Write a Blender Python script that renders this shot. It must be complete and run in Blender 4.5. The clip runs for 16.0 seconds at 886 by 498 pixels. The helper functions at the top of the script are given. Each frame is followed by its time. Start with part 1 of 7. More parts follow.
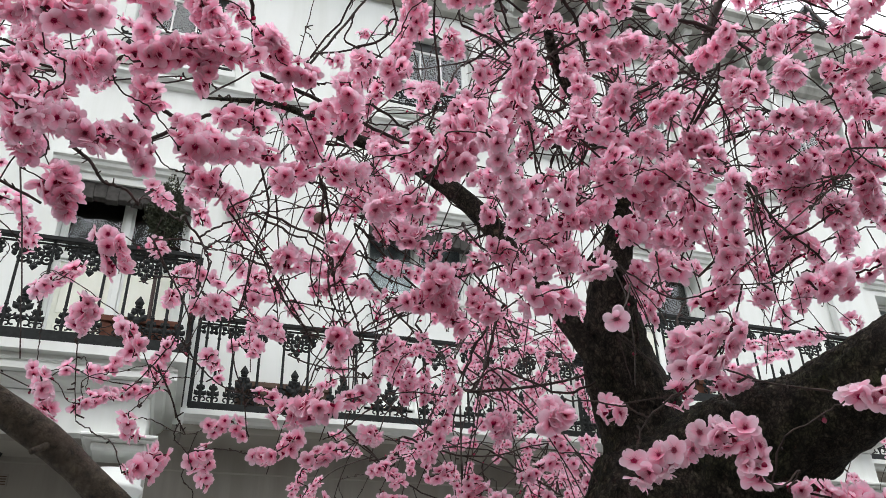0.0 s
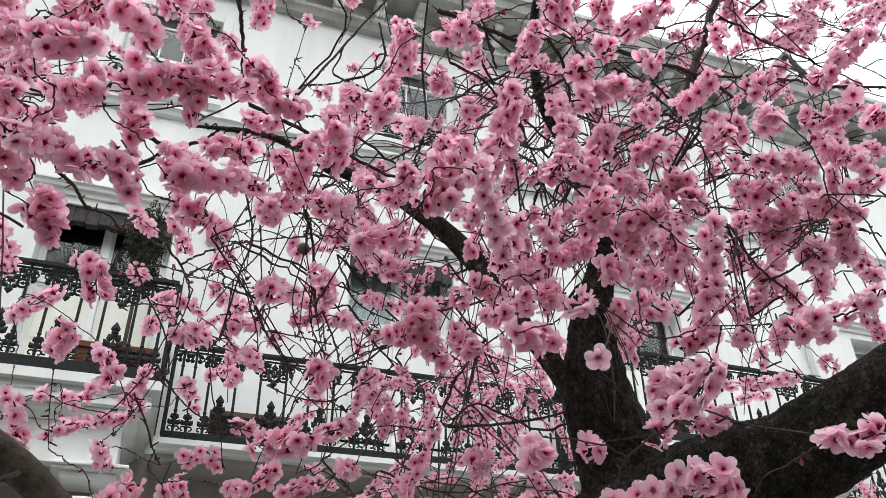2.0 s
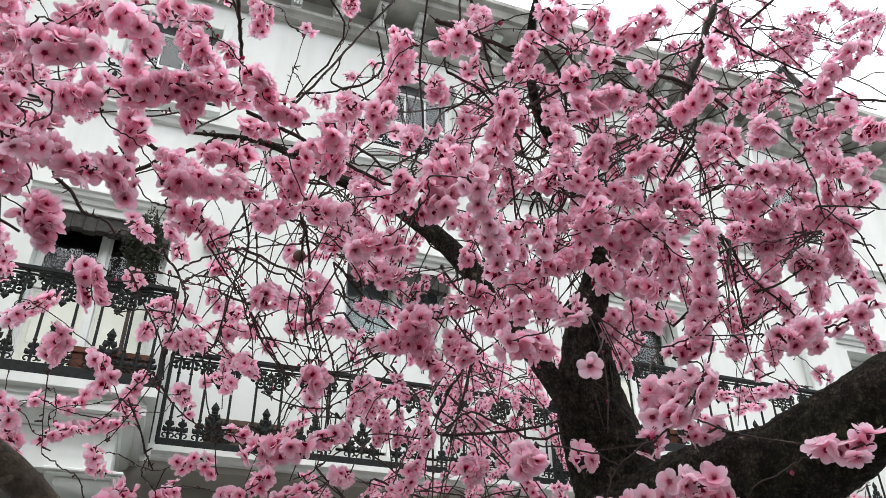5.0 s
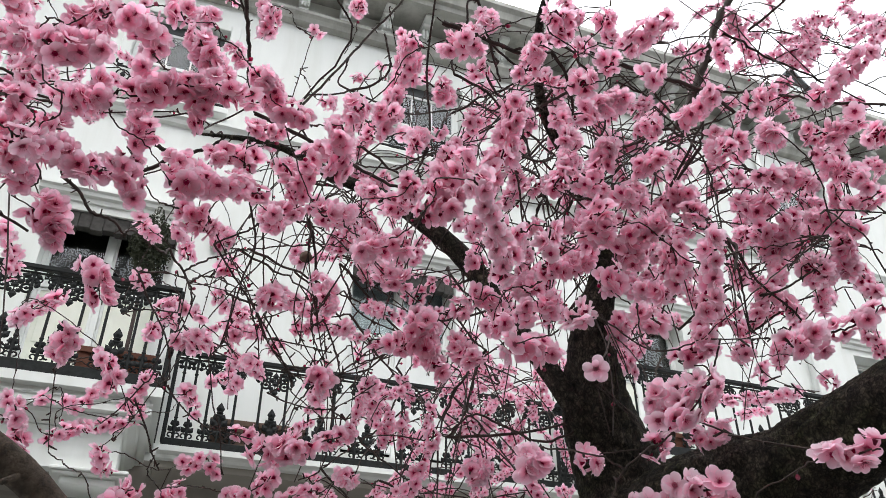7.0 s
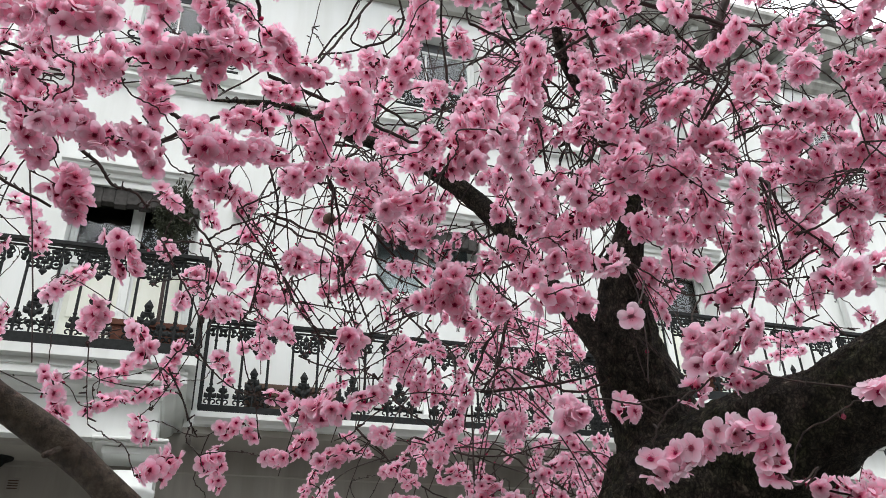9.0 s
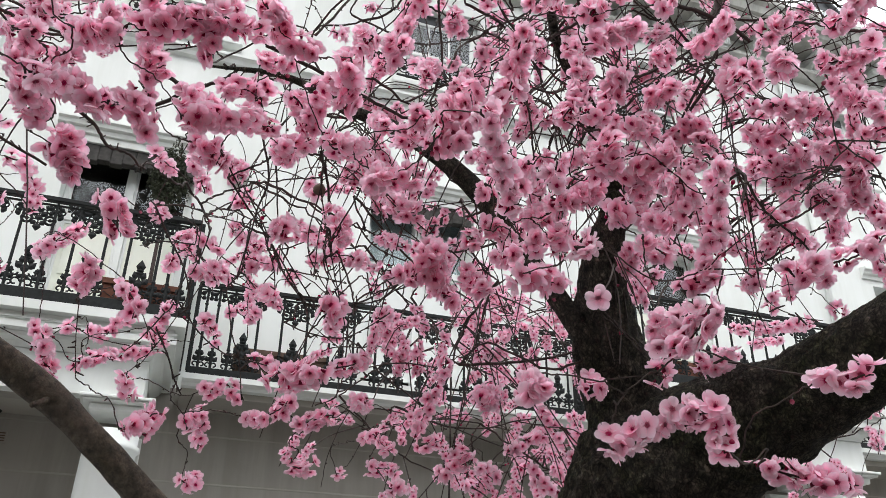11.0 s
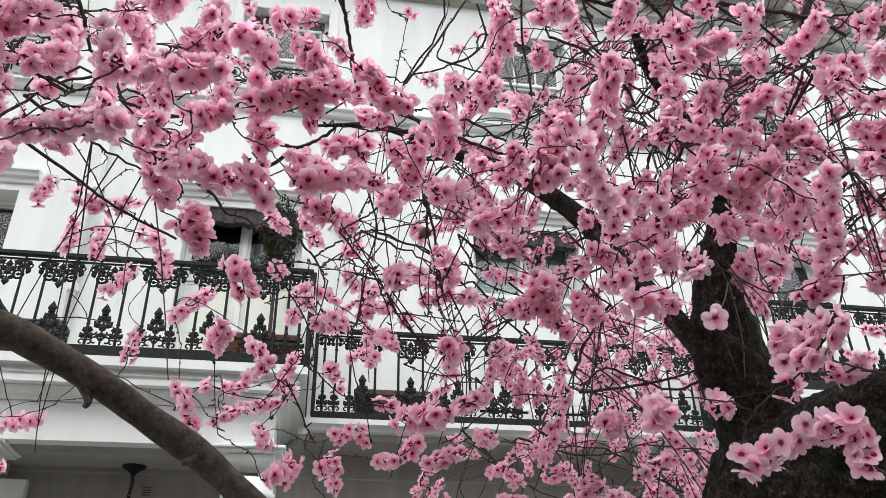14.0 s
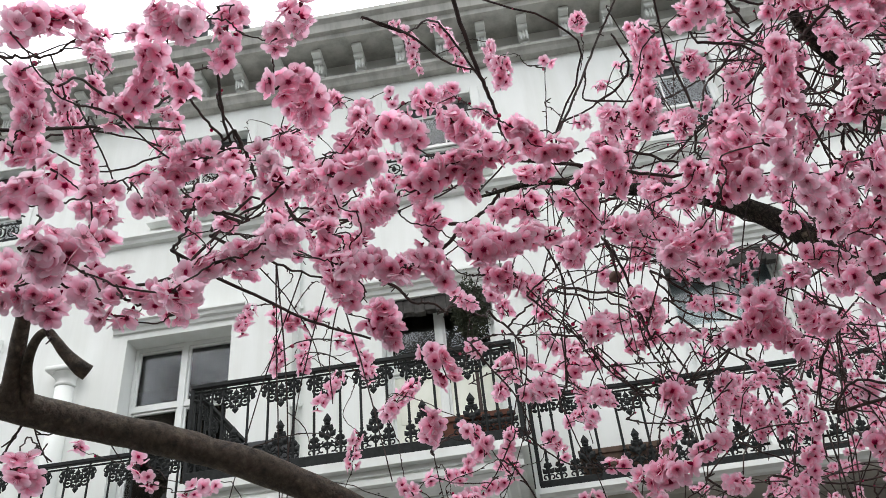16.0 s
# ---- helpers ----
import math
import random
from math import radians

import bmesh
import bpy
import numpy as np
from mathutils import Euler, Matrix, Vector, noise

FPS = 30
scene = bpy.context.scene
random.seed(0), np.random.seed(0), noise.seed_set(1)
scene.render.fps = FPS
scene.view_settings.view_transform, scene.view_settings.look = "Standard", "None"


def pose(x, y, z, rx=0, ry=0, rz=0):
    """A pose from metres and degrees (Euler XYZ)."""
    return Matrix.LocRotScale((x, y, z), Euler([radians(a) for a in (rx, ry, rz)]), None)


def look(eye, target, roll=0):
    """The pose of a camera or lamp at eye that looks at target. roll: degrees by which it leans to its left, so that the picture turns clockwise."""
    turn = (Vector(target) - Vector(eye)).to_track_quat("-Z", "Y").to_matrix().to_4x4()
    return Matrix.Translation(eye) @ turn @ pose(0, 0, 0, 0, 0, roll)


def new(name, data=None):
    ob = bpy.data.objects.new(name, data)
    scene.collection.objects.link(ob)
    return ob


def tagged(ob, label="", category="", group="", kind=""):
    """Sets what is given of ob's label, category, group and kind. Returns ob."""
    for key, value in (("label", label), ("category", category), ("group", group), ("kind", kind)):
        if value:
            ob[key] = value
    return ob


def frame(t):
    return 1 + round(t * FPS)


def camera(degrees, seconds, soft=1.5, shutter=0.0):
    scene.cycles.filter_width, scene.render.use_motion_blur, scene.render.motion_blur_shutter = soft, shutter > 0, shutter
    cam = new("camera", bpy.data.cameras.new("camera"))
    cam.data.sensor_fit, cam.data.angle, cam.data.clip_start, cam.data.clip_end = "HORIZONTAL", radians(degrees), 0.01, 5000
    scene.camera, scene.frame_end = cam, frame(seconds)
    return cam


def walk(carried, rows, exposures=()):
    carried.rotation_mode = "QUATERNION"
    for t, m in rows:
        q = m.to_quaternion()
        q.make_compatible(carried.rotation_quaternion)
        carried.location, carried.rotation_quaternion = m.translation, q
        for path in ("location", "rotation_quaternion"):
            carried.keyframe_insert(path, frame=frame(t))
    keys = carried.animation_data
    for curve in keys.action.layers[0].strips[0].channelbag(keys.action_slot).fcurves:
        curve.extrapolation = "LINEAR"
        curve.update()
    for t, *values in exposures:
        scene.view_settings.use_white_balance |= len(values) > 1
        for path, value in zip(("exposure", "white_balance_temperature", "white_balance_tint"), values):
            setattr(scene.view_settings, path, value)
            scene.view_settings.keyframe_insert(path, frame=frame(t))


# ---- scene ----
cam = camera(58.04, 16.0, soft=0.6)
PATH = [
    (0.0, pose(-0.0012, -0.0031, 1.6002, 119.135, 1.257, -18.208)),
    (0.5, pose(-0.0028, -0.0020, 1.6001, 119.626, 1.222, -19.149)),
    (1.0, pose(-0.0060, -0.0060, 1.5983, 120.475, 0.925, -19.942)),
    (1.5, pose(-0.0066, -0.0095, 1.5979, 121.181, 0.668, -20.190)),
    (2.0, pose(-0.0073, -0.0078, 1.5993, 121.454, 0.707, -20.100)),
    (2.5, pose(-0.0077, -0.0063, 1.5959, 121.590, 0.679, -19.959)),
    (3.0, pose(-0.0093, -0.0075, 1.5938, 122.046, 0.773, -20.015)),
    (3.2, pose(-0.0101, -0.0086, 1.5939, 122.261, 0.924, -20.218)),
    (5.5, pose(-0.0037, -0.0146, 1.5959, 122.095, 0.212, -20.462)),
    (6.0, pose(-0.0047, -0.0163, 1.5966, 122.252, -0.017, -20.464)),
    (6.5, pose(-0.0055, -0.0158, 1.5959, 122.329, -0.291, -20.465)),
    (7.0, pose(-0.0060, -0.0141, 1.5942, 122.239, -0.117, -20.331)),
    (7.5, pose(-0.0055, -0.0061, 1.5956, 121.872, 0.448, -20.068)),
    (8.0, pose(-0.0031, -0.0012, 1.5936, 121.552, 0.951, -19.892)),
    (8.5, pose(-0.0042, 0.0152, 1.6004, 120.654, 1.714, -18.701)),
    (8.7, pose(-0.0044, 0.0117, 1.6020, 119.989, 1.992, -17.619)),
    (10.8, pose(0.0025, -0.0300, 1.5872, 117.379, -0.190, -18.537)),
    (11.0, pose(0.0034, -0.0356, 1.5838, 117.363, -0.662, -19.058)),
    (11.5, pose(0.0021, -0.0351, 1.5813, 116.433, -0.467, -19.489)),
    (12.0, pose(-0.0024, -0.0496, 1.5833, 116.239, 0.765, -16.952)),
    (12.5, pose(-0.0072, -0.0614, 1.5885, 117.367, 1.601, -13.838)),
    (13.0, pose(-0.0094, -0.0638, 1.5836, 118.401, 1.313, -11.859)),
    (13.5, pose(-0.0089, -0.0689, 1.5823, 119.019, 0.770, -10.698)),
    (14.0, pose(-0.0120, -0.0678, 1.5817, 119.422, 0.820, -9.770)),
    (14.5, pose(-0.0144, -0.0674, 1.5802, 119.521, 1.191, -8.901)),
    (15.0, pose(-0.0208, -0.0599, 1.5786, 120.159, 1.724, -5.883)),
    (15.5, pose(-0.0319, -0.0161, 1.6026, 122.036, 3.540, 0.311)),
    (16.0, pose(-0.0119, -0.0144, 1.6110, 124.849, 5.057, 8.283)),
]
walk(cam, PATH, ((0.0, 0.12), (8.5, 0.14), (11.0, 0.18), (12.0, 0.23), (15.5, 0.24), (16.0, 0.08)))

# ---- world, sun ----
world = bpy.data.worlds.new("overcast_sky")
scene.world = world
world.use_nodes = True
wn = world.node_tree
wn.nodes.clear()
sky = wn.nodes.new("ShaderNodeTexSky")
sky.sky_type = "NISHITA"
sky.sun_disc = False
sky.sun_elevation, sky.sun_rotation = radians(48), radians(200)
sky_bg = wn.nodes.new("ShaderNodeBackground")
sky_bg.inputs["Strength"].default_value = 0.05
cloud_bg = wn.nodes.new("ShaderNodeBackground")
cloud_noise = wn.nodes.new("ShaderNodeTexNoise")
cloud_noise.inputs["Scale"].default_value = 2.2
cloud_ramp = wn.nodes.new("ShaderNodeValToRGB")
cloud_ramp.color_ramp.elements[0].color = (0.86, 0.89, 0.92, 1)
cloud_ramp.color_ramp.elements[1].color = (1.0, 1.0, 1.0, 1)
cloud_bg.inputs["Strength"].default_value = 1.75
sky_sum = wn.nodes.new("ShaderNodeAddShader")
sky_out = wn.nodes.new("ShaderNodeOutputWorld")
wn.links.new(sky.outputs[0], sky_bg.inputs["Color"])
wn.links.new(cloud_noise.outputs["Fac"], cloud_ramp.inputs["Fac"])
sky_co = wn.nodes.new("ShaderNodeTexCoord")
sky_z = wn.nodes.new("ShaderNodeSeparateXYZ")
sky_fall = wn.nodes.new("ShaderNodeMapRange")
sky_fall.inputs["To Min"].default_value, sky_fall.inputs["To Max"].default_value = 1.18, 2.78
wn.links.new(sky_co.outputs["Generated"], sky_z.inputs[0])
wn.links.new(sky_z.outputs["Z"], sky_fall.inputs["Value"])
wn.links.new(sky_fall.outputs[0], cloud_bg.inputs["Strength"])
wn.links.new(cloud_ramp.outputs["Color"], cloud_bg.inputs["Color"])
wn.links.new(sky_bg.outputs[0], sky_sum.inputs[0])
wn.links.new(cloud_bg.outputs[0], sky_sum.inputs[1])
wn.links.new(sky_sum.outputs[0], sky_out.inputs["Surface"])

sun_data = bpy.data.lights.new("sun", "SUN")
sun_data.energy, sun_data.angle, sun_data.color = 0.9, radians(25), (1.0, 0.97, 0.93)
sun = new("sun", sun_data)
sun.matrix_world = look((-4, -9, 14), (0, 0, 0))

# ---- materials ----


def material(name, rough=0.6, metal=0.0, spec=0.4):
    m = bpy.data.materials.new(name)
    m.use_nodes = True
    b = m.node_tree.nodes["Principled BSDF"]
    b.inputs["Roughness"].default_value, b.inputs["Metallic"].default_value = rough, metal
    b.inputs["Specular IOR Level"].default_value = spec
    return m, m.node_tree, b


def node(tree, kind, **values):
    n = tree.nodes.new(kind)
    for key, value in values.items():
        n.inputs[key.replace("_", " ")].default_value = value
    return n


def noise_ramp(tree, scale, stops, detail=5.0, coords="Object", stretch=None):
    """A noise in metres through a colour ramp; stops are (position, colour)."""
    co = tree.nodes.new("ShaderNodeTexCoord")
    n = node(tree, "ShaderNodeTexNoise", Scale=scale, Detail=detail, Roughness=0.6)
    if stretch:
        mp = tree.nodes.new("ShaderNodeMapping")
        mp.inputs["Scale"].default_value = stretch
        tree.links.new(co.outputs[coords], mp.inputs["Vector"])
        tree.links.new(mp.outputs["Vector"], n.inputs["Vector"])
    else:
        tree.links.new(co.outputs[coords], n.inputs["Vector"])
    r = tree.nodes.new("ShaderNodeValToRGB")
    r.color_ramp.elements[0].position, r.color_ramp.elements[0].color = stops[0][0], (*stops[0][1], 1)
    r.color_ramp.elements[1].position, r.color_ramp.elements[1].color = stops[-1][0], (*stops[-1][1], 1)
    for p, c in stops[1:-1]:
        r.color_ramp.elements.new(p).color = (*c, 1)
    tree.links.new(n.outputs["Fac"], r.inputs["Fac"])
    return n, r


def multiply(tree, a, b, fac=1.0):
    mx = tree.nodes.new("ShaderNodeMix")
    mx.data_type, mx.blend_type = "RGBA", "MULTIPLY"
    mx.inputs["Factor"].default_value = fac
    tree.links.new(a, mx.inputs["A"])
    tree.links.new(b, mx.inputs["B"])
    return mx.outputs["Result"]


def bump(tree, bsdf, height, strength, distance):
    b = node(tree, "ShaderNodeBump", Strength=strength, Distance=distance)
    tree.links.new(height, b.inputs["Height"])
    tree.links.new(b.outputs["Normal"], bsdf.inputs["Normal"])


def stucco(name, low, high, streak=0.9):
    m, t, b = material(name, 0.75, 0.0, 0.25)
    _, big = noise_ramp(t, 0.7, ((0.3, low), (0.7, high)))
    _, rain = noise_ramp(t, 1.5, ((0.35, (streak, streak, streak * 0.985)), (0.6, (1, 1, 1))), 6.0, "Object", (3.0, 3.0, 0.25))
    fine, _ = noise_ramp(t, 90.0, ((0.0, (0, 0, 0)), (1.0, (1, 1, 1))))
    t.links.new(multiply(t, big.outputs["Color"], rain.outputs["Color"]), b.inputs["Base Color"])
    bump(t, b, fine.outputs["Fac"], 0.12, 0.004)
    return m


def plain(name, low, high, rough, scale=8.0, metal=0.0, spec=0.4, relief=0.0):
    m, t, b = material(name, rough, metal, spec)
    n, r = noise_ramp(t, scale, ((0.3, low), (0.72, high)))
    t.links.new(r.outputs["Color"], b.inputs["Base Color"])
    if relief:
        fine, _ = noise_ramp(t, scale * 6, ((0.0, (0, 0, 0)), (1.0, (1, 1, 1))))
        bump(t, b, fine.outputs["Fac"], relief, 0.003)
    return m


STUCCO = stucco("white_stucco", (0.735, 0.758, 0.732), (0.80, 0.818, 0.795), 0.935)
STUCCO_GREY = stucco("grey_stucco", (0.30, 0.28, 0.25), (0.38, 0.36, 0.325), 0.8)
STONE_TRIM = stucco("weathered_trim", (0.42, 0.42, 0.385), (0.58, 0.575, 0.535), 0.68)
# grey beige, roughly half the value of the white stucco
SOFFIT = plain("grey_beige_finish", (0.34, 0.32, 0.28), (0.42, 0.40, 0.36), 0.8, 1.2)
PAINT = plain("white_joinery_paint", (0.74, 0.76, 0.74), (0.82, 0.84, 0.82), 0.35, 3.0)
IRON = plain("black_painted_iron", (0.006, 0.007, 0.007), (0.018, 0.020, 0.020), 0.6, 25.0, 0.0, 0.2, 0.2)
LEAD = plain("lead_and_slate", (0.06, 0.065, 0.07), (0.12, 0.125, 0.13), 0.6, 2.0, 0.0, 0.4, 0.3)
TERRACOTTA = plain("terracotta", (0.11, 0.04, 0.026), (0.19, 0.078, 0.05), 0.8, 9.0, 0.0, 0.3, 0.3)
OLD_WOOD = plain("weathered_wood", (0.07, 0.045, 0.032), (0.14, 0.09, 0.065), 0.75, 12.0, 0.0, 0.3, 0.4)
SOIL = plain("potting_soil", (0.02, 0.014, 0.01), (0.05, 0.035, 0.025), 0.95, 40.0)
# near-black so the rooms look unlit; their darkness is in the colour
DARK_ROOM = plain("unlit_room_black", (0.025, 0.025, 0.022), (0.04, 0.038, 0.035), 0.9, 1.0)
CURTAIN = plain("cream_curtain", (0.76, 0.78, 0.68), (0.85, 0.86, 0.78), 0.85, 5.0)
# colour of the sheet that imitates sky reflected in the panes
SKY_TONE = plain("blue_grey_sky_tone", (0.40, 0.46, 0.49), (0.5, 0.56, 0.58), 0.85, 5.0)
SHRUB = plain("dark_conifer_green", (0.014, 0.02, 0.01), (0.05, 0.055, 0.025), 0.7, 20.0)
ASPHALT = plain("asphalt", (0.045, 0.045, 0.047), (0.075, 0.075, 0.075), 0.9, 3.0, 0.0, 0.3, 0.4)
PAVING = plain("paving_stone", (0.12, 0.115, 0.11), (0.19, 0.185, 0.175), 0.85, 2.0, 0.0, 0.3, 0.3)
AWNING = plain("dark_awning_canvas", (0.03, 0.028, 0.026), (0.075, 0.07, 0.065), 0.85, 14.0)
BRICK_FAR = plain("yellow_stock_brick", (0.16, 0.13, 0.1), (0.26, 0.21, 0.16), 0.9, 1.5)

GLASS, gt, gb = material("window_glass", 0.03, 0.0, 0.5)
gb.inputs["Base Color"].default_value = (0.9, 0.95, 0.94, 1)
gb.inputs["Transmission Weight"].default_value = 1.0
gb.inputs["IOR"].default_value = 1.5
wave, _ = noise_ramp(gt, 2.5, ((0.0, (0, 0, 0)), (1.0, (1, 1, 1))), 2.0)
bump(gt, gb, wave.outputs["Fac"], 0.05, 0.02)


def bark(name, low, high, moss, scale, depth, stretch):
    m, t, b = material(name, 0.85, 0.0, 0.2)
    _, tone = noise_ramp(t, scale * 0.5, ((0.3, low), (0.68, high)), 8.0)
    _, patch = noise_ramp(t, 7.0, ((0.46, (1, 1, 1)), (0.68, moss)), 8.0)
    co = t.nodes.new("ShaderNodeTexCoord")
    mp = t.nodes.new("ShaderNodeMapping")
    mp.inputs["Scale"].default_value = stretch
    warp = node(t, "ShaderNodeTexNoise", Scale=scale * 0.7, Detail=4.0)
    add = t.nodes.new("ShaderNodeMix")
    add.data_type, add.blend_type = "RGBA", "LINEAR_LIGHT"
    add.inputs["Factor"].default_value = 0.012
    t.links.new(co.outputs["Object"], warp.inputs["Vector"])
    t.links.new(co.outputs["Object"], add.inputs["A"])
    t.links.new(warp.outputs["Color"], add.inputs["B"])
    t.links.new(add.outputs["Result"], mp.inputs["Vector"])
    cells = node(t, "ShaderNodeTexNoise", Scale=scale, Detail=9.0, Roughness=0.72)
    t.links.new(mp.outputs["Vector"], cells.inputs["Vector"])
    crack = t.nodes.new("ShaderNodeValToRGB")
    crack.color_ramp.elements[0].color, crack.color_ramp.elements[1].color = (0.1, 0.1, 0.1, 1), (1, 1, 1, 1)
    crack.color_ramp.elements[0].position, crack.color_ramp.elements[1].position = 0.42, 0.60
    t.links.new(cells.outputs["Fac"], crack.inputs["Fac"])
    plate = node(t, "ShaderNodeTexVoronoi", Scale=scale * 1.6)
    plate.feature = "DISTANCE_TO_EDGE"
    t.links.new(mp.outputs["Vector"], plate.inputs["Vector"])
    edge = t.nodes.new("ShaderNodeValToRGB")
    edge.color_ramp.elements[0].color, edge.color_ramp.elements[1].color = (0.15, 0.15, 0.15, 1), (1, 1, 1, 1)
    edge.color_ramp.elements[0].position, edge.color_ramp.elements[1].position = 0.02, 0.28
    t.links.new(plate.outputs["Distance"], edge.inputs["Fac"])
    c = multiply(t, tone.outputs["Color"], patch.outputs["Color"])
    c = multiply(t, c, crack.outputs["Color"], 0.75 if depth > 0.01 else 0.4)
    t.links.new(multiply(t, c, edge.outputs["Color"], 0.8 if depth > 0.01 else 0.1), b.inputs["Base Color"])
    bump(t, b, crack.outputs["Color"], 1.0, depth)
    return m


BARK = bark("fissured_dark_bark", (0.028, 0.022, 0.017), (0.23, 0.19, 0.145), (0.55, 0.75, 0.36), 85.0, 0.012, (1.0, 1.0, 0.55))
BARK_SMOOTH = bark("smooth_brown_bark", (0.055, 0.041, 0.029), (0.25, 0.192, 0.132), (0.62, 0.62, 0.50), 130.0, 0.005, (1.0, 0.6, 0.6))
sheen = BARK_SMOOTH.node_tree.nodes["Principled BSDF"]
sheen.inputs["Roughness"].default_value, sheen.inputs["Specular IOR Level"].default_value = 0.6, 0.3
TWIG = plain("dark_twig_bark", (0.022, 0.015, 0.013), (0.075, 0.05, 0.042), 0.7, 60.0, 0.0, 0.3, 0.3)
TWIG_GREY = plain("grey_branch_bark", (0.07, 0.062, 0.055), (0.15, 0.135, 0.12), 0.75, 40.0, 0.0, 0.3, 0.3)


def petal_material():
    m = bpy.data.materials.new("pink_petal")
    m.use_nodes = True
    t = m.node_tree
    b = t.nodes["Principled BSDF"]
    b.inputs["Roughness"].default_value, b.inputs["Specular IOR Level"].default_value = 0.55, 0.25
    at = t.nodes.new("ShaderNodeAttribute")
    at.attribute_name = "tone"
    ramp = t.nodes.new("ShaderNodeValToRGB")
    e = ramp.color_ramp.elements
    e[0].position, e[0].color = 0.0, (0.24, 0.016, 0.055, 1)
    e[1].position, e[1].color = 1.0, (0.99, 0.80, 0.885, 1)
    e.new(0.13).color = (0.46, 0.045, 0.12, 1)
    e.new(0.27).color = (0.90, 0.41, 0.55, 1)
    e.new(0.50).color = (0.985, 0.58, 0.715, 1)
    t.links.new(at.outputs["Fac"], ramp.inputs["Fac"])
    geo = t.nodes.new("ShaderNodeNewGeometry")
    info = t.nodes.new("ShaderNodeObjectInfo")
    mixr = t.nodes.new("ShaderNodeMath")
    mixr.operation = "ADD"
    t.links.new(geo.outputs["Random Per Island"], mixr.inputs[0])
    t.links.new(info.outputs["Random"], mixr.inputs[1])
    var = t.nodes.new("ShaderNodeMapRange")
    var.inputs["From Max"].default_value = 2.0
    var.inputs["To Min"].default_value, var.inputs["To Max"].default_value = 0.58, 1.30
    t.links.new(mixr.outputs[0], var.inputs["Value"])
    hsv = t.nodes.new("ShaderNodeHueSaturation")
    t.links.new(var.outputs[0], hsv.inputs["Saturation"])
    t.links.new(ramp.outputs["Color"], hsv.inputs["Color"])
    light = t.nodes.new("ShaderNodeMapRange")
    light.inputs["To Min"].default_value, light.inputs["To Max"].default_value = 0.88, 1.10
    t.links.new(geo.outputs["Random Per Island"], light.inputs["Value"])
    t.links.new(light.outputs[0], hsv.inputs["Value"])
    veins, vr = noise_ramp(t, 260.0, ((0.3, (0.91, 0.87, 0.89)), (0.7, (1, 1, 1))), 3.0)
    colour = multiply(t, hsv.outputs["Color"], vr.outputs["Color"])
    t.links.new(colour, b.inputs["Base Color"])
    tl = t.nodes.new("ShaderNodeBsdfTranslucent")
    t.links.new(colour, tl.inputs["Color"])
    mix = t.nodes.new("ShaderNodeMixShader")
    mix.inputs["Fac"].default_value = 0.6
    t.links.new(b.outputs[0], mix.inputs[1])
    t.links.new(tl.outputs[0], mix.inputs[2])
    t.links.new(mix.outputs[0], t.nodes["Material Output"].inputs["Surface"])
    return m


PETAL = petal_material()

# ---- mesh helpers ----


def empty(name, label="", category="", group="", kind="", at=(0, 0, 0)):
    ob = new(name)
    ob.location = at
    ob.empty_display_size = 0.1
    return tagged(ob, label, category, group, kind)


def part(name, bm, mat, parent=None, label="", smooth=False):
    me = bpy.data.meshes.new(name)
    bm.to_mesh(me)
    bm.free()
    return put(name, me, mat, parent, label, smooth)


def put(name, me, mat, parent=None, label="", smooth=False):
    if mat and not me.materials:
        me.materials.append(mat)
    if smooth:
        me.polygons.foreach_set("use_smooth", [True] * len(me.polygons))
    ob = new(name, me)
    if parent:
        ob.parent = parent
        ob.matrix_parent_inverse = Matrix.Translation(-parent.location) if not parent.parent else Matrix.Translation(-(parent.location + parent.parent.location))
    if label:
        ob["label"] = label
    return ob


def add_box(bm, x0, x1, y0, y1, z0, z1, bevel=0.0):
    r = bmesh.ops.create_cube(bm, size=1)
    v = r["verts"]
    bmesh.ops.scale(bm, vec=(x1 - x0, y1 - y0, z1 - z0), verts=v)
    bmesh.ops.translate(bm, vec=((x0 + x1) / 2, (y0 + y1) / 2, (z0 + z1) / 2), verts=v)
    if bevel:
        edges = list({e for q in v for e in q.link_edges})
        bmesh.ops.bevel(bm, geom=edges, offset=bevel, segments=1, affect="EDGES")


def box(x0, x1, y0, y1, z0, z1, bevel=0.004):
    bm = bmesh.new()
    add_box(bm, x0, x1, y0, y1, z0, z1, bevel)
    return bm


def profile_run(points, x0, x1, returns=None):
    """A moulding of the (y, z) profile run from x0 to x1, closed at its ends."""
    bm = bmesh.new()
    rows = [[bm.verts.new((x, y, z)) for y, z in points] for x in (x0, x1)]
    n = len(points)
    for i in range(n):
        j = (i + 1) % n
        bm.faces.new((rows[0][i], rows[0][j], rows[1][j], rows[1][i]))
    bm.faces.new(rows[0][::-1])
    bm.faces.new(rows[1])
    bmesh.ops.recalc_face_normals(bm, faces=bm.faces)
    return bm


def lathe(bm, profile, centre, steps=20, flute=0.0):
    """A turned body from (radius, z) pairs."""
    rings = []
    for r, z in profile:
        ring = []
        for k in range(steps):
            a = 2 * math.pi * k / steps
            q = r * (1 - flute * (k % 2))
            ring.append(bm.verts.new((centre[0] + q * math.cos(a), centre[1] + q * math.sin(a), centre[2] + z)))
        rings.append(ring)
    for a, b in zip(rings, rings[1:]):
        for k in range(steps):
            bm.faces.new((a[k], a[(k + 1) % steps], b[(k + 1) % steps], b[k]))
    bm.faces.new(rings[0][::-1])
    bm.faces.new(rings[-1])


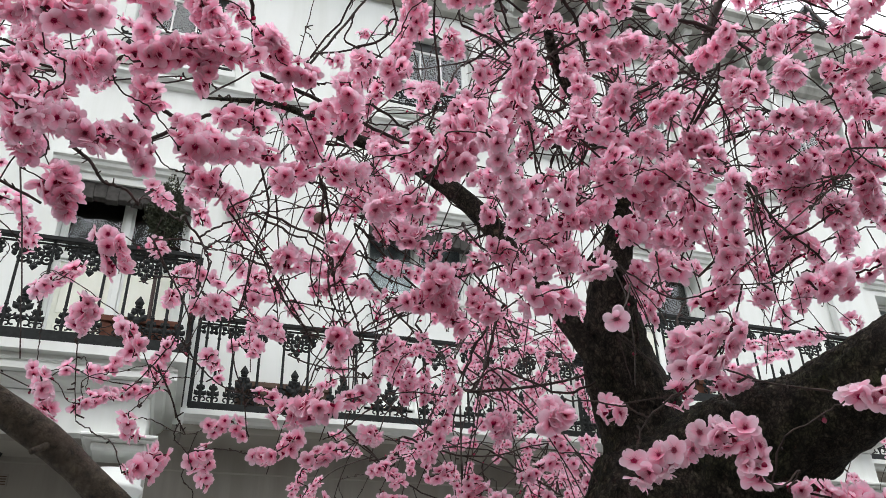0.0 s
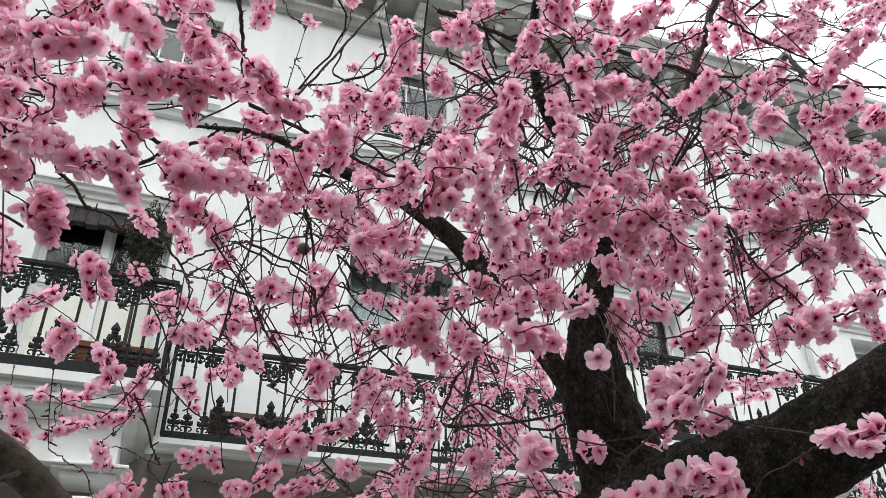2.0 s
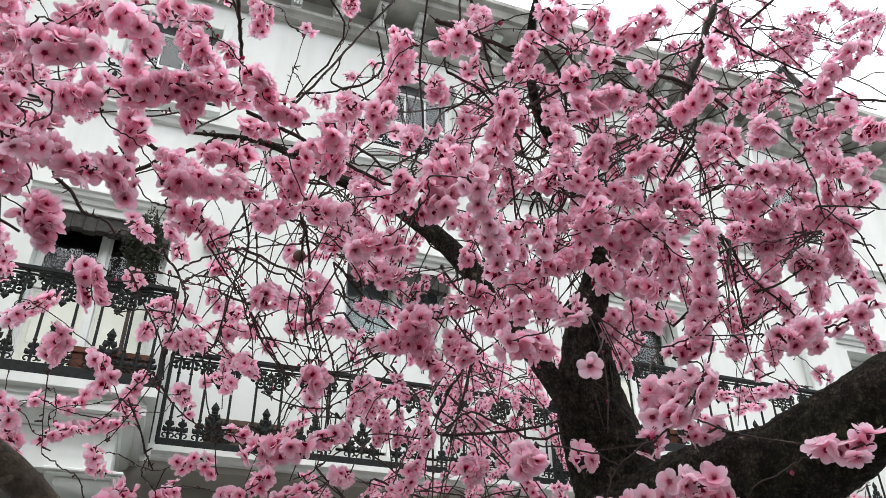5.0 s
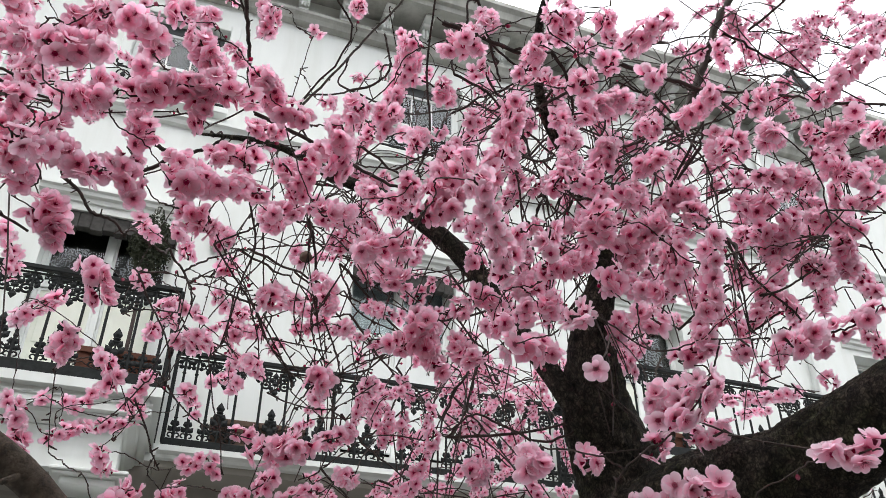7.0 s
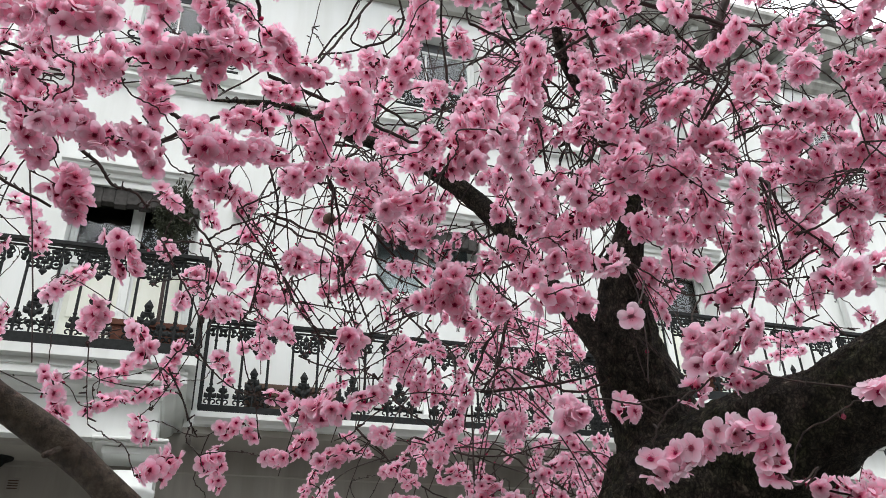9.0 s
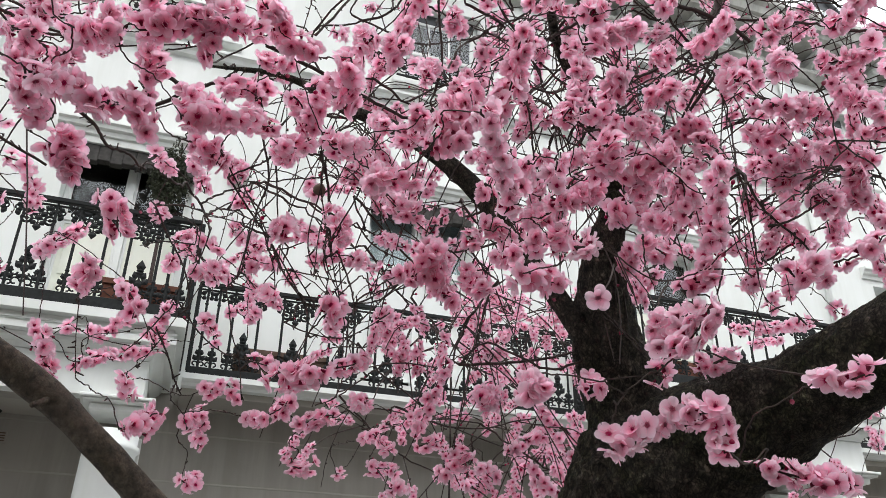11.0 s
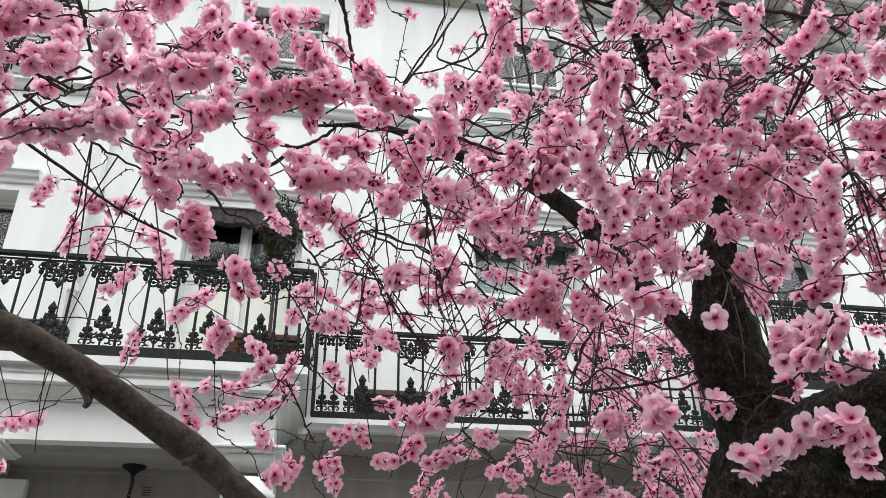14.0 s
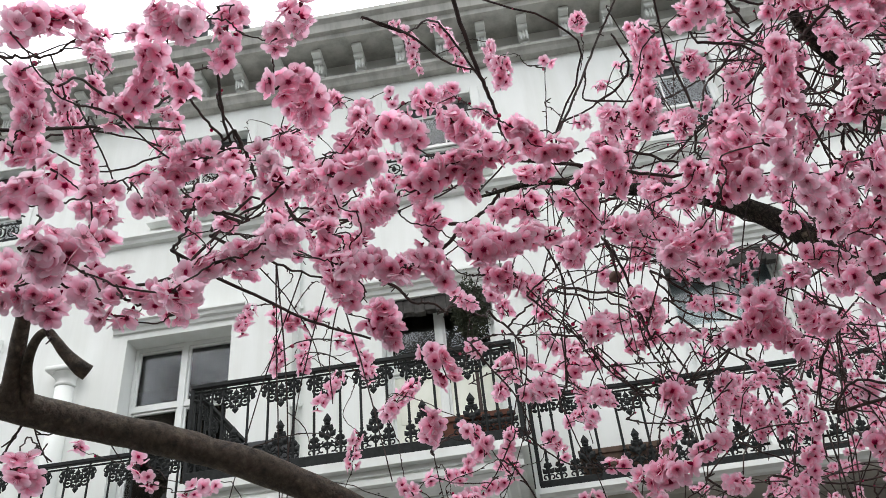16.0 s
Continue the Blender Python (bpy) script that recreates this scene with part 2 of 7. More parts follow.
def add_ring(bm, x, z, big, small, y=0.0, turn=0.0, sweep=2 * math.pi, steps=10):
    """An iron scroll that lies in the xz plane."""
    rows = []
    closed = sweep > 6.2
    for k in range(steps if closed else steps + 1):
        a = turn + sweep * k / steps
        big_now = big if closed else big * (1 - 0.45 * k / steps)
        cx, cz = x + big_now * math.cos(a), z + big_now * math.sin(a)
        rows.append([bm.verts.new((cx + small * math.cos(a) * math.cos(b), y + small * math.sin(b), cz + small * math.sin(a) * math.cos(b))) for b in (0, 1.57, 3.14, 4.71)])
    pairs = list(zip(rows, rows[1:] + ([rows[0]] if closed else [])))
    for p, q in pairs:
        for k in range(4):
            bm.faces.new((p[k], p[(k + 1) % 4], q[(k + 1) % 4], q[k]))


def add_leaf(bm, x, z, wide, high, turn=0.0, thick=0.014, y=0.0):
    """A cast leaf or bud: a pointed, domed lozenge in the xz plane."""
    wide, high = wide * 1.18, high * 1.12
    c, s = math.cos(turn), math.sin(turn)
    outline = [(0, high), (wide * 0.6, high * 0.45), (wide, 0), (wide * 0.6, -high * 0.55), (0, -high * 0.8), (-wide * 0.6, -high * 0.55), (-wide, 0), (-wide * 0.6, high * 0.45)]
    ring = [bm.verts.new((x + c * a - s * b, y, z + s * a + c * b)) for a, b in outline]
    for d in (-thick, thick):
        tip = bm.verts.new((x, y + d, z))
        for k in range(8):
            bm.faces.new((ring[k], ring[(k + 1) % 8], tip))


def mesh_of(bm, name, mat):
    bmesh.ops.recalc_face_normals(bm, faces=bm.faces)
    me = bpy.data.meshes.new(name)
    bm.to_mesh(me)
    bm.free()
    me.materials.append(mat)
    return me


def wall_with_openings(x0, x1, z0, z1, y0, y1, holes):
    """A wall between y0 (front) and y1 with rectangular holes (x0, x1, z0, z1) through it."""
    bm = bmesh.new()
    xs = sorted({x0, x1, *(h[0] for h in holes), *(h[1] for h in holes)})
    zs = sorted({z0, z1, *(h[2] for h in holes), *(h[3] for h in holes)})

    def solid(i, k):
        if i < 0 or k < 0 or i >= len(xs) - 1 or k >= len(zs) - 1:
            return False
        cx, cz = (xs[i] + xs[i + 1]) / 2, (zs[k] + zs[k + 1]) / 2
        return not any(h[0] < cx < h[1] and h[2] < cz < h[3] for h in holes)

    grid = {}

    def vert(i, k, y):
        if (i, k, y) not in grid:
            grid[i, k, y] = bm.verts.new((xs[i], y, zs[k]))
        return grid[i, k, y]

    for i in range(len(xs) - 1):
        for k in range(len(zs) - 1):
            if not solid(i, k):
                continue
            for y in (y0, y1):
                bm.faces.new([vert(a, b, y) for a, b in ((i, k), (i + 1, k), (i + 1, k + 1), (i, k + 1))])
            for (di, dk), (a, b) in (((-1, 0), ((i, k), (i, k + 1))), ((1, 0), ((i + 1, k), (i + 1, k + 1))), ((0, -1), ((i, k), (i + 1, k))), ((0, 1), ((i, k + 1), (i + 1, k + 1)))):
                if not solid(i + di, k + dk):
                    bm.faces.new((vert(*a, y0), vert(*b, y0), vert(*b, y1), vert(*a, y1)))
    bmesh.ops.recalc_face_normals(bm, faces=bm.faces)
    return bm


# ---- ground ----
WALL_Y = 8.55
FIRST_X = (-7.6, -4.24, -0.9, 2.64, 6.15, 10.74, 13.6, 16.7, 20.2)
SECOND_X = (-7.5, -4.1, -0.68, 2.86, 6.35, 9.9, 13.4, 16.9, 20.4)

bm = bmesh.new()
bmesh.ops.create_grid(bm, x_segments=8, y_segments=8, size=400)
tagged(part("ground", bm, ASPHALT), "grey asphalt street reaching to the horizon", "ground", "", "structure")
tagged(part("pavement", box(-40, 60, -1.4, 12, -0.3, 0.12), PAVING), "pale stone pavement along the terrace", "pavement", "", "structure")

# ---- terrace facade ----
holes = []
for x in FIRST_X:
    holes.append((x - 0.7, x + 0.7, 4.42, 6.9))
for x in SECOND_X:
    holes.append((x - 0.6, x + 0.6, 8.78, 10.28))
wall = tagged(part("wall_front", wall_with_openings(-11, 30, 4.1, 12.0, WALL_Y, WALL_Y + 0.42, holes), STUCCO), "white painted stucco terrace wall, rain streaked", "wall", "", "structure")
# ground floor stucco is a darker grey than the storeys above
low_holes = [(x - 0.6, x + 0.6, 1.0, 3.0) for x in FIRST_X if x not in (-0.9, 6.15)]
tagged(part("wall_ground_floor", wall_with_openings(-11, 30, 0.12, 4.1, WALL_Y, WALL_Y + 0.42, low_holes), STUCCO_GREY), "grey ground floor stucco with joint lines", "wall", "", "structure")
for z in (3.62, 3.14, 2.66):
    bm = box(-11, 30, WALL_Y - 0.006, WALL_Y + 0.01, z, z + 0.018, 0.002)
    tagged(part("trim", bm, SOFFIT), "incised joint line of the ground floor stucco", "trim", "", "structure")
# closing walls and floors carry the rooms' darkness in their colour
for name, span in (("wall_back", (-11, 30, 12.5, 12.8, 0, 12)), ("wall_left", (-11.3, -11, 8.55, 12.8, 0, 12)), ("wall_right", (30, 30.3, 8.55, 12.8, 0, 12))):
    tagged(part(name, box(*span), DARK_ROOM), "outer wall of the terrace, near-black so the rooms look unlit", "wall", "", "structure")
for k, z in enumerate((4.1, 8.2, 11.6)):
    tagged(part("floor_%d" % (k + 1), box(-11, 30, WALL_Y + 0.43, 12.5, z, z + 0.2), DARK_ROOM), "near-black storey floor inside the terrace, coloured to look unlit", "floor", "", "structure")

# string course under the second floor windows
string = [(8.56, 8.40), (8.49, 8.42), (8.47, 8.47), (8.43, 8.50), (8.43, 8.54), (8.56, 8.57)]
tagged(part("trim", profile_run(string, -11, 30), STUCCO), "white moulded string course", "trim", "", "structure")

# main cornice: bed moulding, brackets, gutter
bed = [(8.56, 10.78), (8.44, 10.80), (8.40, 10.86), (8.36, 10.90), (8.36, 10.96), (8.56, 10.98)]
tagged(part("trim", profile_run(bed, -11, 30), STONE_TRIM), "weathered bed moulding below the cornice", "trim", "", "structure")
crown = [(8.56, 11.36), (7.98, 11.36), (7.96, 11.44), (7.90, 11.46), (7.86, 11.58), (7.80, 11.64), (7.80, 11.72), (8.56, 11.76)]
cornice = tagged(part("cornice", profile_run(crown, -11, 30), STONE_TRIM), "weathered stone cornice with a projecting gutter edge", "cornice", "", "structure")
bm = bmesh.new()
for z0, z1, y in ((10.985, 11.06, 8.40), (11.06, 11.2, 8.33), (11.2, 11.28, 8.25), (11.28, 11.355, 8.12)):
    add_box(bm, -0.075, 0.075, y, 8.555, z0, z1, 0.012)
for q in (-0.045, 0.0, 0.045):
    add_box(bm, q - 0.012, q + 0.012, 8.31, 8.33, 11.0, 11.2, 0.004)
bracket_mesh = mesh_of(bm, "bracket", STUCCO)
for k in range(63):
    ob = put("bracket", bracket_mesh, STUCCO, cornice)
    ob.location.x = -10.65 + k * 0.64
tagged(part("parapet", box(-11, 30, 8.6, 8.9, 11.77, 12.25, 0.01), STONE_TRIM), "grey weathered parapet above the cornice", "parapet", "", "structure")
roof = [(8.9, 12.1), (8.9, 12.3), (10.7, 14.0), (12.8, 14.0), (12.8, 12.1)]
tagged(part("roof", profile_run(roof, -11, 30), LEAD), "dark slate mansard roof behind the parapet", "roof", "", "structure")


def dormer(x):
    top = empty("dormer", "small dark gabled dormer with a pale window", "dormer", "dormers on the roof", "", (x, 8.95, 12.25))
    bm = bmesh.new()
    a = [(x - 0.46, 12.3), (x + 0.46, 12.3), (x + 0.46, 13.2), (x, 13.72), (x - 0.46, 13.2)]
    rows = [[bm.verts.new((px, y, pz)) for px, pz in a] for y in (8.95, 10.6)]
    for i in range(5):
        bm.faces.new((rows[0][i], rows[0][(i + 1) % 5], rows[1][(i + 1) % 5], rows[1][i]))
    bm.faces.new(rows[0]), bm.faces.new(rows[1])
    bmesh.ops.recalc_face_normals(bm, faces=bm.faces)
    part("gable", bm, LEAD, top)
    for s in (-1, 1):
        bm = bmesh.new()
        ends = [(x, 13.74), (x + s * 0.56, 13.11), (x + s * 0.56, 13.17), (x, 13.82)]
        rows = [[bm.verts.new((px, y, pz)) for px, pz in ends] for y in (8.86, 10.6)]
        for i in range(4):
            bm.faces.new((rows[0][i], rows[0][(i + 1) % 4], rows[1][(i + 1) % 4], rows[1][i]))
        bm.faces.new(rows[0]), bm.faces.new(rows[1])
        bmesh.ops.recalc_face_normals(bm, faces=bm.faces)
        part("roof_slope", bm, LEAD, top)
    part("window_frame", box(x - 0.22, x + 0.22, 8.9, 8.949, 12.75, 13.3), PAINT, top)
    part("pane", box(x - 0.17, x + 0.17, 8.885, 8.899, 12.8, 13.25, 0.001), GLASS, top)


for x in (-4.3, 2.4, 11.04, 19.5):
    dormer(x)

# ---- windows ----


def first_floor_window(number, x, shade, cream, panelled):
    """A French window: moulded architrave, hood, frame, two leaves with a fanlight."""
    top = empty("window_%d" % number, "tall white French window under a moulded hood", "window", "first floor windows", "structure", (x, WALL_Y, 4.42))
    w, z0, z1, y = 0.70, 4.42, 6.9, WALL_Y
    hood = [(y + 0.01, 6.99), (y - 0.03, 7.0), (y - 0.04, 7.05), (y - 0.08, 7.07), (y - 0.09, 7.11), (y - 0.12, 7.13), (y - 0.12, 7.16), (y + 0.01, 7.19)]
    part("hood", profile_run(hood, x - 0.9, x + 0.9), STUCCO, top)
    yf = y + 0.26
    fr = part("window_frame", box(x - w + 0.004, x - w + 0.05, yf, yf + 0.09, z0, z1 - 0.004), PAINT, top)
    part("window_frame", box(x + w - 0.05, x + w - 0.004, yf, yf + 0.09, z0, z1 - 0.004), PAINT, top)
    part("window_frame", box(x - w + 0.05, x + w - 0.05, yf, yf + 0.09, z1 - 0.06, z1 - 0.004), PAINT, top)
    part("mullion", box(x - 0.035, x + 0.035, yf - 0.02, yf + 0.07, z0, z1 - 0.06), PAINT, top)
    for s in (-1, 1):
        a, b = sorted((x + s * 0.036, x + s * (w - 0.051)))
        part("transom", box(a, b, yf - 0.01, yf + 0.06, 5.98, 6.04), PAINT, top)
        for k, (c, d) in enumerate(((6.045, z1 - 0.065), (4.55, 5.975))):
            sash = bmesh.new()
            t = 0.032
            add_box(sash, a, a + t, yf + 0.01, yf + 0.05, c, d, 0.004)
            add_box(sash, b - t, b, yf + 0.01, yf + 0.05, c, d, 0.004)
            add_box(sash, a + t, b - t, yf + 0.01, yf + 0.05, c, c + t, 0.004)
            add_box(sash, a + t, b - t, yf + 0.01, yf + 0.05, d - t, d, 0.004)
            part("sash", sash, PAINT, top)
            # the cream leaf is a made-up board that replaces a bright curtain
            if (panelled or cream) and k == 1:
                board = box(a + t, b - t, yf + 0.022, yf + 0.036, c + t, d - t, 0.0)
                for q in (0, 1):
                    low = c + t + 0.06 + q * (d - c - 2 * t) / 2
                    add_box(board, a + t + 0.05, b - t - 0.05, yf + 0.012, yf + 0.0219, low, low + (d - c - 2 * t) / 2 - 0.12, 0.006)
                part("panel", board, PAINT if panelled else CURTAIN, top, "solid white panelled leaf" if panelled else "solid cream leaf standing in for a brightly lit curtain")
                continue
            p = part("pane", box(a + t, b - t, yf + 0.026, yf + 0.032, c + t, d - t, 0.0), GLASS, top)
            p.visible_shadow = False
    if shade:
        bl = bmesh.new()
        n = 10
        for k in range(n):
            x0 = x - w + 0.02 + (2 * w - 0.04) * k / n
            add_box(bl, x0, x0 + (2 * w - 0.04) / n - 0.002, y + 0.03, y + 0.14, z1 - 0.20 - 0.02 * (k % 2), z1 - 0.004, 0.006)
        part("awning_roll", bl, AWNING, top, "rolled dark awning under the window head")
    # pale sheet added behind the upper glass, standing in for a sky reflection
    if panelled:
        part("sky_sheet", box(x - w + 0.06, x + w - 0.06, yf + 0.095, yf + 0.105, 6.0, z1 - 0.03, 0.0), SKY_TONE, top, "pale blue grey sheet added behind the glass for a reflected-sky tone")
    return top


for k, x in enumerate(FIRST_X):
    first_floor_window(k + 1, x, x in (-0.9, 2.64), x in (-0.9, 6.15), x in (2.64, 10.74, -7.6))


def second_floor_window(number, x):
    top = empty("window_%d" % number, "white sash window with glazing bars and a sill", "window", "second floor windows", "structure", (x, WALL_Y, 8.78))
    w, z0, z1, y = 0.6, 8.78, 10.28, WALL_Y
    part("sill", box(x - 0.76, x + 0.76, y - 0.14, y + 0.1, z0 - 0.1, z0 - 0.003, 0.01), STUCCO, top)
    for s in (-1, 1):
        a, b = sorted((x + s * (w + 0.003), x + s * (w + 0.14)))
        part("architrave", box(a, b, y - 0.03, y + 0.006, z0, z1 + 0.12, 0.01), STUCCO, top)
    part("architrave", box(x - w, x + w, y - 0.03, y + 0.006, z1 + 0.003, z1 + 0.12, 0.01), STUCCO, top)
    yf = y + 0.14
    for a, b in ((x - w + 0.004, x - w + 0.06), (x + w - 0.06, x + w - 0.004)):
        part("window_frame", box(a, b, yf, yf + 0.1, z0, z1 - 0.004), PAINT, top)
    part("window_frame", box(x - w + 0.06, x + w - 0.06, yf, yf + 0.1, z1 - 0.16, z1 - 0.004), LEAD, top, "dark head of the sash box")
    zm = (z0 + z1) / 2 - 0.05
    for c, d, yy in ((z0, zm, yf + 0.05), (zm, z1 - 0.16, yf + 0.01)):
        sash = bmesh.new()
        a, b, t = x - w + 0.061, x + w - 0.061, 0.05
        add_box(sash, a, a + t, yy, yy + 0.04, c, d, 0.003)
        add_box(sash, b - t, b, yy, yy + 0.04, c, d, 0.003)
        add_box(sash, a + t, b - t, yy, yy + 0.04, c, c + t, 0.003)
        add_box(sash, a + t, b - t, yy, yy + 0.04, d - t, d, 0.003)
        for q in (-0.16, 0.16):
            add_box(sash, x + q - 0.011, x + q + 0.011, yy + 0.006, yy + 0.034, c + t, d - t, 0.002)
        part("sash", sash, PAINT, top)
        p = part("pane", box(a + t, b - t, yy + 0.016, yy + 0.021, c + t, d - t, 0.0), GLASS, top)
        p.visible_shadow = False
    guard = bmesh.new()
    add_box(guard, x - 0.7, x + 0.7, y - 0.13, y - 0.11, z0 + 0.02, z0 + 0.05, 0.003)
    add_box(guard, x - 0.7, x + 0.7, y - 0.13, y - 0.11, z0 + 0.30, z0 + 0.325, 0.003)
    for k in range(7):
        cx = x - 0.6 + 0.2 * k
        add_ring(guard, cx, z0 + 0.17, 0.085, 0.011, y - 0.12)
        add_leaf(guard, cx, z0 + 0.17, 0.03, 0.06, 0.0, 0.012, y - 0.12)
    for s in (-1, 1):
        add_ring(guard, x + s * 0.66, z0 + 0.38, 0.07, 0.014, y - 0.12, 0.5, 5.0)
    part("sill_guard", guard, IRON, top, "low black scrolled iron guard on the sill")


for k, x in enumerate(SECOND_X):
    second_floor_window(k + 20, x)


def low_window(number, x):
    top = empty("window_%d" % number, "white ground floor sash window in shade", "window", "ground floor windows", "structure", (x, WALL_Y, 1.0))
    yf = WALL_Y + 0.12
    for a, b, c, d in ((x - 0.596, x - 0.53, 1.0, 2.996), (x + 0.53, x + 0.596, 1.0, 2.996), (x - 0.53, x + 0.53, 2.93, 2.996), (x - 0.53, x + 0.53, 1.0, 1.07), (x - 0.53, x + 0.53, 1.95, 2.0)):
        part("window_frame", box(a, b, yf, yf + 0.08, c, d), PAINT, top)
    part("pane", box(x - 0.53, x + 0.53, yf + 0.03, yf + 0.036, 1.07, 2.93, 0.0), GLASS, top)


for k, x in enumerate(FIRST_X):
    if x not in (-0.9, 6.15):
        low_window(k + 40, x)

# white rainwater pipes between the windows
def downpipe(x):
    pipe = empty("downpipe", "white painted rainwater pipe on the facade", "pipe", "rainwater pipes", "", (x, WALL_Y - 0.07, 4.3))
    bm = bmesh.new()
    lathe(bm, ((0.045, 0), (0.045, 6.45)), (x, WALL_Y - 0.065, 4.3), 12)
    part("pipe", bm, STUCCO, pipe, "", True)
    for z in (5.6, 6.95, 8.3, 9.8):
        bm = bmesh.new()
        lathe(bm, ((0.056, 0), (0.06, 0.02), (0.06, 0.07), (0.056, 0.09)), (x, WALL_Y - 0.065, z), 12)
        add_box(bm, x - 0.08, x + 0.08, WALL_Y - 0.02, WALL_Y - 0.001, z + 0.02, z + 0.07, 0.004)
        part("collar", bm, STUCCO, pipe)


for x in (-2.67, 9.05):
    downpipe(x)

pilaster = empty("pilaster", "white half column with a moulded capital on the facade", "column", "", "", (-5.67, WALL_Y, 4.1))
bm = bmesh.new()
lathe(bm, ((0.16, 0), (0.16, 0.12), (0.13, 0.16), (0.125, 1.0), (0.115, 2.22)), (-5.67, WALL_Y - 0.02, 4.1), 24)
part("shaft", bm, STUCCO, pilaster, "", True)
bm = bmesh.new()
lathe(bm, ((0.115, 2.225), (0.13, 2.24), (0.13, 2.26), (0.12, 2.27), (0.125, 2.33), (0.17, 2.38), (0.18, 2.40)), (-5.67, WALL_Y - 0.02, 4.1), 24)
add_box(bm, -5.87, -5.47, WALL_Y - 0.22, WALL_Y - 0.002, 6.503, 6.57, 0.012)
part("capital", bm, STUCCO, pilaster, "", True)

vent = empty("vent_box", "small grey vent box fixed to the facade", "vent", "", "", (0.28, WALL_Y, 6.7))
part("cover", box(0.17, 0.39, WALL_Y - 0.09, WALL_Y - 0.002, 6.69, 6.86, 0.01), STONE_TRIM, vent)
for k in range(4):
    part("slat", box(0.19, 0.37, WALL_Y - 0.098, WALL_Y - 0.0905, 6.71 + 0.035 * k, 6.725 + 0.035 * k, 0.001), LEAD, vent)

# ---- iron railings ----
PITCH = 0.49
bm = bmesh.new()
lathe(bm, ((0.014, 0.0), (0.014, 0.20), (0.021, 0.21), (0.014, 0.225), (0.0125, 0.66), (0.021, 0.675), (0.013, 0.69), (0.013, 0.86)), (0, 0, 0), 6)
BALUSTER = mesh_of(bm, "baluster", IRON)

bm = bmesh.new()
add_box(bm, -0.008, 0.008, -0.008, 0.008, 0, 0.3)
for s in (-1, 1):
    add_ring(bm, s * 0.052, 0.05, 0.040, 0.009, 0, 0.0 if s < 0 else math.pi, s * -5.2)
    add_ring(bm, s * 0.075, 0.135, 0.032, 0.009, 0, math.pi if s > 0 else 0.0, s * 4.6)
    add_leaf(bm, s * 0.052, 0.205, 0.030, 0.045, -s * 0.7)
    add_leaf(bm, s * 0.035, 0.258, 0.026, 0.040, -s * 0.35)
    add_leaf(bm, s * 0.028, 0.10, 0.020, 0.032, s * 0.8)
    add_leaf(bm, s * 0.108, 0.165, 0.020, 0.028, -s * 1.3)
add_leaf(bm, 0, 0.18, 0.034, 0.05)
add_leaf(bm, 0, 0.28, 0.045, 0.03)
add_leaf(bm, 0, 0.35, 0.036, 0.062, 0, 0.03)
add_leaf(bm, 0, 0.31, 0.03, 0.03, 0, 0.03)
PALMETTE = mesh_of(bm, "palmette", IRON)

bm = bmesh.new()
for s in (-1, 1):
    add_ring(bm, s * 0.032, 0.035, 0.027, 0.008, 0, 0.0 if s < 0 else math.pi, s * -5.0)
    add_leaf(bm, s * 0.036, 0.095, 0.024, 0.034, -s * 0.6)
    add_leaf(bm, s * 0.022, 0.15, 0.020, 0.030, -s * 0.3)
add_leaf(bm, 0, 0.105, 0.024, 0.05)
add_leaf(bm, 0, 0.165, 0.028, 0.028)
SMALL_PALMETTE = mesh_of(bm, "foot_leaf", IRON)

bm = bmesh.new()
for s in (-1, 1):
    add_ring(bm, s * 0.078, -0.135, 0.036, 0.011, 0, 0, 2 * math.pi)
    add_leaf(bm, s * 0.078, -0.135, 0.016, 0.016)
    add_leaf(bm, s * 0.10, -0.055, 0.036, 0.024, s * 0.5)
    add_leaf(bm, s * 0.058, -0.028, 0.03, 0.026, -s * 0.5)
    add_leaf(bm, s * 0.032, -0.085, 0.026, 0.030, s * 0.8)
    add_leaf(bm, s * 0.145, -0.10, 0.018, 0.034, -s * 0.4)
    add_leaf(bm, s * 0.032, -0.165, 0.020, 0.026, -s * 0.9)
add_leaf(bm, 0, -0.045, 0.024, 0.034)
add_leaf(bm, 0, -0.12, 0.026, 0.028)
add_leaf(bm, 0, -0.20, 0.026, 0.036, math.pi)
# stems that tie the leaves of the casting together
add_box(bm, -0.004, 0.004, -0.005, 0.005, -0.215, 0.0)
for z, half in ((-0.045, 0.148), (-0.085, 0.045), (-0.135, 0.06), (-0.165, 0.045)):
    add_box(bm, -half, half, -0.004, 0.004, z - 0.0035, z + 0.0035)
for x, low in ((-0.145, -0.11), (-0.078, -0.11), (0.078, -0.11), (0.145, -0.11)):
    add_box(bm, x - 0.0035, x + 0.0035, -0.004, 0.004, low, -0.03)
bmesh.ops.scale(bm, vec=(1.22, 1.0, 1.15), verts=bm.verts)
SCROLL = mesh_of(bm, "scroll_panel", IRON)

bm = bmesh.new()
for s in (-1, 1):
    add_leaf(bm, s * 0.042, -0.03, 0.022, 0.038, s * 0.9)
    add_leaf(bm, s * 0.036, -0.085, 0.022, 0.026, -s * 0.6)
    add_ring(bm, s * 0.055, -0.06, 0.022, 0.008)
TOP_LEAF = mesh_of(bm, "top_bracket", IRON)


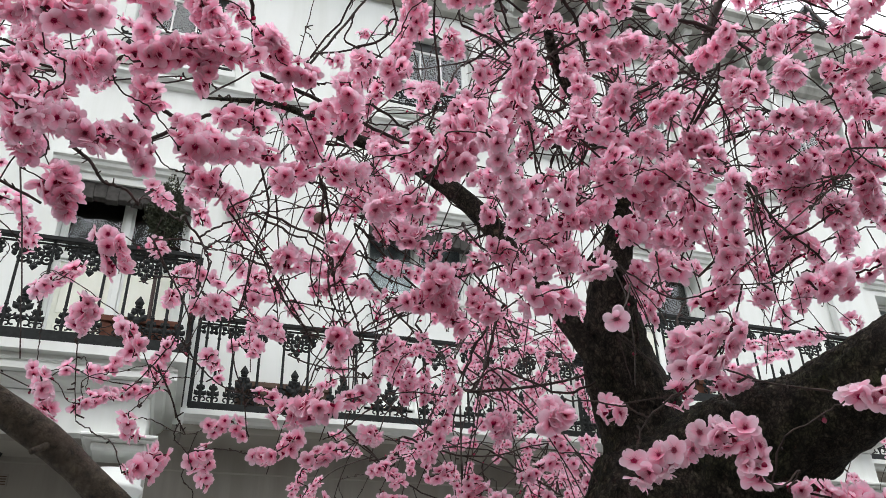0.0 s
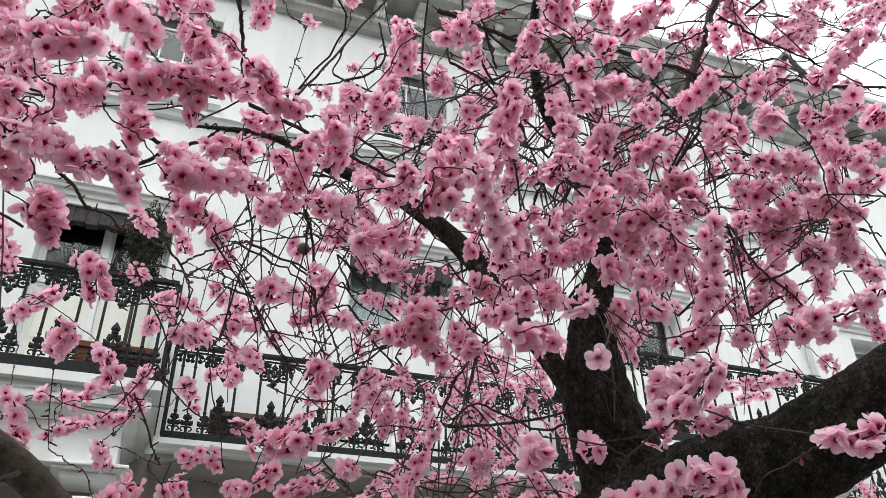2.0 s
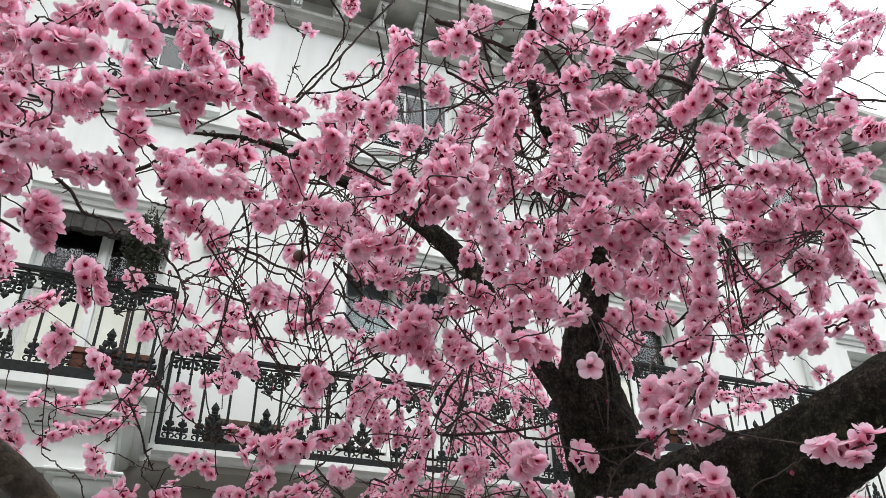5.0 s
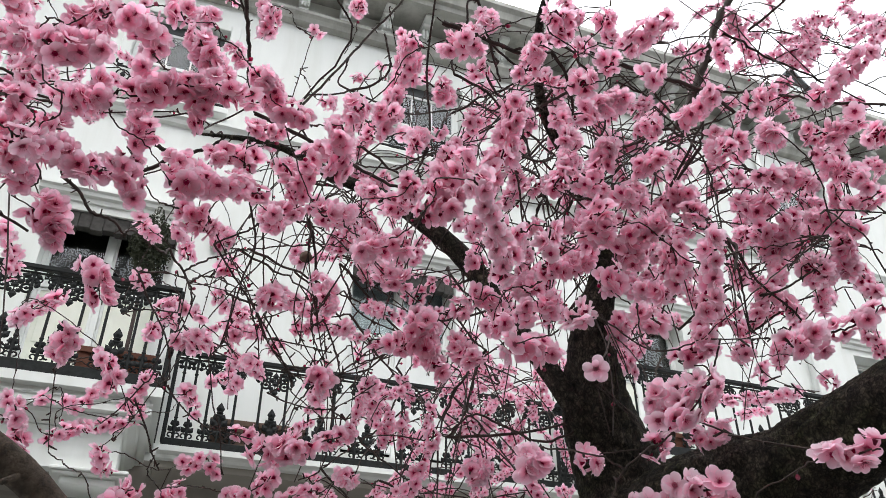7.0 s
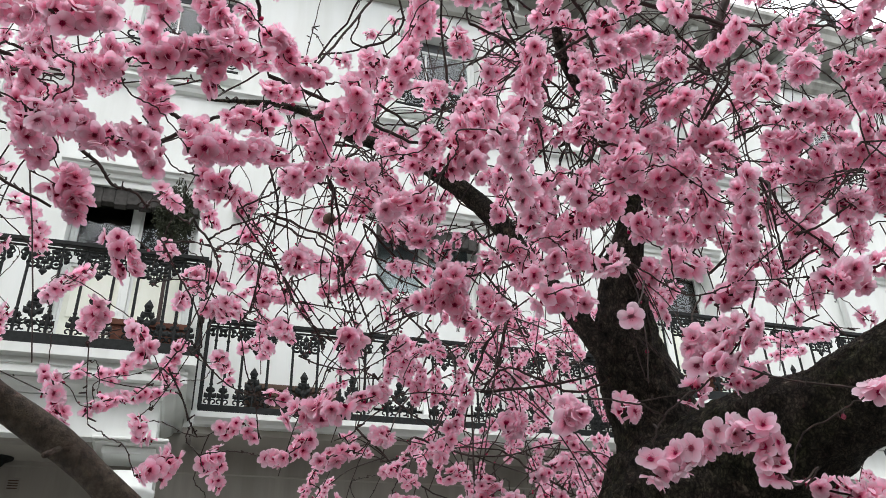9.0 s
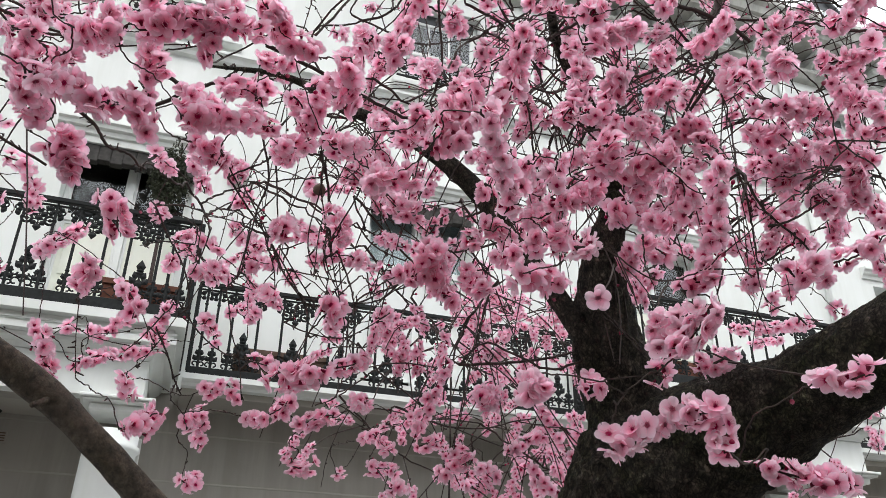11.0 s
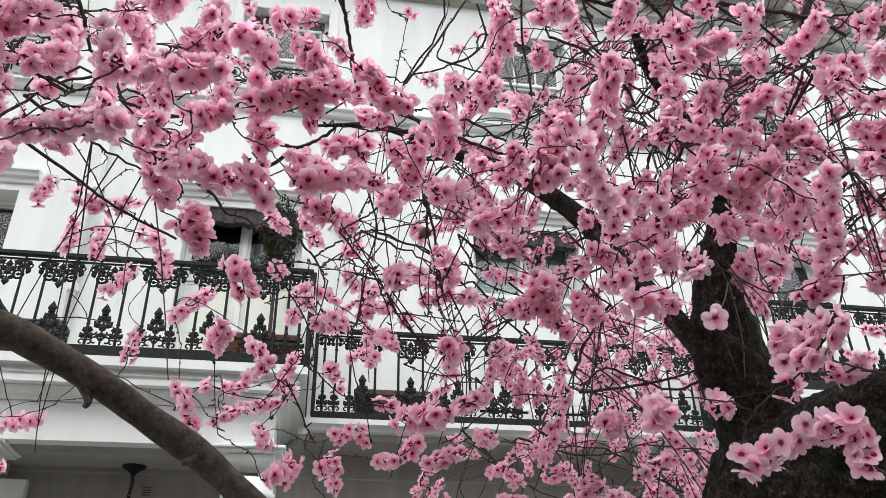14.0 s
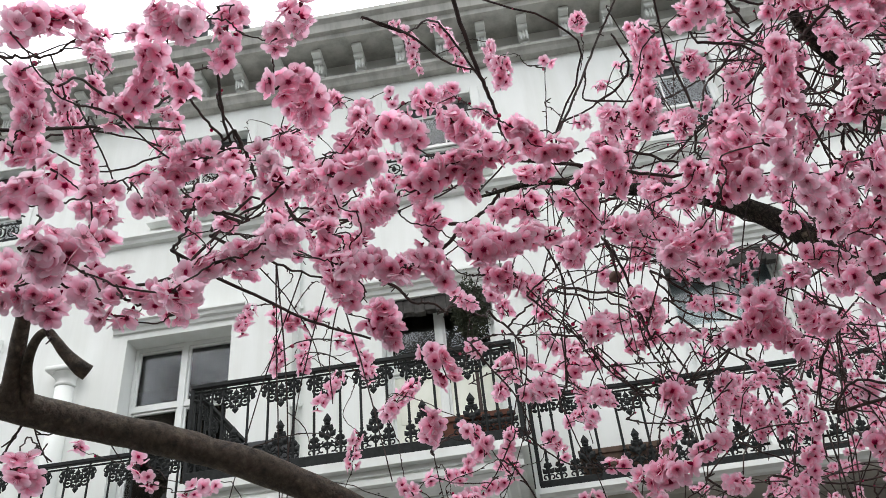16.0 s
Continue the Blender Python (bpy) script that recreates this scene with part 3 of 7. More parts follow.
def railing(name_label, ax, ay, bx, by, z0, group="balcony railings"):
    """A cast iron railing from (ax, ay) to (bx, by), its foot at z0."""
    rail = empty("balcony_railing", name_label, "railing", group, "", (ax, ay, z0))
    d = Vector((bx - ax, by - ay, 0))
    n = max(1, round(d.length / PITCH))
    step = d.length / n
    turn = Matrix.Rotation(math.atan2(d.y, d.x), 4, "Z")
    base = Matrix.Translation((ax, ay, z0)) @ turn

    def bar(name, z, high, deep):
        bm = bmesh.new()
        add_box(bm, 0, d.length, -deep / 2, deep / 2, z, z + high, 0.006)
        bmesh.ops.transform(bm, matrix=base, verts=bm.verts)
        part(name, bm, IRON, rail)

    bar("top_rail", 0.905, 0.045, 0.062)
    bar("bottom_rail", -0.085, 0.125, 0.05)
    bar("mid_rail", 0.862, 0.016, 0.03)

    def piece(me, x, z):
        ob = new(me.name, me)
        ob.parent = rail
        ob.matrix_basis = Matrix.Translation((0, 0, z)) @ turn @ Matrix.Translation((x, 0, 0))

    for k in range(1, n):
        c = k * step
        for s in (-0.13, 0.13):
            piece(BALUSTER, c + s, 0.04)
            piece(SMALL_PALMETTE, c + s, 0.04)
            piece(TOP_LEAF, c + s, 0.862)
        piece(PALMETTE, c, 0.04)
        piece(SCROLL, c, 0.862)
    for c in (0.10, 0.22, d.length - 0.22, d.length - 0.10):
        piece(BALUSTER, c, 0.04)
        piece(SMALL_PALMETTE, c, 0.04)
        piece(TOP_LEAF, c, 0.862)
    for x in (0.012, d.length - 0.012):
        bm = bmesh.new()
        add_box(bm, x - 0.02, x + 0.02, -0.02, 0.02, 0.0, 0.904, 0.004)
        bmesh.ops.transform(bm, matrix=base, verts=bm.verts)
        part("end_post", bm, IRON, rail)
    return rail


# ---- porticoes ----


def column(parent, x, y):
    bm = bmesh.new()
    lathe(bm, ((0.30, 0.12), (0.30, 0.2), (0.27, 0.24), (0.27, 0.3), (0.255, 0.34), (0.25, 1.2), (0.218, 3.02), (0.24, 3.04), (0.24, 3.08), (0.218, 3.09), (0.22, 3.2)), (x, y, 0.12), 28)
    part("shaft", bm, STUCCO, parent, "", True)
    block = box(x - 0.31, x + 0.31, y - 0.31, y + 0.31, 3.548, 3.578, 0.008)
    add_box(block, x - 0.285, x + 0.285, y - 0.285, y + 0.285, 3.522, 3.548, 0.01)
    add_box(block, x - 0.22, x + 0.22, y - 0.22, y + 0.22, 3.452, 3.522, 0.014)
    cap = part("capital", block, STUCCO, parent, "white scrolled column capital")
    for s in (-1, 1):
        for q in (-1, 1):
            bm = bmesh.new()
            add_ring(bm, x + s * 0.15, 3.372, 0.098, 0.024, y + q * 0.262, math.pi / 2, s * -5.9, 20)
            add_ring(bm, x + s * 0.15, 3.372, 0.048, 0.02, y + q * 0.268, math.pi / 2, s * -5.2, 14)
            add_ring(bm, x + s * 0.15, 3.372, 0.012, 0.018, y + q * 0.27)
            # the drum of the scroll that runs back from its eye
            add_box(bm, x + s * 0.15 - 0.07, x + s * 0.15 + 0.07, min(y + q * 0.25, y + q * 0.12), max(y + q * 0.25, y + q * 0.12), 3.302, 3.442, 0.03)
            part("volute", bm, STUCCO, cap)
    for q in (-1, 1):
        bm = bmesh.new()
        for tilt in (-0.95, -0.45, 0.0, 0.45, 0.95):
            add_leaf(bm, x + 0.055 * math.sin(-tilt), 3.545 + 0.03 * math.cos(tilt), 0.03, 0.06, tilt, 0.03, y + q * 0.315)
        part("leaf", bm, STUCCO, cap)
    bm = bmesh.new()
    lathe(bm, ((0.215, 3.3), (0.25, 3.36), (0.26, 3.42), (0.23, 3.452)), (x, y, 0), 24, 0.08)
    part("echinus", bm, STUCCO, cap)
    for k in range(10):
        a = 2 * math.pi * k / 10
        bm = bmesh.new()
        add_leaf(bm, 0, 0, 0.05, 0.085, 0, 0.03)
        bmesh.ops.transform(bm, matrix=Matrix.Translation((x + 0.235 * math.cos(a), y + 0.235 * math.sin(a), 3.24)) @ Matrix.Rotation(a + math.pi / 2, 4, "Z"), verts=bm.verts)
        part("leaf", bm, STUCCO, cap)


def three_sides(prof, x0, x1, yf):
    """A moulding that runs round three sides of a portico, mitred at the corners."""
    bm = bmesh.new()
    path = []
    for y, z in prof:
        o = yf + 0.26 - y
        path.append(((x0 + 0.34 - o, WALL_Y - 0.001), (x0 + 0.34 - o, y), (x1 - 0.34 + o, y), (x1 - 0.34 + o, WALL_Y - 0.001), z))
    rings = [[bm.verts.new((row[i][0], row[i][1], row[4])) for row in path] for i in range(4)]
    m = len(prof)
    for a, b in zip(rings, rings[1:]):
        for k in range(m):
            j = (k + 1) % m
            bm.faces.new((a[k], a[j], b[j], b[k]))
    bm.faces.new(rings[0]), bm.faces.new(rings[-1][::-1])
    bmesh.ops.recalc_face_normals(bm, faces=bm.faces)
    return bm


def portico(x0, x1, label):
    top = empty("portico", label, "portico", "porticoes of the terrace", "", ((x0 + x1) / 2, 7.8, 3.5))
    yf = 7.02
    prof = [(yf + 0.36, 3.58), (yf + 0.20, 3.58), (yf + 0.20, 3.92), (yf + 0.22, 3.925), (yf + 0.22, 4.03), (yf + 0.0, 4.04), (yf - 0.0, 4.095), (yf + 0.03, 4.10), (yf + 0.03, 4.12), (yf + 0.005, 4.125), (yf + 0.005, 4.145), (yf + 0.03, 4.15), (yf + 0.03, 4.185), (yf - 0.06, 4.19), (yf - 0.06, 4.275), (yf + 0.36, 4.275)]
    part("entablature", three_sides(prof, x0, x1, yf), STUCCO, top)
    cove = [(yf + 0.217, 3.928), (yf + 0.19, 3.93), (yf + 0.17, 3.97), (yf + 0.10, 4.0), (yf + 0.08, 4.03), (yf + 0.217, 4.027)]
    part("cove", three_sides(cove, x0, x1, yf), STUCCO, top)
    # ceiling slab is grey beige inside the white entablature
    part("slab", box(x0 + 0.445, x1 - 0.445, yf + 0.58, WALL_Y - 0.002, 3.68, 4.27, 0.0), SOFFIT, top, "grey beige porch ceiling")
    # grey stucco here puts the shade of the beam's underside into its colour
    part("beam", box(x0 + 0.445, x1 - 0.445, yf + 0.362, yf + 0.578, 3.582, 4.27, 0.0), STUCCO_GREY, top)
    for x in (x0 + 0.475, x1 - 0.475):
        column(top, x, yf + 0.42)
    for x in (x0 + 0.46, x1 - 0.46):
        part("pilaster", box(x - 0.2, x + 0.2, WALL_Y - 0.1, WALL_Y - 0.002, 0.13, 3.528, 0.01), STUCCO, top)
    return top


P1, P2 = (-3.32, -0.0), (4.62, 7.94)
portico(*P1, "white stucco portico with scrolled columns carrying a balcony")
portico(*P2, "white stucco portico with columns beside the tree")
portico(P1[0] - 7.94, P1[0] - 4.62, "white stucco portico of the neighbouring house")
for a, b in (P1, P2, (P1[0] - 7.94, P1[0] - 4.62)):
    z = 4.36
    railing("black cast iron railing with palmettes on the portico balcony", a + 0.03, 7.05, b - 0.03, 7.05, z)
    railing("short black iron railing returning to the wall", a + 0.03, 7.085, a + 0.03, WALL_Y - 0.03, z)
    railing("short black iron railing returning to the wall", b - 0.03, 7.085, b - 0.03, WALL_Y - 0.03, z)

# recessed balconies between the porticoes
for k, (a, b) in enumerate(((P1[0] - 4.62, P1[0]), (P1[1], P2[0]), (P2[1], P2[1] + 4.62))):
    ob = empty("balcony", "white stone balcony slab between two porticoes", "balcony", "recessed balconies", "", ((a + b) / 2, 8.2, 4.0))
    edge = [(7.95, 3.94), (7.86, 3.94), (7.85, 3.97), (7.80, 3.985), (7.78, 3.99), (7.78, 4.045), (7.95, 4.045)]
    part("nosing", profile_run(edge, a + 0.02, b - 0.02), STUCCO, ob, "white moulded balcony edge")
    # slab behind the white nosing is grey beige
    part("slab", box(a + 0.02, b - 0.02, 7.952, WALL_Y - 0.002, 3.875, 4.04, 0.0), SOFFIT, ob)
    railing("black cast iron railing with palmettes on the recessed balcony", a + 0.04, 7.85, b - 0.04, 7.85, 4.09)

# small weathered vent in the back wall of the porch
vent = empty("wall_vent", "small grimy square vent in the porch back wall", "vent", "", "", (-1.54, WALL_Y - 0.01, 3.39))
part("plate", box(-1.60, -1.48, WALL_Y - 0.012, WALL_Y - 0.001, 3.39, 3.51, 0.003), STUCCO_GREY, vent)
for k in range(4):
    part("slot", box(-1.585, -1.495, WALL_Y - 0.0145, WALL_Y - 0.0125, 3.41 + k * 0.024, 3.421 + k * 0.024, 0.001), OLD_WOOD, vent)

# ---- things on the balconies ----


def planter(x, y, z, long, high, mat, label):
    top = empty("planter", label, "planter", "planters on the balconies", "", (x, y, z))
    bm = bmesh.new()
    h, w = long / 2, 0.11
    ring = [[(-h * .95, -w * .8, 0), (h * .95, -w * .8, 0), (h * .95, w * .8, 0), (-h * .95, w * .8, 0)],
            [(-h, -w, high), (h, -w, high), (h, w, high), (-h, w, high)],
            [(-h + .02, -w + .02, high), (h - .02, -w + .02, high), (h - .02, w - .02, high), (-h + .02, w - .02, high)],
            [(-h + .03, -w + .03, high - .05), (h - .03, -w + .03, high - .05), (h - .03, w - .03, high - .05), (-h + .03, w - .03, high - .05)]]
    rows = [[bm.verts.new((x + p[0], y + p[1], z + p[2])) for p in r] for r in ring]
    for a, b in zip(rows, rows[1:]):
        for k in range(4):
            bm.faces.new((a[k], a[(k + 1) % 4], b[(k + 1) % 4], b[k]))
    bm.faces.new(rows[0][::-1])
    part("trough", bm, mat, top)
    part("rim", box(x - h - 0.012, x + h + 0.012, y - w - 0.012, y - w + 0.012, z + high - 0.05, z + high + 0.008, 0.005), mat, top)
    part("soil", box(x - h + .03, x + h - .03, y - w + .03, y + w - .03, z + high - .07, z + high - .04, 0.0), SOIL, top)
    return top


planter(-0.47, 7.22, 4.278, 0.66, 0.34, TERRACOTTA, "terracotta trough behind the portico balcony railing")
planter(0.95, 7.99, 4.048, 0.95, 0.34, OLD_WOOD, "weathered wooden trough behind the balcony railing")
planter(5.2, 7.22, 4.278, 0.7, 0.30, TERRACOTTA, "terracotta trough on the far portico balcony")
planter(-2.62, 7.3, 4.278, 0.7, 0.40, LEAD, "dark lead trough behind the portico balcony railing")


def shrub(x, y, z, high, wide, seed):
    rng = random.Random(seed)
    top = empty("potted_shrub", "dark oval potted standard shrub before the window", "shrub", "", "", (x, y, z))
    bm = bmesh.new()
    lathe(bm, ((0.12, 0), (0.16, 0.28), (0.18, 0.28), (0.18, 0.33), (0.14, 0.33)), (x, y, z), 14)
    part("pot", bm, LEAD, top)
    bm = bmesh.new()
    lathe(bm, ((0.025, 0.3), (0.016, high)), (x, y, z), 7)
    part("stem", bm, TWIG, top)
    verts, faces = [], []
    for k in range(5200):
        d = Vector((rng.gauss(0, 1), rng.gauss(0, 1), rng.gauss(0, 1))).normalized() * (rng.random() ** 0.4)
        lump = 0.8 + 0.35 * noise.noise(d * 2.5 + Vector((seed, 0, 0)))
        c = Vector((x + wide * lump * d.x, y + wide * lump * d.y, z + high + 0.52 * lump * d.z))
        u = Vector((rng.gauss(0, 1), rng.gauss(0, 1), rng.gauss(0.2, 1))).normalized() * 0.03
        v = u.cross(Vector((rng.gauss(0, 1), rng.gauss(0, 1), rng.gauss(0, 1)))).normalized() * 0.011
        i = len(verts)
        verts += [c - v, c + v, c + u]
        faces.append((i, i + 1, i + 2))
    me = bpy.data.meshes.new("foliage")
    me.from_pydata(verts, [], faces)
    tagged(put("foliage", me, SHRUB, top), "", "", "", "stuff")


shrub(-0.46, 8.1, 4.278, 2.05, 0.26, 5)

# porch lamp hung from the ceiling
LAMP = (-1.68, 8.45)
lamp = empty("pendant_lamp", "black pendant lamp chain under the porch ceiling", "lamp", "", "", (*LAMP, 3.5))
bm = bmesh.new()
lathe(bm, ((0.02, -0.09), (0.05, -0.05), (0.11, -0.02), (0.12, 0.0)), (LAMP[0], LAMP[1], 3.679), 14)
part("ceiling_rose", bm, IRON, lamp)
bm = bmesh.new()
for k in range(26):
    add_ring(bm, LAMP[0] + 0.006 * math.sin(k * 0.9), 3.575 - 0.036 * k, 0.015, 0.007, LAMP[1], 0, 2 * math.pi, 6)
part("chain", bm, IRON, lamp)
bm = bmesh.new()
lathe(bm, ((0.03, 0.32), (0.14, 0.26), (0.15, 0.02), (0.1, 0.0)), (LAMP[0], LAMP[1], 2.33), 6)
part("lantern", bm, IRON, lamp)

# unseen terrace across the street, behind the way in, sized for pane reflections
far_holes = [(-28 + 3.5 * i, -26.8 + 3.5 * i, 1.2 + 3.3 * k, 3.2 + 3.3 * k) for i in range(9) for k in range(5)]
tagged(part("wall_opposite", wall_with_openings(-30, 3, 0, 17.5, -14.4, -14, far_holes), BRICK_FAR), "unseen tall brick terrace across the street, sized to darken reflections", "wall", "", "structure")
tagged(part("wall_opposite_back", box(-30, 3, -15.4, -15, 0, 17.5), DARK_ROOM), "near-black back of the terrace across the street, coloured to look unlit", "wall", "", "structure")
# unseen low front, added so panes on this side reflect sky
tagged(part("wall_opposite_low", wall_with_openings(3.01, 32, 0, 9, -14.4, -14, [(5 + 3.5 * i, 6.2 + 3.5 * i, 1.2 + 3.3 * k, 3.2 + 3.3 * k) for i in range(7) for k in range(2)]), BRICK_FAR), "unseen low brick front across the street, leaving sky for reflections", "wall", "", "structure")

# ---- the blossom tree ----
rng = np.random.RandomState(7)
tree = empty("blossom_tree", "old pink flowering cherry plum in full blossom, no leaves", "tree", "", "", (1.0, 1.5, 0.12))
NODES = []


def smooth_path(points, per=6):
    p = np.array(points, float)
    if len(p) == 2:
        s = np.linspace(0, 1, per + 1)[:, None]
        return p[0] + (p[1] - p[0]) * s
    ext = np.vstack([2 * p[0] - p[1], p, 2 * p[-1] - p[-2]])
    out = []
    for i in range(1, len(ext) - 2):
        a, b, c, d = ext[i - 1:i + 3]
        for s in np.linspace(0, 1, per, endpoint=False):
            out.append(0.5 * (2 * b + (c - a) * s + (2 * a - 5 * b + 4 * c - d) * s * s + (3 * b - a - 3 * c + d) * s ** 3))
    out.append(ext[-2])
    return np.array(out)


def tube(path, radii, sides=6, rough=0.0, knots=0.0, fissure=0.0):
    """Vertices and quads of a round branch along the path."""
    n = len(path)
    tangent = np.gradient(path, axis=0)
    tangent /= np.linalg.norm(tangent, axis=1, keepdims=True) + 1e-9
    ref = np.array((0.3, 0.9, 0.3)) if abs(tangent[0][1]) < 0.8 else np.array((1.0, 0, 0))
    u = np.cross(tangent, ref)
    u /= np.linalg.norm(u, axis=1, keepdims=True)
    v = np.cross(tangent, u)
    a = np.linspace(0, 2 * math.pi, sides, endpoint=False)
    r = np.repeat(np.asarray(radii, float)[:, None], sides, 1)
    if rough:
        for i in range(n):
            for k in range(sides):
                q = path[i] + r[i, k] * (math.cos(a[k]) * u[i] + math.sin(a[k]) * v[i])
                s = noise.noise(Vector(q * 9)) * 0.6 + noise.noise(Vector(q * 28)) * 0.35 + fissure * noise.ridged_multi_fractal(Vector((q[0] * 34, q[1] * 34, q[2] * 20)), 0.9, 2.0, 3, 1.0, 2.0) + knots * max(0, noise.noise(Vector(q * 5 + 3)))
                r[i, k] *= 1 + rough * s
    ring = path[:, None, :] + r[..., None] * (np.cos(a)[None, :, None] * u[:, None, :] + np.sin(a)[None, :, None] * v[:, None, :])
    verts = ring.reshape(-1, 3)
    i, k = np.meshgrid(np.arange(n - 1), np.arange(sides), indexing="ij")
    i, k = i.ravel(), k.ravel()
    faces = np.stack([i * sides + k, i * sides + (k + 1) % sides, (i + 1) * sides + (k + 1) % sides, (i + 1) * sides + k], 1)
    return verts, faces


def mesh_from(name, verts, faces, tone=None):
    """A mesh of quads from arrays."""
    me = bpy.data.meshes.new(name)
    me.vertices.add(len(verts))
    me.vertices.foreach_set("co", np.ascontiguousarray(verts, np.float32).ravel())
    me.loops.add(faces.size)
    me.loops.foreach_set("vertex_index", np.ascontiguousarray(faces, np.int32).ravel())
    me.polygons.add(len(faces))
    me.polygons.foreach_set("loop_start", np.arange(0, faces.size, faces.shape[1], dtype=np.int32))
    me.polygons.foreach_set("use_smooth", np.ones(len(faces), bool))
    if tone is not None:
        at = me.attributes.new("tone", "FLOAT", "POINT")
        at.data.foreach_set("value", np.ascontiguousarray(tone, np.float32))
    me.update()
    me.validate()
    return me


def limb(name, radii, points, mat=BARK, sides=18, rough=0.16, knots=0.3, per=14, label=""):
    path = smooth_path(points, per)
    at = np.linspace(0, 1, len(path))
    r = np.interp(at, np.linspace(0, 1, len(radii)), radii)
    tip = path[-1] + (path[-1] - path[-2]) * 0.08
    v, f = tube(np.vstack([path, tip]), np.append(r, 0.0008), sides, rough, knots, 0.34 if mat is BARK and sides > 20 else 0.0)
    ob = put(name, mesh_from(name, v, f), mat, tree, label)
    NODES.extend(q for q in path[::4] if mat is BARK or q[0] < -0.68)
    return ob


TWIGS = {"v": [], "f": [], "n": 0}


def thin(path, r0, r1, sides=5):
    r = np.linspace(r0, r1, len(path))
    v, f = tube(path, r, sides)
    TWIGS["v"].append(v)
    TWIGS["f"].append(f + TWIGS["n"])
    TWIGS["n"] += len(v)


def wiggle(path, amount):
    q = path.copy()
    q[1:-1] += rng.normal(0, amount, (len(q) - 2, 3))
    return q


BLOSSOMS = []
BUDS = []
SIZE = 0.0184


def flowers_along(path, density=1.0, spread=1.0, scale=1.0):
    """Blossoms crowded in a column round a shoot, facing away from it."""
    seg = np.linalg.norm(np.diff(path, axis=0), axis=1)
    total = seg.sum()
    count = max(1 if total < 0.016 else 3, int(round(total / 0.0058 * density)))
    s = (np.arange(count) + rng.uniform(0.1, 0.9, count)) / count * total
    cum = np.concatenate([[0], np.cumsum(seg)])
    turn = rng.uniform(0, 6.283)
    for k, d in enumerate(s):
        p = np.array([np.interp(d, cum, path[:, q]) for q in range(3)])
        i = min(len(seg) - 1, int(np.searchsorted(cum, d)))
        along = path[min(i + 1, len(path) - 1)] - path[max(i - 1, 0)]
        along = along / (np.linalg.norm(along) + 1e-9)
        side = np.cross(along, (0.31, 0.22, 0.92))
        side /= np.linalg.norm(side) + 1e-9
        a = turn + 2.4 * k + rng.normal(0, 0.45)
        away = math.cos(a) * side + math.sin(a) * np.cross(along, side)
        out = away + rng.normal(0, 0.48, 3) + np.array((-0.04, -0.26, -0.12))
        out /= np.linalg.norm(out)
        size = SIZE * scale * rng.uniform(0.80, 1.12)
        BLOSSOMS.append((p + (0.7 * away + 0.3 * out) * 0.0138 * spread * scale * rng.uniform(0.6, 1.1), out, size, rng.uniform(0, 6.283)))


def spurs(path, count):
    """Short bud spurs along a twig."""
    for k in range(count):
        p = path[rng.randint(len(path))]
        way = rng.normal(0, 1, 3)
        way *= rng.uniform(0.003, 0.008) / np.linalg.norm(way)
        thin(np.array([p, p + way * 0.6, p + way]), 0.0017, 0.0014, 4)
        if rng.rand() < 0.16:
            BUDS.append((p + way, way / np.linalg.norm(way)))


def connect(start, radius):
    """A thin curved twig from the nearest branch to the start of a shoot."""
    near = np.array(NODES)
    d = np.linalg.norm(near - start, axis=1) + 0.35 * np.maximum(0, near[:, 2] - start[2])
    base = near[np.argsort(d)[rng.randint(0, min(7, len(d)))]]
    gap = np.linalg.norm(base - start)
    if gap < 0.02:
        return
    a = base + (start - base) * 0.33 + rng.normal(0, 0.085, 3) * gap + np.array((0, 0.03, 0.05)) * gap
    c = base + (start - base) * 0.68 + rng.normal(0, 0.085, 3) * gap + np.array((0, 0.02, 0.04)) * gap
    path = smooth_path([base, a, c, start], 7)
    thin(wiggle(path, min(0.0022, 0.007 * gap)), radius * 1.3, radius)
    spurs(path, 2 + int(gap * 12))
    NODES.extend(path[2::2])


def shoot(*points, density=1.0):
    path = smooth_path(points, 5)
    connect(path[0], 0.0010)
    thin(wiggle(path, 0.0012), 0.0018, 0.001)
    NODES.extend(path[::3])
    # shoots behind the main limb carry their flowers in thin chains
    behind = path[:, 1].mean() > 1.4
    high = path[:, 2].mean() > 2.98 and path[:, 0].mean() > 1.05
    # those low over the pavement are looser, with room between the flowers
    loose = path[:, 1].mean() < 0.86 and path[:, 2].mean() < 2.3
    flowers_along(path, density * (0.6 if behind else 0.84 if loose else 1.0), 0.8 if behind or loose else 1.0, 0.74 if high else 0.92 if loose else 1.0)


def twig(radius, *points, grey=False):
    path = smooth_path(points, 7)
    connect(path[0], min(0.0024, radius * 0.8))
    v, f = tube(wiggle(path, radius * 0.2), np.linspace(radius, radius * 0.7, len(path)), 8)
    put("twig", mesh_from("twig", v, f), TWIG_GREY if grey else TWIG, tree)
    NODES.extend(path[::2])
    for k in range(int(len(path) * 0.5)):
        p = path[rng.randint(len(path))]
        way = rng.normal(0, 1, 3)
        way *= rng.uniform(0.005, 0.018) / np.linalg.norm(way)
        thin(np.array([p, p + way * 0.5, p + way]), 0.0018, 0.0013, 4)


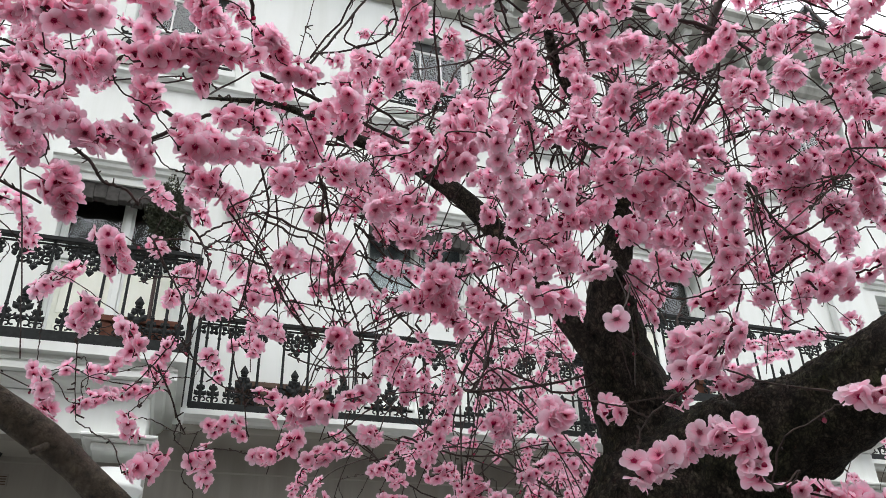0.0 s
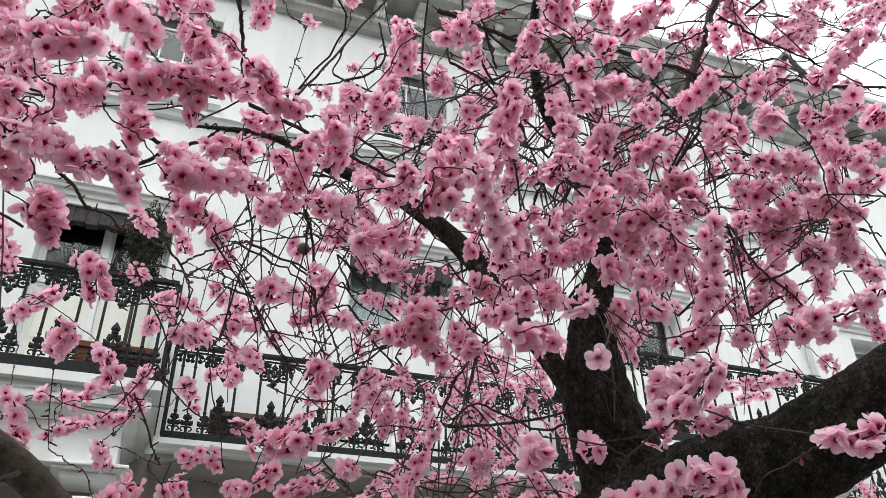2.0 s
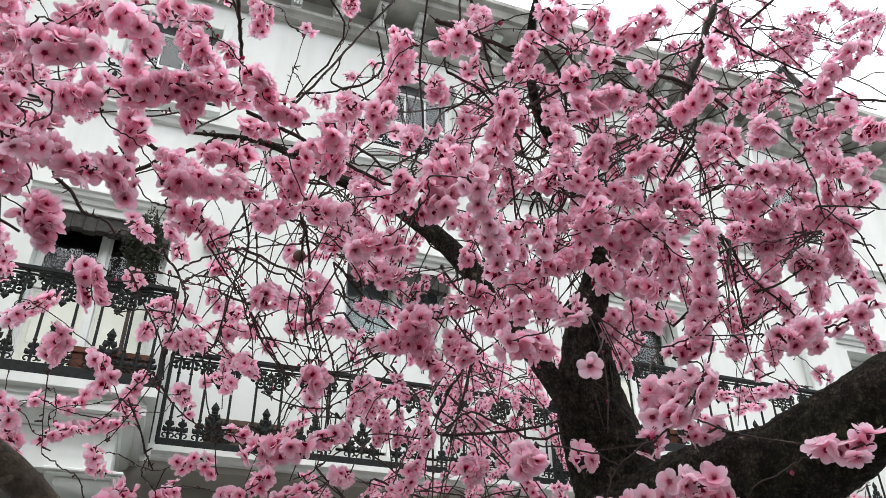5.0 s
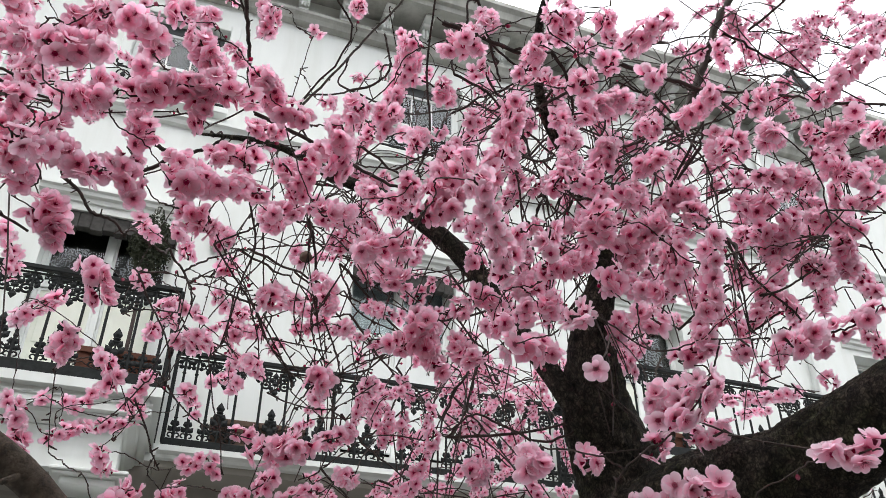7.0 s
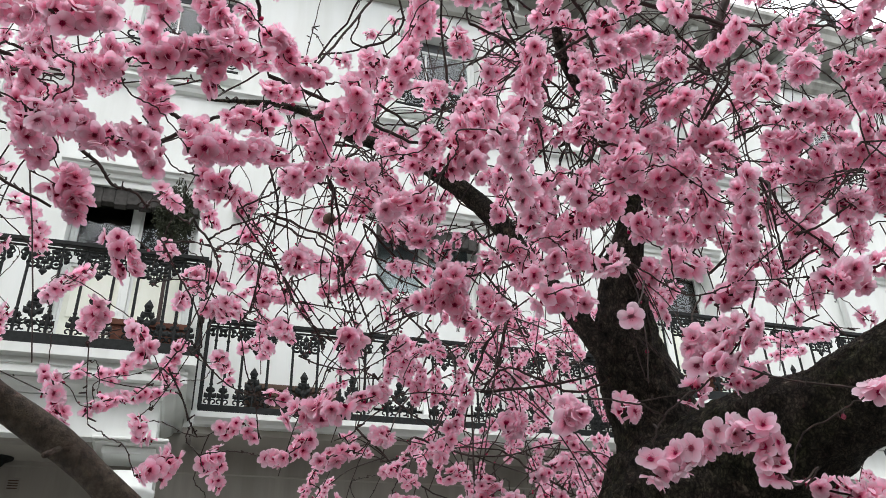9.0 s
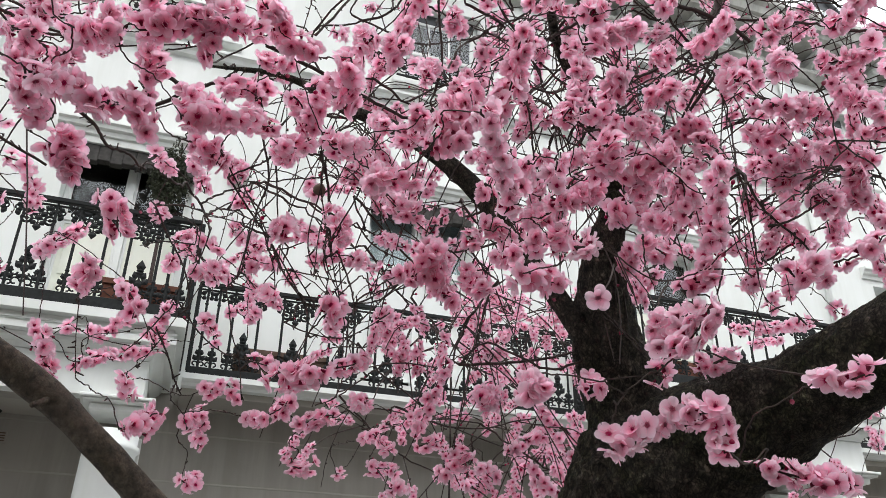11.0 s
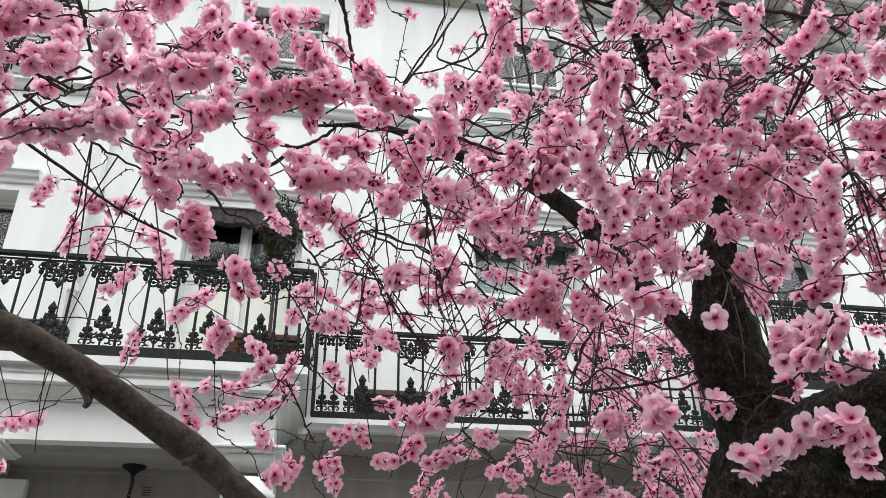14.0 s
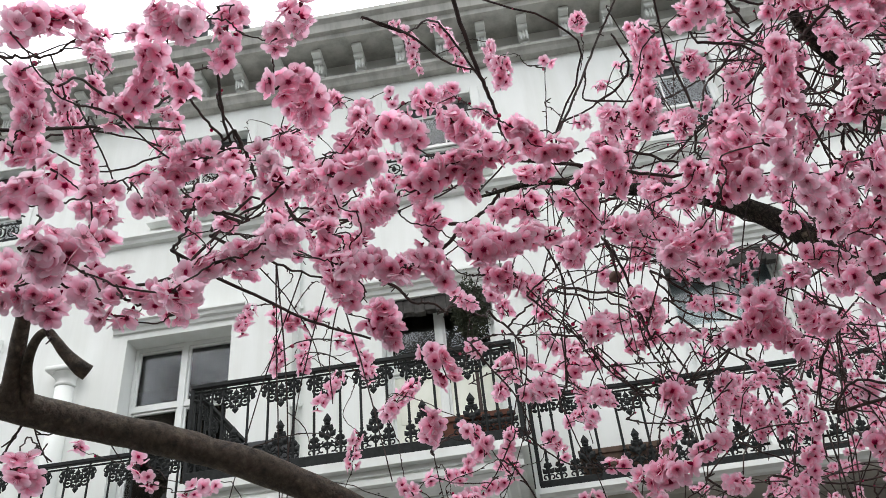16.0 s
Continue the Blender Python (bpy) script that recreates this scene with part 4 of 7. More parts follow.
def side_shoot(p, way, length, density, radius=0.0021, scale=1.0):
    """A side twig that is bare at its foot and carries one column of flowers further out."""
    bend = rng.normal(0, 0.16, 3) * length
    sag = np.array((0, 0, -0.35)) * length
    path = smooth_path([p, p + way * length * 0.4 + bend * 0.6, p + way * length * 0.75 + bend + sag * 0.4, p + way * length * 0.92 + bend + sag], 4)
    thin(wiggle(path, 0.0007), radius, radius * 0.6, 4)
    if length > 0.1:
        spurs(path, 2)
    if density > 0:
        first = rng.randint(4, 8)
        flowers_along(path[first:first + rng.randint(5, 8)], density, 0.85, scale)
    return path


def spray(count, *points, density=1.0):
    """A far branch with flowering side shoots and bare twigs between them."""
    path = smooth_path(points, 8)
    connect(path[0], 0.0024)
    thin(wiggle(path, 0.003), 0.0036, 0.0016, 6)
    NODES.extend(path[::2])
    # the street side of the crown is thin, the far side and the top are full of small flowers
    full = path[:, 1].mean() > 2.0 or path[:, 2].mean() > 3.3
    for k in range(int(count * (1.6 if full else 0.72))):
        p = path[rng.randint(1, len(path))]
        way = rng.normal(0, 1, 3) + np.array((0, 0, 0.25))
        way /= np.linalg.norm(way)
        q = side_shoot(p, way, rng.uniform(0.13, 0.28), density * (0.75 if full else 1.0), scale=0.8 if full else 1.0)
        if rng.rand() < 0.55:
            w2 = rng.normal(0, 1, 3)
            side_shoot(q[len(q) // 2], w2 / np.linalg.norm(w2), rng.uniform(0.07, 0.15), density * rng.choice((0.0, 0.8)), 0.0015)


def tangle(count, *points):
    """A branch with bare crossing twigs."""
    path = smooth_path(points, 8)
    connect(path[0], 0.0024)
    thin(wiggle(path, 0.003), 0.0036, 0.0018, 6)
    NODES.extend(path[::3])
    bloom = 1.0 if path[:, 0].mean() > 0.05 else 0.0
    for k in range(int(count * 0.8)):
        p = path[rng.randint(1, len(path))]
        way = rng.normal(0, 1, 3) + np.array((0, 0, -0.55))
        way /= np.linalg.norm(way)
        q = side_shoot(p, way, rng.uniform(0.2, 0.5), 0.6 if rng.rand() < 0.07 * bloom else 0.0, 0.0019)
        if rng.rand() < 0.7:
            w2 = rng.normal(0, 1, 3)
            side_shoot(q[len(q) // 2], w2 / np.linalg.norm(w2), rng.uniform(0.1, 0.25), 0.6 if rng.rand() < 0.08 * bloom else 0.0, 0.0015)


# trunk and limbs
limb("trunk", (0.27, 0.23, 0.20, 0.185, 0.172, 0.115), [(0.99, 1.56, 0.1), (0.98, 1.55, 0.5), (0.965, 1.53, 1.0), (0.96, 1.51, 1.5), (0.955, 1.475, 1.81), (0.965, 1.45, 2.02)], sides=170, per=60)
limb("stem", (0.115, 0.091, 0.078, 0.052, 0.045), [(0.99, 1.47, 1.92), (0.957, 1.47, 2.08), (0.898, 1.44, 2.21), (0.868, 1.40, 2.33), (0.87, 1.37, 2.44)], sides=110, per=40)
limb("limb", (0.045, 0.024, 0.015, 0.0115, 0.009, 0.006, 0.004), [(0.87, 1.38, 2.42), (0.885, 1.33, 2.57), (0.79, 1.26, 2.73), (0.69, 1.21, 2.86), (0.64, 1.10, 3.01), (0.66, 0.98, 3.16), (0.62, 0.86, 3.32)], sides=14)
limb("limb", (0.15, 0.122, 0.083, 0.068, 0.064, 0.062, 0.055, 0.03, 0.006), [(0.95, 1.42, 1.89), (1.035, 1.285, 1.978), (1.11, 1.114, 2.033), (1.175, 0.95, 2.095), (1.24, 0.76, 2.168), (1.32, 0.53, 2.28), (1.45, 0.24, 2.52), (1.6, -0.05, 2.82), (1.7, -0.32, 3.12)], sides=120, per=46)
limb("limb", (0.05, 0.027, 0.0235, 0.0235, 0.0245, 0.0255, 0.0241, 0.0196, 0.015, 0.009, 0.003), [(0.93, 1.47, 2.05), (0.845, 1.42, 2.18), (0.788, 1.427, 2.285), (0.745, 1.476, 2.396), (0.695, 1.510, 2.485), (0.647, 1.531, 2.588), (0.553, 1.557, 2.698), (0.433, 1.615, 2.811), (0.317, 1.649, 2.868), (0.137, 1.698, 2.969), (-0.068, 1.790, 3.020)], sides=14, per=8)
limb("limb", (0.044, 0.037, 0.031, 0.027, 0.0235, 0.0215, 0.0245, 0.026, 0.025, 0.022, 0.016, 0.009, 0.003), [(0.9, 1.5, 0.62), (0.62, 1.42, 0.98), (0.30, 1.37, 1.42), (0.08, 1.37, 1.71), (-0.14, 1.34, 1.914), (-0.26, 1.31, 1.992), (-0.39, 1.25, 2.063), (-0.55, 1.16, 2.12), (-0.78, 1.01, 2.165), (-0.96, 0.80, 2.21), (-1.18, 0.50, 2.29), (-1.36, 0.2, 2.42), (-1.46, -0.05, 2.6)], BARK_SMOOTH, 60, 0.24, 0.9, 40, "smooth brown low limb with a pruned stub")
limb("stub", (0.016, 0.010, 0.0065, 0.004), [(-0.385, 1.259, 2.06), (-0.367, 1.259, 2.028), (-0.361, 1.26, 2.011), (-0.364, 1.257, 2.0)], BARK_SMOOTH, 12, 0.12)
limb("stub", (0.006, 0.005, 0.0045), [(-0.187, 1.31, 1.938), (-0.195, 1.291, 1.928), (-0.202, 1.281, 1.921)], BARK_SMOOTH, 10, 0.12)
limb("branch", (0.016, 0.012, 0.0105, 0.0095, 0.008), [(-0.77, 1.0, 2.165), (-0.751, 0.966, 2.219), (-0.731, 0.935, 2.267), (-0.719, 0.912, 2.292), (-0.715, 0.889, 2.327)], BARK_SMOOTH, 12, 0.14)
limb("branch", (0.010, 0.0075, 0.0068, 0.0065, 0.007, 0.0085, 0.0115, 0.012), [(-0.748, 1.012, 2.163), (-0.735, 0.974, 2.202), (-0.712, 0.948, 2.228), (-0.690, 0.939, 2.236), (-0.677, 0.945, 2.222), (-0.664, 0.954, 2.204), (-0.645, 0.966, 2.184), (-0.636, 0.976, 2.178)], BARK_SMOOTH, 12, 0.16)

twig(0.0058, (-0.032, 1.201, 3.199), (0.001, 1.338, 3.084), (0.027, 1.410, 3.014), (0.042, 1.469, 2.951))
twig(0.0044, (0.232, 1.912, 3.324), (0.305, 1.826, 3.404), (0.381, 1.721, 3.491), (0.432, 1.652, 3.541), (0.491, 1.558, 3.604), grey=True)
twig(0.0069, (-0.219, 1.848, 3.093), (-0.169, 1.893, 3.042), (-0.097, 1.909, 3.028), (-0.018, 1.886, 3.060), (0.021, 1.860, 3.093))
twig(0.0069, (-0.097, 1.909, 3.028), (-0.169, 1.941, 2.977), (-0.280, 1.956, 2.938))
twig(0.0033, (-0.392, 1.289, 2.616), (-0.310, 1.298, 2.632), (-0.255, 1.294, 2.652))
twig(0.0041, (-0.299, 1.547, 2.638), (-0.260, 1.567, 2.617), (-0.231, 1.590, 2.588), (-0.183, 1.599, 2.582), (-0.154, 1.618, 2.556))
twig(0.0016, (-0.217, 1.309, 2.641), (-0.102, 1.298, 2.671), (-0.080, 1.299, 2.672))
twig(0.0053, (0.070, 1.504, 2.894), (0.229, 1.519, 2.856), (0.319, 1.528, 2.826), (0.437, 1.528, 2.788), (0.504, 1.506, 2.790))
twig(0.0037, (0.310, 1.560, 3.098), (0.364, 1.534, 3.113), (0.397, 1.491, 3.147), (0.362, 1.436, 3.207))
twig(0.0034, (0.486, 1.476, 2.834), (0.487, 1.419, 2.899), (0.445, 1.325, 3.009), (0.424, 1.209, 3.116))
twig(0.0138, (1.323, 1.511, 3.225), (1.337, 1.368, 3.338), (1.329, 1.263, 3.423), (1.334, 1.190, 3.468), (1.325, 1.111, 3.522), grey=True)
twig(0.0050, (1.336, 1.348, 3.354), (1.411, 1.208, 3.398), (1.469, 1.070, 3.439))
twig(0.0061, (0.409, 1.114, 2.933), (0.493, 1.105, 2.912), (0.594, 1.095, 2.878))
twig(0.0037, (0.493, 1.114, 3.039), (0.553, 1.179, 2.963), (0.589, 1.217, 2.912))
twig(0.0049, (0.737, 0.957, 2.774), (0.821, 0.931, 2.739), (0.892, 0.908, 2.704), (0.945, 0.902, 2.663))
twig(0.0033, (1.050, 0.809, 2.640), (1.092, 0.773, 2.625), (1.152, 0.723, 2.595))
twig(0.0016, (0.851, 0.692, 2.268), (0.883, 0.663, 2.256), (0.918, 0.633, 2.238))
twig(0.0011, (0.667, 0.786, 2.071), (0.698, 0.762, 2.065), (0.738, 0.728, 2.058))
twig(0.0010, (0.824, 0.871, 2.291), (0.860, 0.904, 2.198), (0.887, 0.926, 2.121), (0.924, 0.908, 2.086), (0.954, 0.884, 2.073))
twig(0.0014, (0.672, 0.834, 1.972), (0.710, 0.812, 1.950), (0.747, 0.785, 1.934), (0.782, 0.756, 1.922))
twig(0.0034, (0.575, 1.535, 2.164), (0.675, 1.493, 2.166), (0.760, 1.448, 2.175), (0.801, 1.422, 2.184))
twig(0.0019, (0.557, 1.360, 2.189), (0.569, 1.327, 2.250), (0.613, 1.287, 2.289), (0.664, 1.229, 2.345))
twig(0.0032, (-0.565, 1.040, 2.429), (-0.503, 1.093, 2.396), (-0.437, 1.137, 2.369), (-0.384, 1.170, 2.343), (-0.328, 1.197, 2.323), (-0.261, 1.224, 2.303))
twig(0.0028, (-0.452, 0.864, 2.374), (-0.412, 0.888, 2.368), (-0.376, 0.908, 2.360))
twig(0.0040, (-0.431, 0.952, 2.598), (-0.419, 0.985, 2.569), (-0.411, 1.017, 2.537))
twig(0.0029, (-0.358, 1.079, 2.484), (-0.318, 1.093, 2.481), (-0.262, 1.105, 2.483))
twig(0.0037, (-0.273, 1.338, 3.326), (-0.164, 1.393, 3.295), (-0.072, 1.464, 3.240), (-0.001, 1.489, 3.217))
twig(0.0035, (-0.848, 0.890, 2.632), (-0.757, 0.936, 2.660), (-0.674, 0.974, 2.681), (-0.567, 1.023, 2.695))
twig(0.0020, (-0.762, 0.977, 2.770), (-0.744, 1.059, 2.708), (-0.736, 1.102, 2.669))
twig(0.0025, (-0.680, 0.866, 2.296), (-0.680, 0.910, 2.235), (-0.673, 0.928, 2.215))
twig(0.0024, (-0.503, 0.773, 2.659), (-0.498, 0.838, 2.609), (-0.488, 0.863, 2.592))
twig(0.0037, (-0.571, 1.160, 2.996), (-0.580, 1.251, 2.909), (-0.554, 1.315, 2.856))
twig(0.0038, (-0.484, 0.899, 2.406), (-0.440, 0.925, 2.401), (-0.403, 0.950, 2.390))
twig(0.0013, (-0.757, 1.041, 2.151), (-0.749, 1.064, 2.114), (-0.740, 1.080, 2.091))
twig(0.0020, (-0.760, 1.038, 2.151), (-0.781, 1.040, 2.118), (-0.794, 1.045, 2.086))
twig(0.0013, (-0.693, 1.080, 2.158), (-0.667, 1.110, 2.128), (-0.653, 1.128, 2.105))
twig(0.0015, (0.208, 1.305, 2.474), (0.208, 1.335, 2.427), (0.246, 1.389, 2.321), (0.279, 1.425, 2.233), (0.327, 1.465, 2.104))
twig(0.0015, (0.208, 1.335, 2.427), (0.203, 1.397, 2.318), (0.263, 1.428, 2.232))
twig(0.0016, (0.057, 1.442, 2.469), (0.118, 1.480, 2.395), (0.169, 1.515, 2.316), (0.210, 1.527, 2.277))
twig(0.0013, (-0.006, 1.572, 2.446), (-0.009, 1.645, 2.292), (-0.046, 1.681, 2.200), (-0.086, 1.703, 2.130))
twig(0.0012, (-0.198, 1.461, 2.185), (-0.191, 1.489, 2.111), (-0.178, 1.514, 2.038))
twig(0.0012, (-0.053, 1.476, 2.411), (0.050, 1.484, 2.397), (0.188, 1.474, 2.392), (0.256, 1.461, 2.398))
twig(0.0014, (0.148, 1.481, 2.930), (0.158, 1.420, 2.994), (0.166, 1.363, 3.050))
twig(0.0017, (0.112, 1.521, 2.428), (0.135, 1.542, 2.384), (0.157, 1.562, 2.339), (0.167, 1.579, 2.298))
twig(0.0016, (0.014, 1.451, 2.355), (0.006, 1.472, 2.312), (-0.008, 1.492, 2.269))
twig(0.0020, (-0.098, 1.436, 2.378), (-0.065, 1.463, 2.329), (-0.033, 1.483, 2.289), (-0.012, 1.501, 2.247), (-0.002, 1.519, 2.204))
twig(0.0017, (0.093, 1.523, 2.427), (0.092, 1.552, 2.371), (0.090, 1.573, 2.325), (0.068, 1.590, 2.290), (0.077, 1.604, 2.256), (0.093, 1.625, 2.198), (0.115, 1.639, 2.152), (0.133, 1.663, 2.071))
twig(0.0017, (0.147, 1.541, 2.384), (0.183, 1.564, 2.328), (0.217, 1.575, 2.293), (0.244, 1.581, 2.270))
twig(0.0017, (0.160, 1.539, 2.384), (0.229, 1.568, 2.305), (0.269, 1.582, 2.258))
twig(0.0016, (0.241, 1.415, 2.383), (0.246, 1.442, 2.330), (0.267, 1.459, 2.286), (0.286, 1.466, 2.264))
twig(0.0020, (0.269, 1.433, 2.341), (0.302, 1.453, 2.286), (0.316, 1.465, 2.253), (0.324, 1.477, 2.220))
twig(0.0020, (0.402, 1.430, 2.283), (0.369, 1.453, 2.252), (0.317, 1.469, 2.242))
twig(0.0017, (0.331, 1.570, 2.258), (0.337, 1.605, 2.164), (0.328, 1.629, 2.094), (0.286, 1.644, 2.071))
twig(0.0017, (0.176, 1.560, 2.339), (0.239, 1.554, 2.334), (0.315, 1.546, 2.322))
twig(0.0017, (-0.027, 1.608, 2.251), (0.026, 1.628, 2.196), (0.078, 1.638, 2.163), (0.127, 1.638, 2.153), (0.190, 1.636, 2.142))
twig(0.0017, (-0.049, 1.617, 2.227), (-0.081, 1.633, 2.179), (-0.113, 1.644, 2.143))
twig(0.0020, (-0.056, 1.536, 2.158), (-0.029, 1.551, 2.116), (-0.009, 1.564, 2.074), (0.011, 1.573, 2.042))
twig(0.0017, (-0.013, 1.558, 2.365), (-0.073, 1.558, 2.361), (-0.120, 1.563, 2.346))
twig(0.0017, (0.196, 1.602, 2.235), (0.247, 1.601, 2.218), (0.322, 1.591, 2.211), (0.370, 1.571, 2.233), (0.417, 1.546, 2.267))
twig(0.0045, (0.607, 1.201, 2.781), (0.657, 1.172, 2.814), (0.698, 1.150, 2.841), (0.766, 1.096, 2.879))
twig(0.0032, (0.449, 1.151, 2.826), (0.524, 1.162, 2.814), (0.575, 1.188, 2.795), (0.616, 1.223, 2.770))
twig(0.0042, (0.662, 1.099, 2.920), (0.714, 1.130, 2.893), (0.758, 1.190, 2.843), (0.778, 1.263, 2.788))
twig(0.0036, (0.914, 0.982, 2.627), (0.907, 1.046, 2.603), (0.906, 1.103, 2.577), (0.905, 1.149, 2.561))
twig(0.0030, (0.873, 0.959, 2.603), (0.871, 1.034, 2.563), (0.876, 1.085, 2.536))
twig(0.0034, (0.838, 1.004, 2.670), (0.812, 1.060, 2.667), (0.789, 1.097, 2.681), (0.768, 1.146, 2.676))
twig(0.0026, (0.613, 1.087, 2.586), (0.669, 1.111, 2.554), (0.733, 1.129, 2.519), (0.770, 1.125, 2.529))
twig(0.0025, (0.552, 1.103, 2.604), (0.587, 1.150, 2.562), (0.615, 1.199, 2.517), (0.636, 1.236, 2.489))
twig(0.0028, (0.788, 1.148, 2.558), (0.770, 1.188, 2.559), (0.785, 1.236, 2.521))
twig(0.0042, (0.655, 1.141, 2.887), (0.695, 1.155, 2.882), (0.695, 1.192, 2.877), (0.692, 1.234, 2.869))
twig(0.0024, (0.881, 0.927, 2.364), (0.915, 0.955, 2.328), (0.944, 0.987, 2.287), (0.972, 1.020, 2.245))
twig(0.0024, (0.887, 0.925, 2.358), (0.943, 0.945, 2.304), (1.005, 0.946, 2.259), (1.034, 0.956, 2.246))
twig(0.0022, (0.938, 0.942, 2.271), (0.977, 0.926, 2.283), (1.013, 0.903, 2.306), (1.042, 0.887, 2.326))
twig(0.0030, (0.196, 1.305, 2.490), (0.224, 1.352, 2.447), (0.243, 1.407, 2.389), (0.262, 1.454, 2.338))
twig(0.0022, (0.077, 1.268, 2.474), (0.104, 1.325, 2.420), (0.094, 1.378, 2.372), (0.087, 1.428, 2.322), (0.078, 1.476, 2.269))
twig(0.0018, (0.104, 1.276, 2.460), (0.121, 1.328, 2.412), (0.136, 1.382, 2.357))
twig(0.0020, (0.027, 1.276, 2.374), (0.068, 1.314, 2.344), (0.120, 1.356, 2.303), (0.175, 1.398, 2.249), (0.218, 1.436, 2.201))
twig(0.0018, (0.291, 1.360, 2.373), (0.334, 1.389, 2.344), (0.398, 1.403, 2.329), (0.461, 1.410, 2.323))
twig(0.0016, (0.197, 1.450, 2.227), (0.250, 1.465, 2.223), (0.313, 1.468, 2.239), (0.411, 1.442, 2.291))
# thin whips that hang before the trunk
for whip in ([(0.608, 0.974, 2.067), (0.62, 0.981, 2.036), (0.632, 0.989, 2.0)], [(0.606, 0.974, 2.069), (0.645, 0.966, 2.033), (0.675, 0.961, 1.996)], [(0.61, 0.97, 2.071), (0.66, 0.961, 2.02), (0.686, 0.959, 1.983)]):
    thin(wiggle(smooth_path(whip, 6), 0.0006), 0.0011, 0.0007, 5)
spray(10, (0.167, 1.697, 2.967), (0.364, 1.717, 2.900), (0.560, 1.626, 2.946))
spray(12, (0.329, 1.845, 3.381), (0.555, 1.839, 3.329), (0.767, 1.735, 3.356), (0.903, 1.595, 3.422))
spray(14, (0.886, 1.628, 2.935), (1.008, 1.511, 2.984), (1.121, 1.389, 3.025), (1.202, 1.220, 3.112))
spray(16, (1.119, 1.896, 2.952), (1.302, 1.652, 3.101), (1.472, 1.436, 3.165), (1.628, 1.250, 3.171))
spray(14, (1.140, 1.280, 2.598), (1.225, 1.172, 2.631), (1.318, 1.111, 2.583), (1.395, 1.003, 2.594))
spray(14, (1.378, 1.369, 2.982), (1.491, 1.282, 2.949), (1.633, 1.111, 2.937))
spray(16, (1.371, 1.608, 3.708), (1.563, 1.457, 3.684), (1.733, 1.339, 3.629), (1.956, 1.224, 3.494))
spray(12, (1.744, 1.623, 3.714), (1.964, 1.460, 3.639), (2.045, 1.207, 3.723))
spray(10, (0.584, 1.513, 3.064), (0.706, 1.407, 3.114), (0.805, 1.258, 3.195), (0.886, 1.158, 3.227))
spray(6, (0.623, 2.090, 2.562), (0.734, 2.100, 2.457), (0.873, 2.093, 2.335))
spray(14, (1.041, 2.710, 2.907), (1.218, 2.674, 2.823), (1.372, 2.582, 2.858))
spray(14, (0.958, 2.796, 2.727), (1.178, 2.746, 2.644), (1.390, 2.614, 2.721))
spray(16, (0.658, 2.794, 2.335), (0.892, 2.717, 2.381), (1.166, 2.624, 2.343), (1.389, 2.527, 2.299))
spray(8, (0.488, 2.406, 2.333), (0.681, 2.405, 2.171), (0.892, 2.358, 2.074))
spray(12, (0.927, 2.299, 2.259), (1.098, 2.256, 2.140), (1.210, 2.215, 2.072))
spray(8, (2.271, 2.386, 2.326), (2.382, 2.269, 2.352), (2.468, 2.161, 2.397))
spray(8, (-0.064, 1.885, 2.704), (0.013, 1.937, 2.612), (-0.020, 1.991, 2.500))
spray(7, (-0.685, 1.438, 3.037), (-0.565, 1.464, 3.061), (-0.397, 1.468, 3.109))
spray(5, (-0.668, 1.413, 2.756), (-0.570, 1.454, 2.753), (-0.444, 1.457, 2.802))
spray(14, (-1.184, 1.408, 3.148), (-1.070, 1.444, 3.197), (-0.910, 1.550, 3.194), (-0.760, 1.687, 3.129))
spray(10, (-0.649, 1.851, 3.307), (-0.471, 1.875, 3.337), (-0.213, 1.964, 3.286))
spray(10, (-1.001, 1.022, 3.006), (-0.926, 1.060, 3.029), (-0.843, 1.058, 3.080))
spray(4, (-0.468, 1.484, 2.837), (-0.401, 1.507, 2.831), (-0.328, 1.497, 2.864))
tangle(26, (0.675, 1.675, 2.639), (0.795, 1.573, 2.711), (0.821, 1.479, 2.817), (0.840, 1.370, 2.927))
tangle(26, (0.516, 1.808, 3.067), (0.742, 1.645, 3.158), (0.890, 1.481, 3.243), (0.950, 1.338, 3.331))
tangle(10, (0.615, 2.187, 2.250), (0.811, 2.141, 2.191), (1.006, 2.050, 2.221))
tangle(16, (0.975, 1.470, 2.888), (1.108, 1.305, 2.956), (1.225, 1.171, 2.978))
tangle(14, (0.094, 1.770, 3.043), (0.279, 1.791, 2.990), (0.424, 1.823, 2.910))
spray(14, (0.902, 1.481, 2.455), (0.949, 1.380, 2.566), (1.037, 1.291, 2.598))
spray(12, (0.680, 1.470, 2.561), (0.749, 1.391, 2.625), (0.786, 1.306, 2.707))
spray(12, (0.882, 1.476, 2.777), (0.919, 1.338, 2.907), (0.899, 1.221, 3.030))
spray(10, (1.109, 1.535, 2.686), (1.189, 1.428, 2.747), (1.273, 1.278, 2.831))
spray(12, (1.245, 1.991, 2.676), (1.345, 1.913, 2.697), (1.448, 1.808, 2.744))
spray(14, (1.092, 2.492, 2.823), (1.184, 2.504, 2.708), (1.300, 2.465, 2.665))
spray(7, (0.898, 2.565, 2.563), (1.092, 2.516, 2.489), (1.281, 2.470, 2.357))
tangle(20, (0.840, 1.450, 2.460), (0.926, 1.312, 2.585), (1.001, 1.170, 2.685))
tangle(16, (0.722, 1.646, 2.439), (0.659, 1.719, 2.338), (0.629, 1.795, 2.161))
tangle(14, (1.033, 1.239, 3.073), (1.208, 1.293, 2.880), (1.280, 1.363, 2.728))
tangle(12, (-0.570, 1.197, 2.571), (-0.457, 1.270, 2.532), (-0.332, 1.332, 2.491))
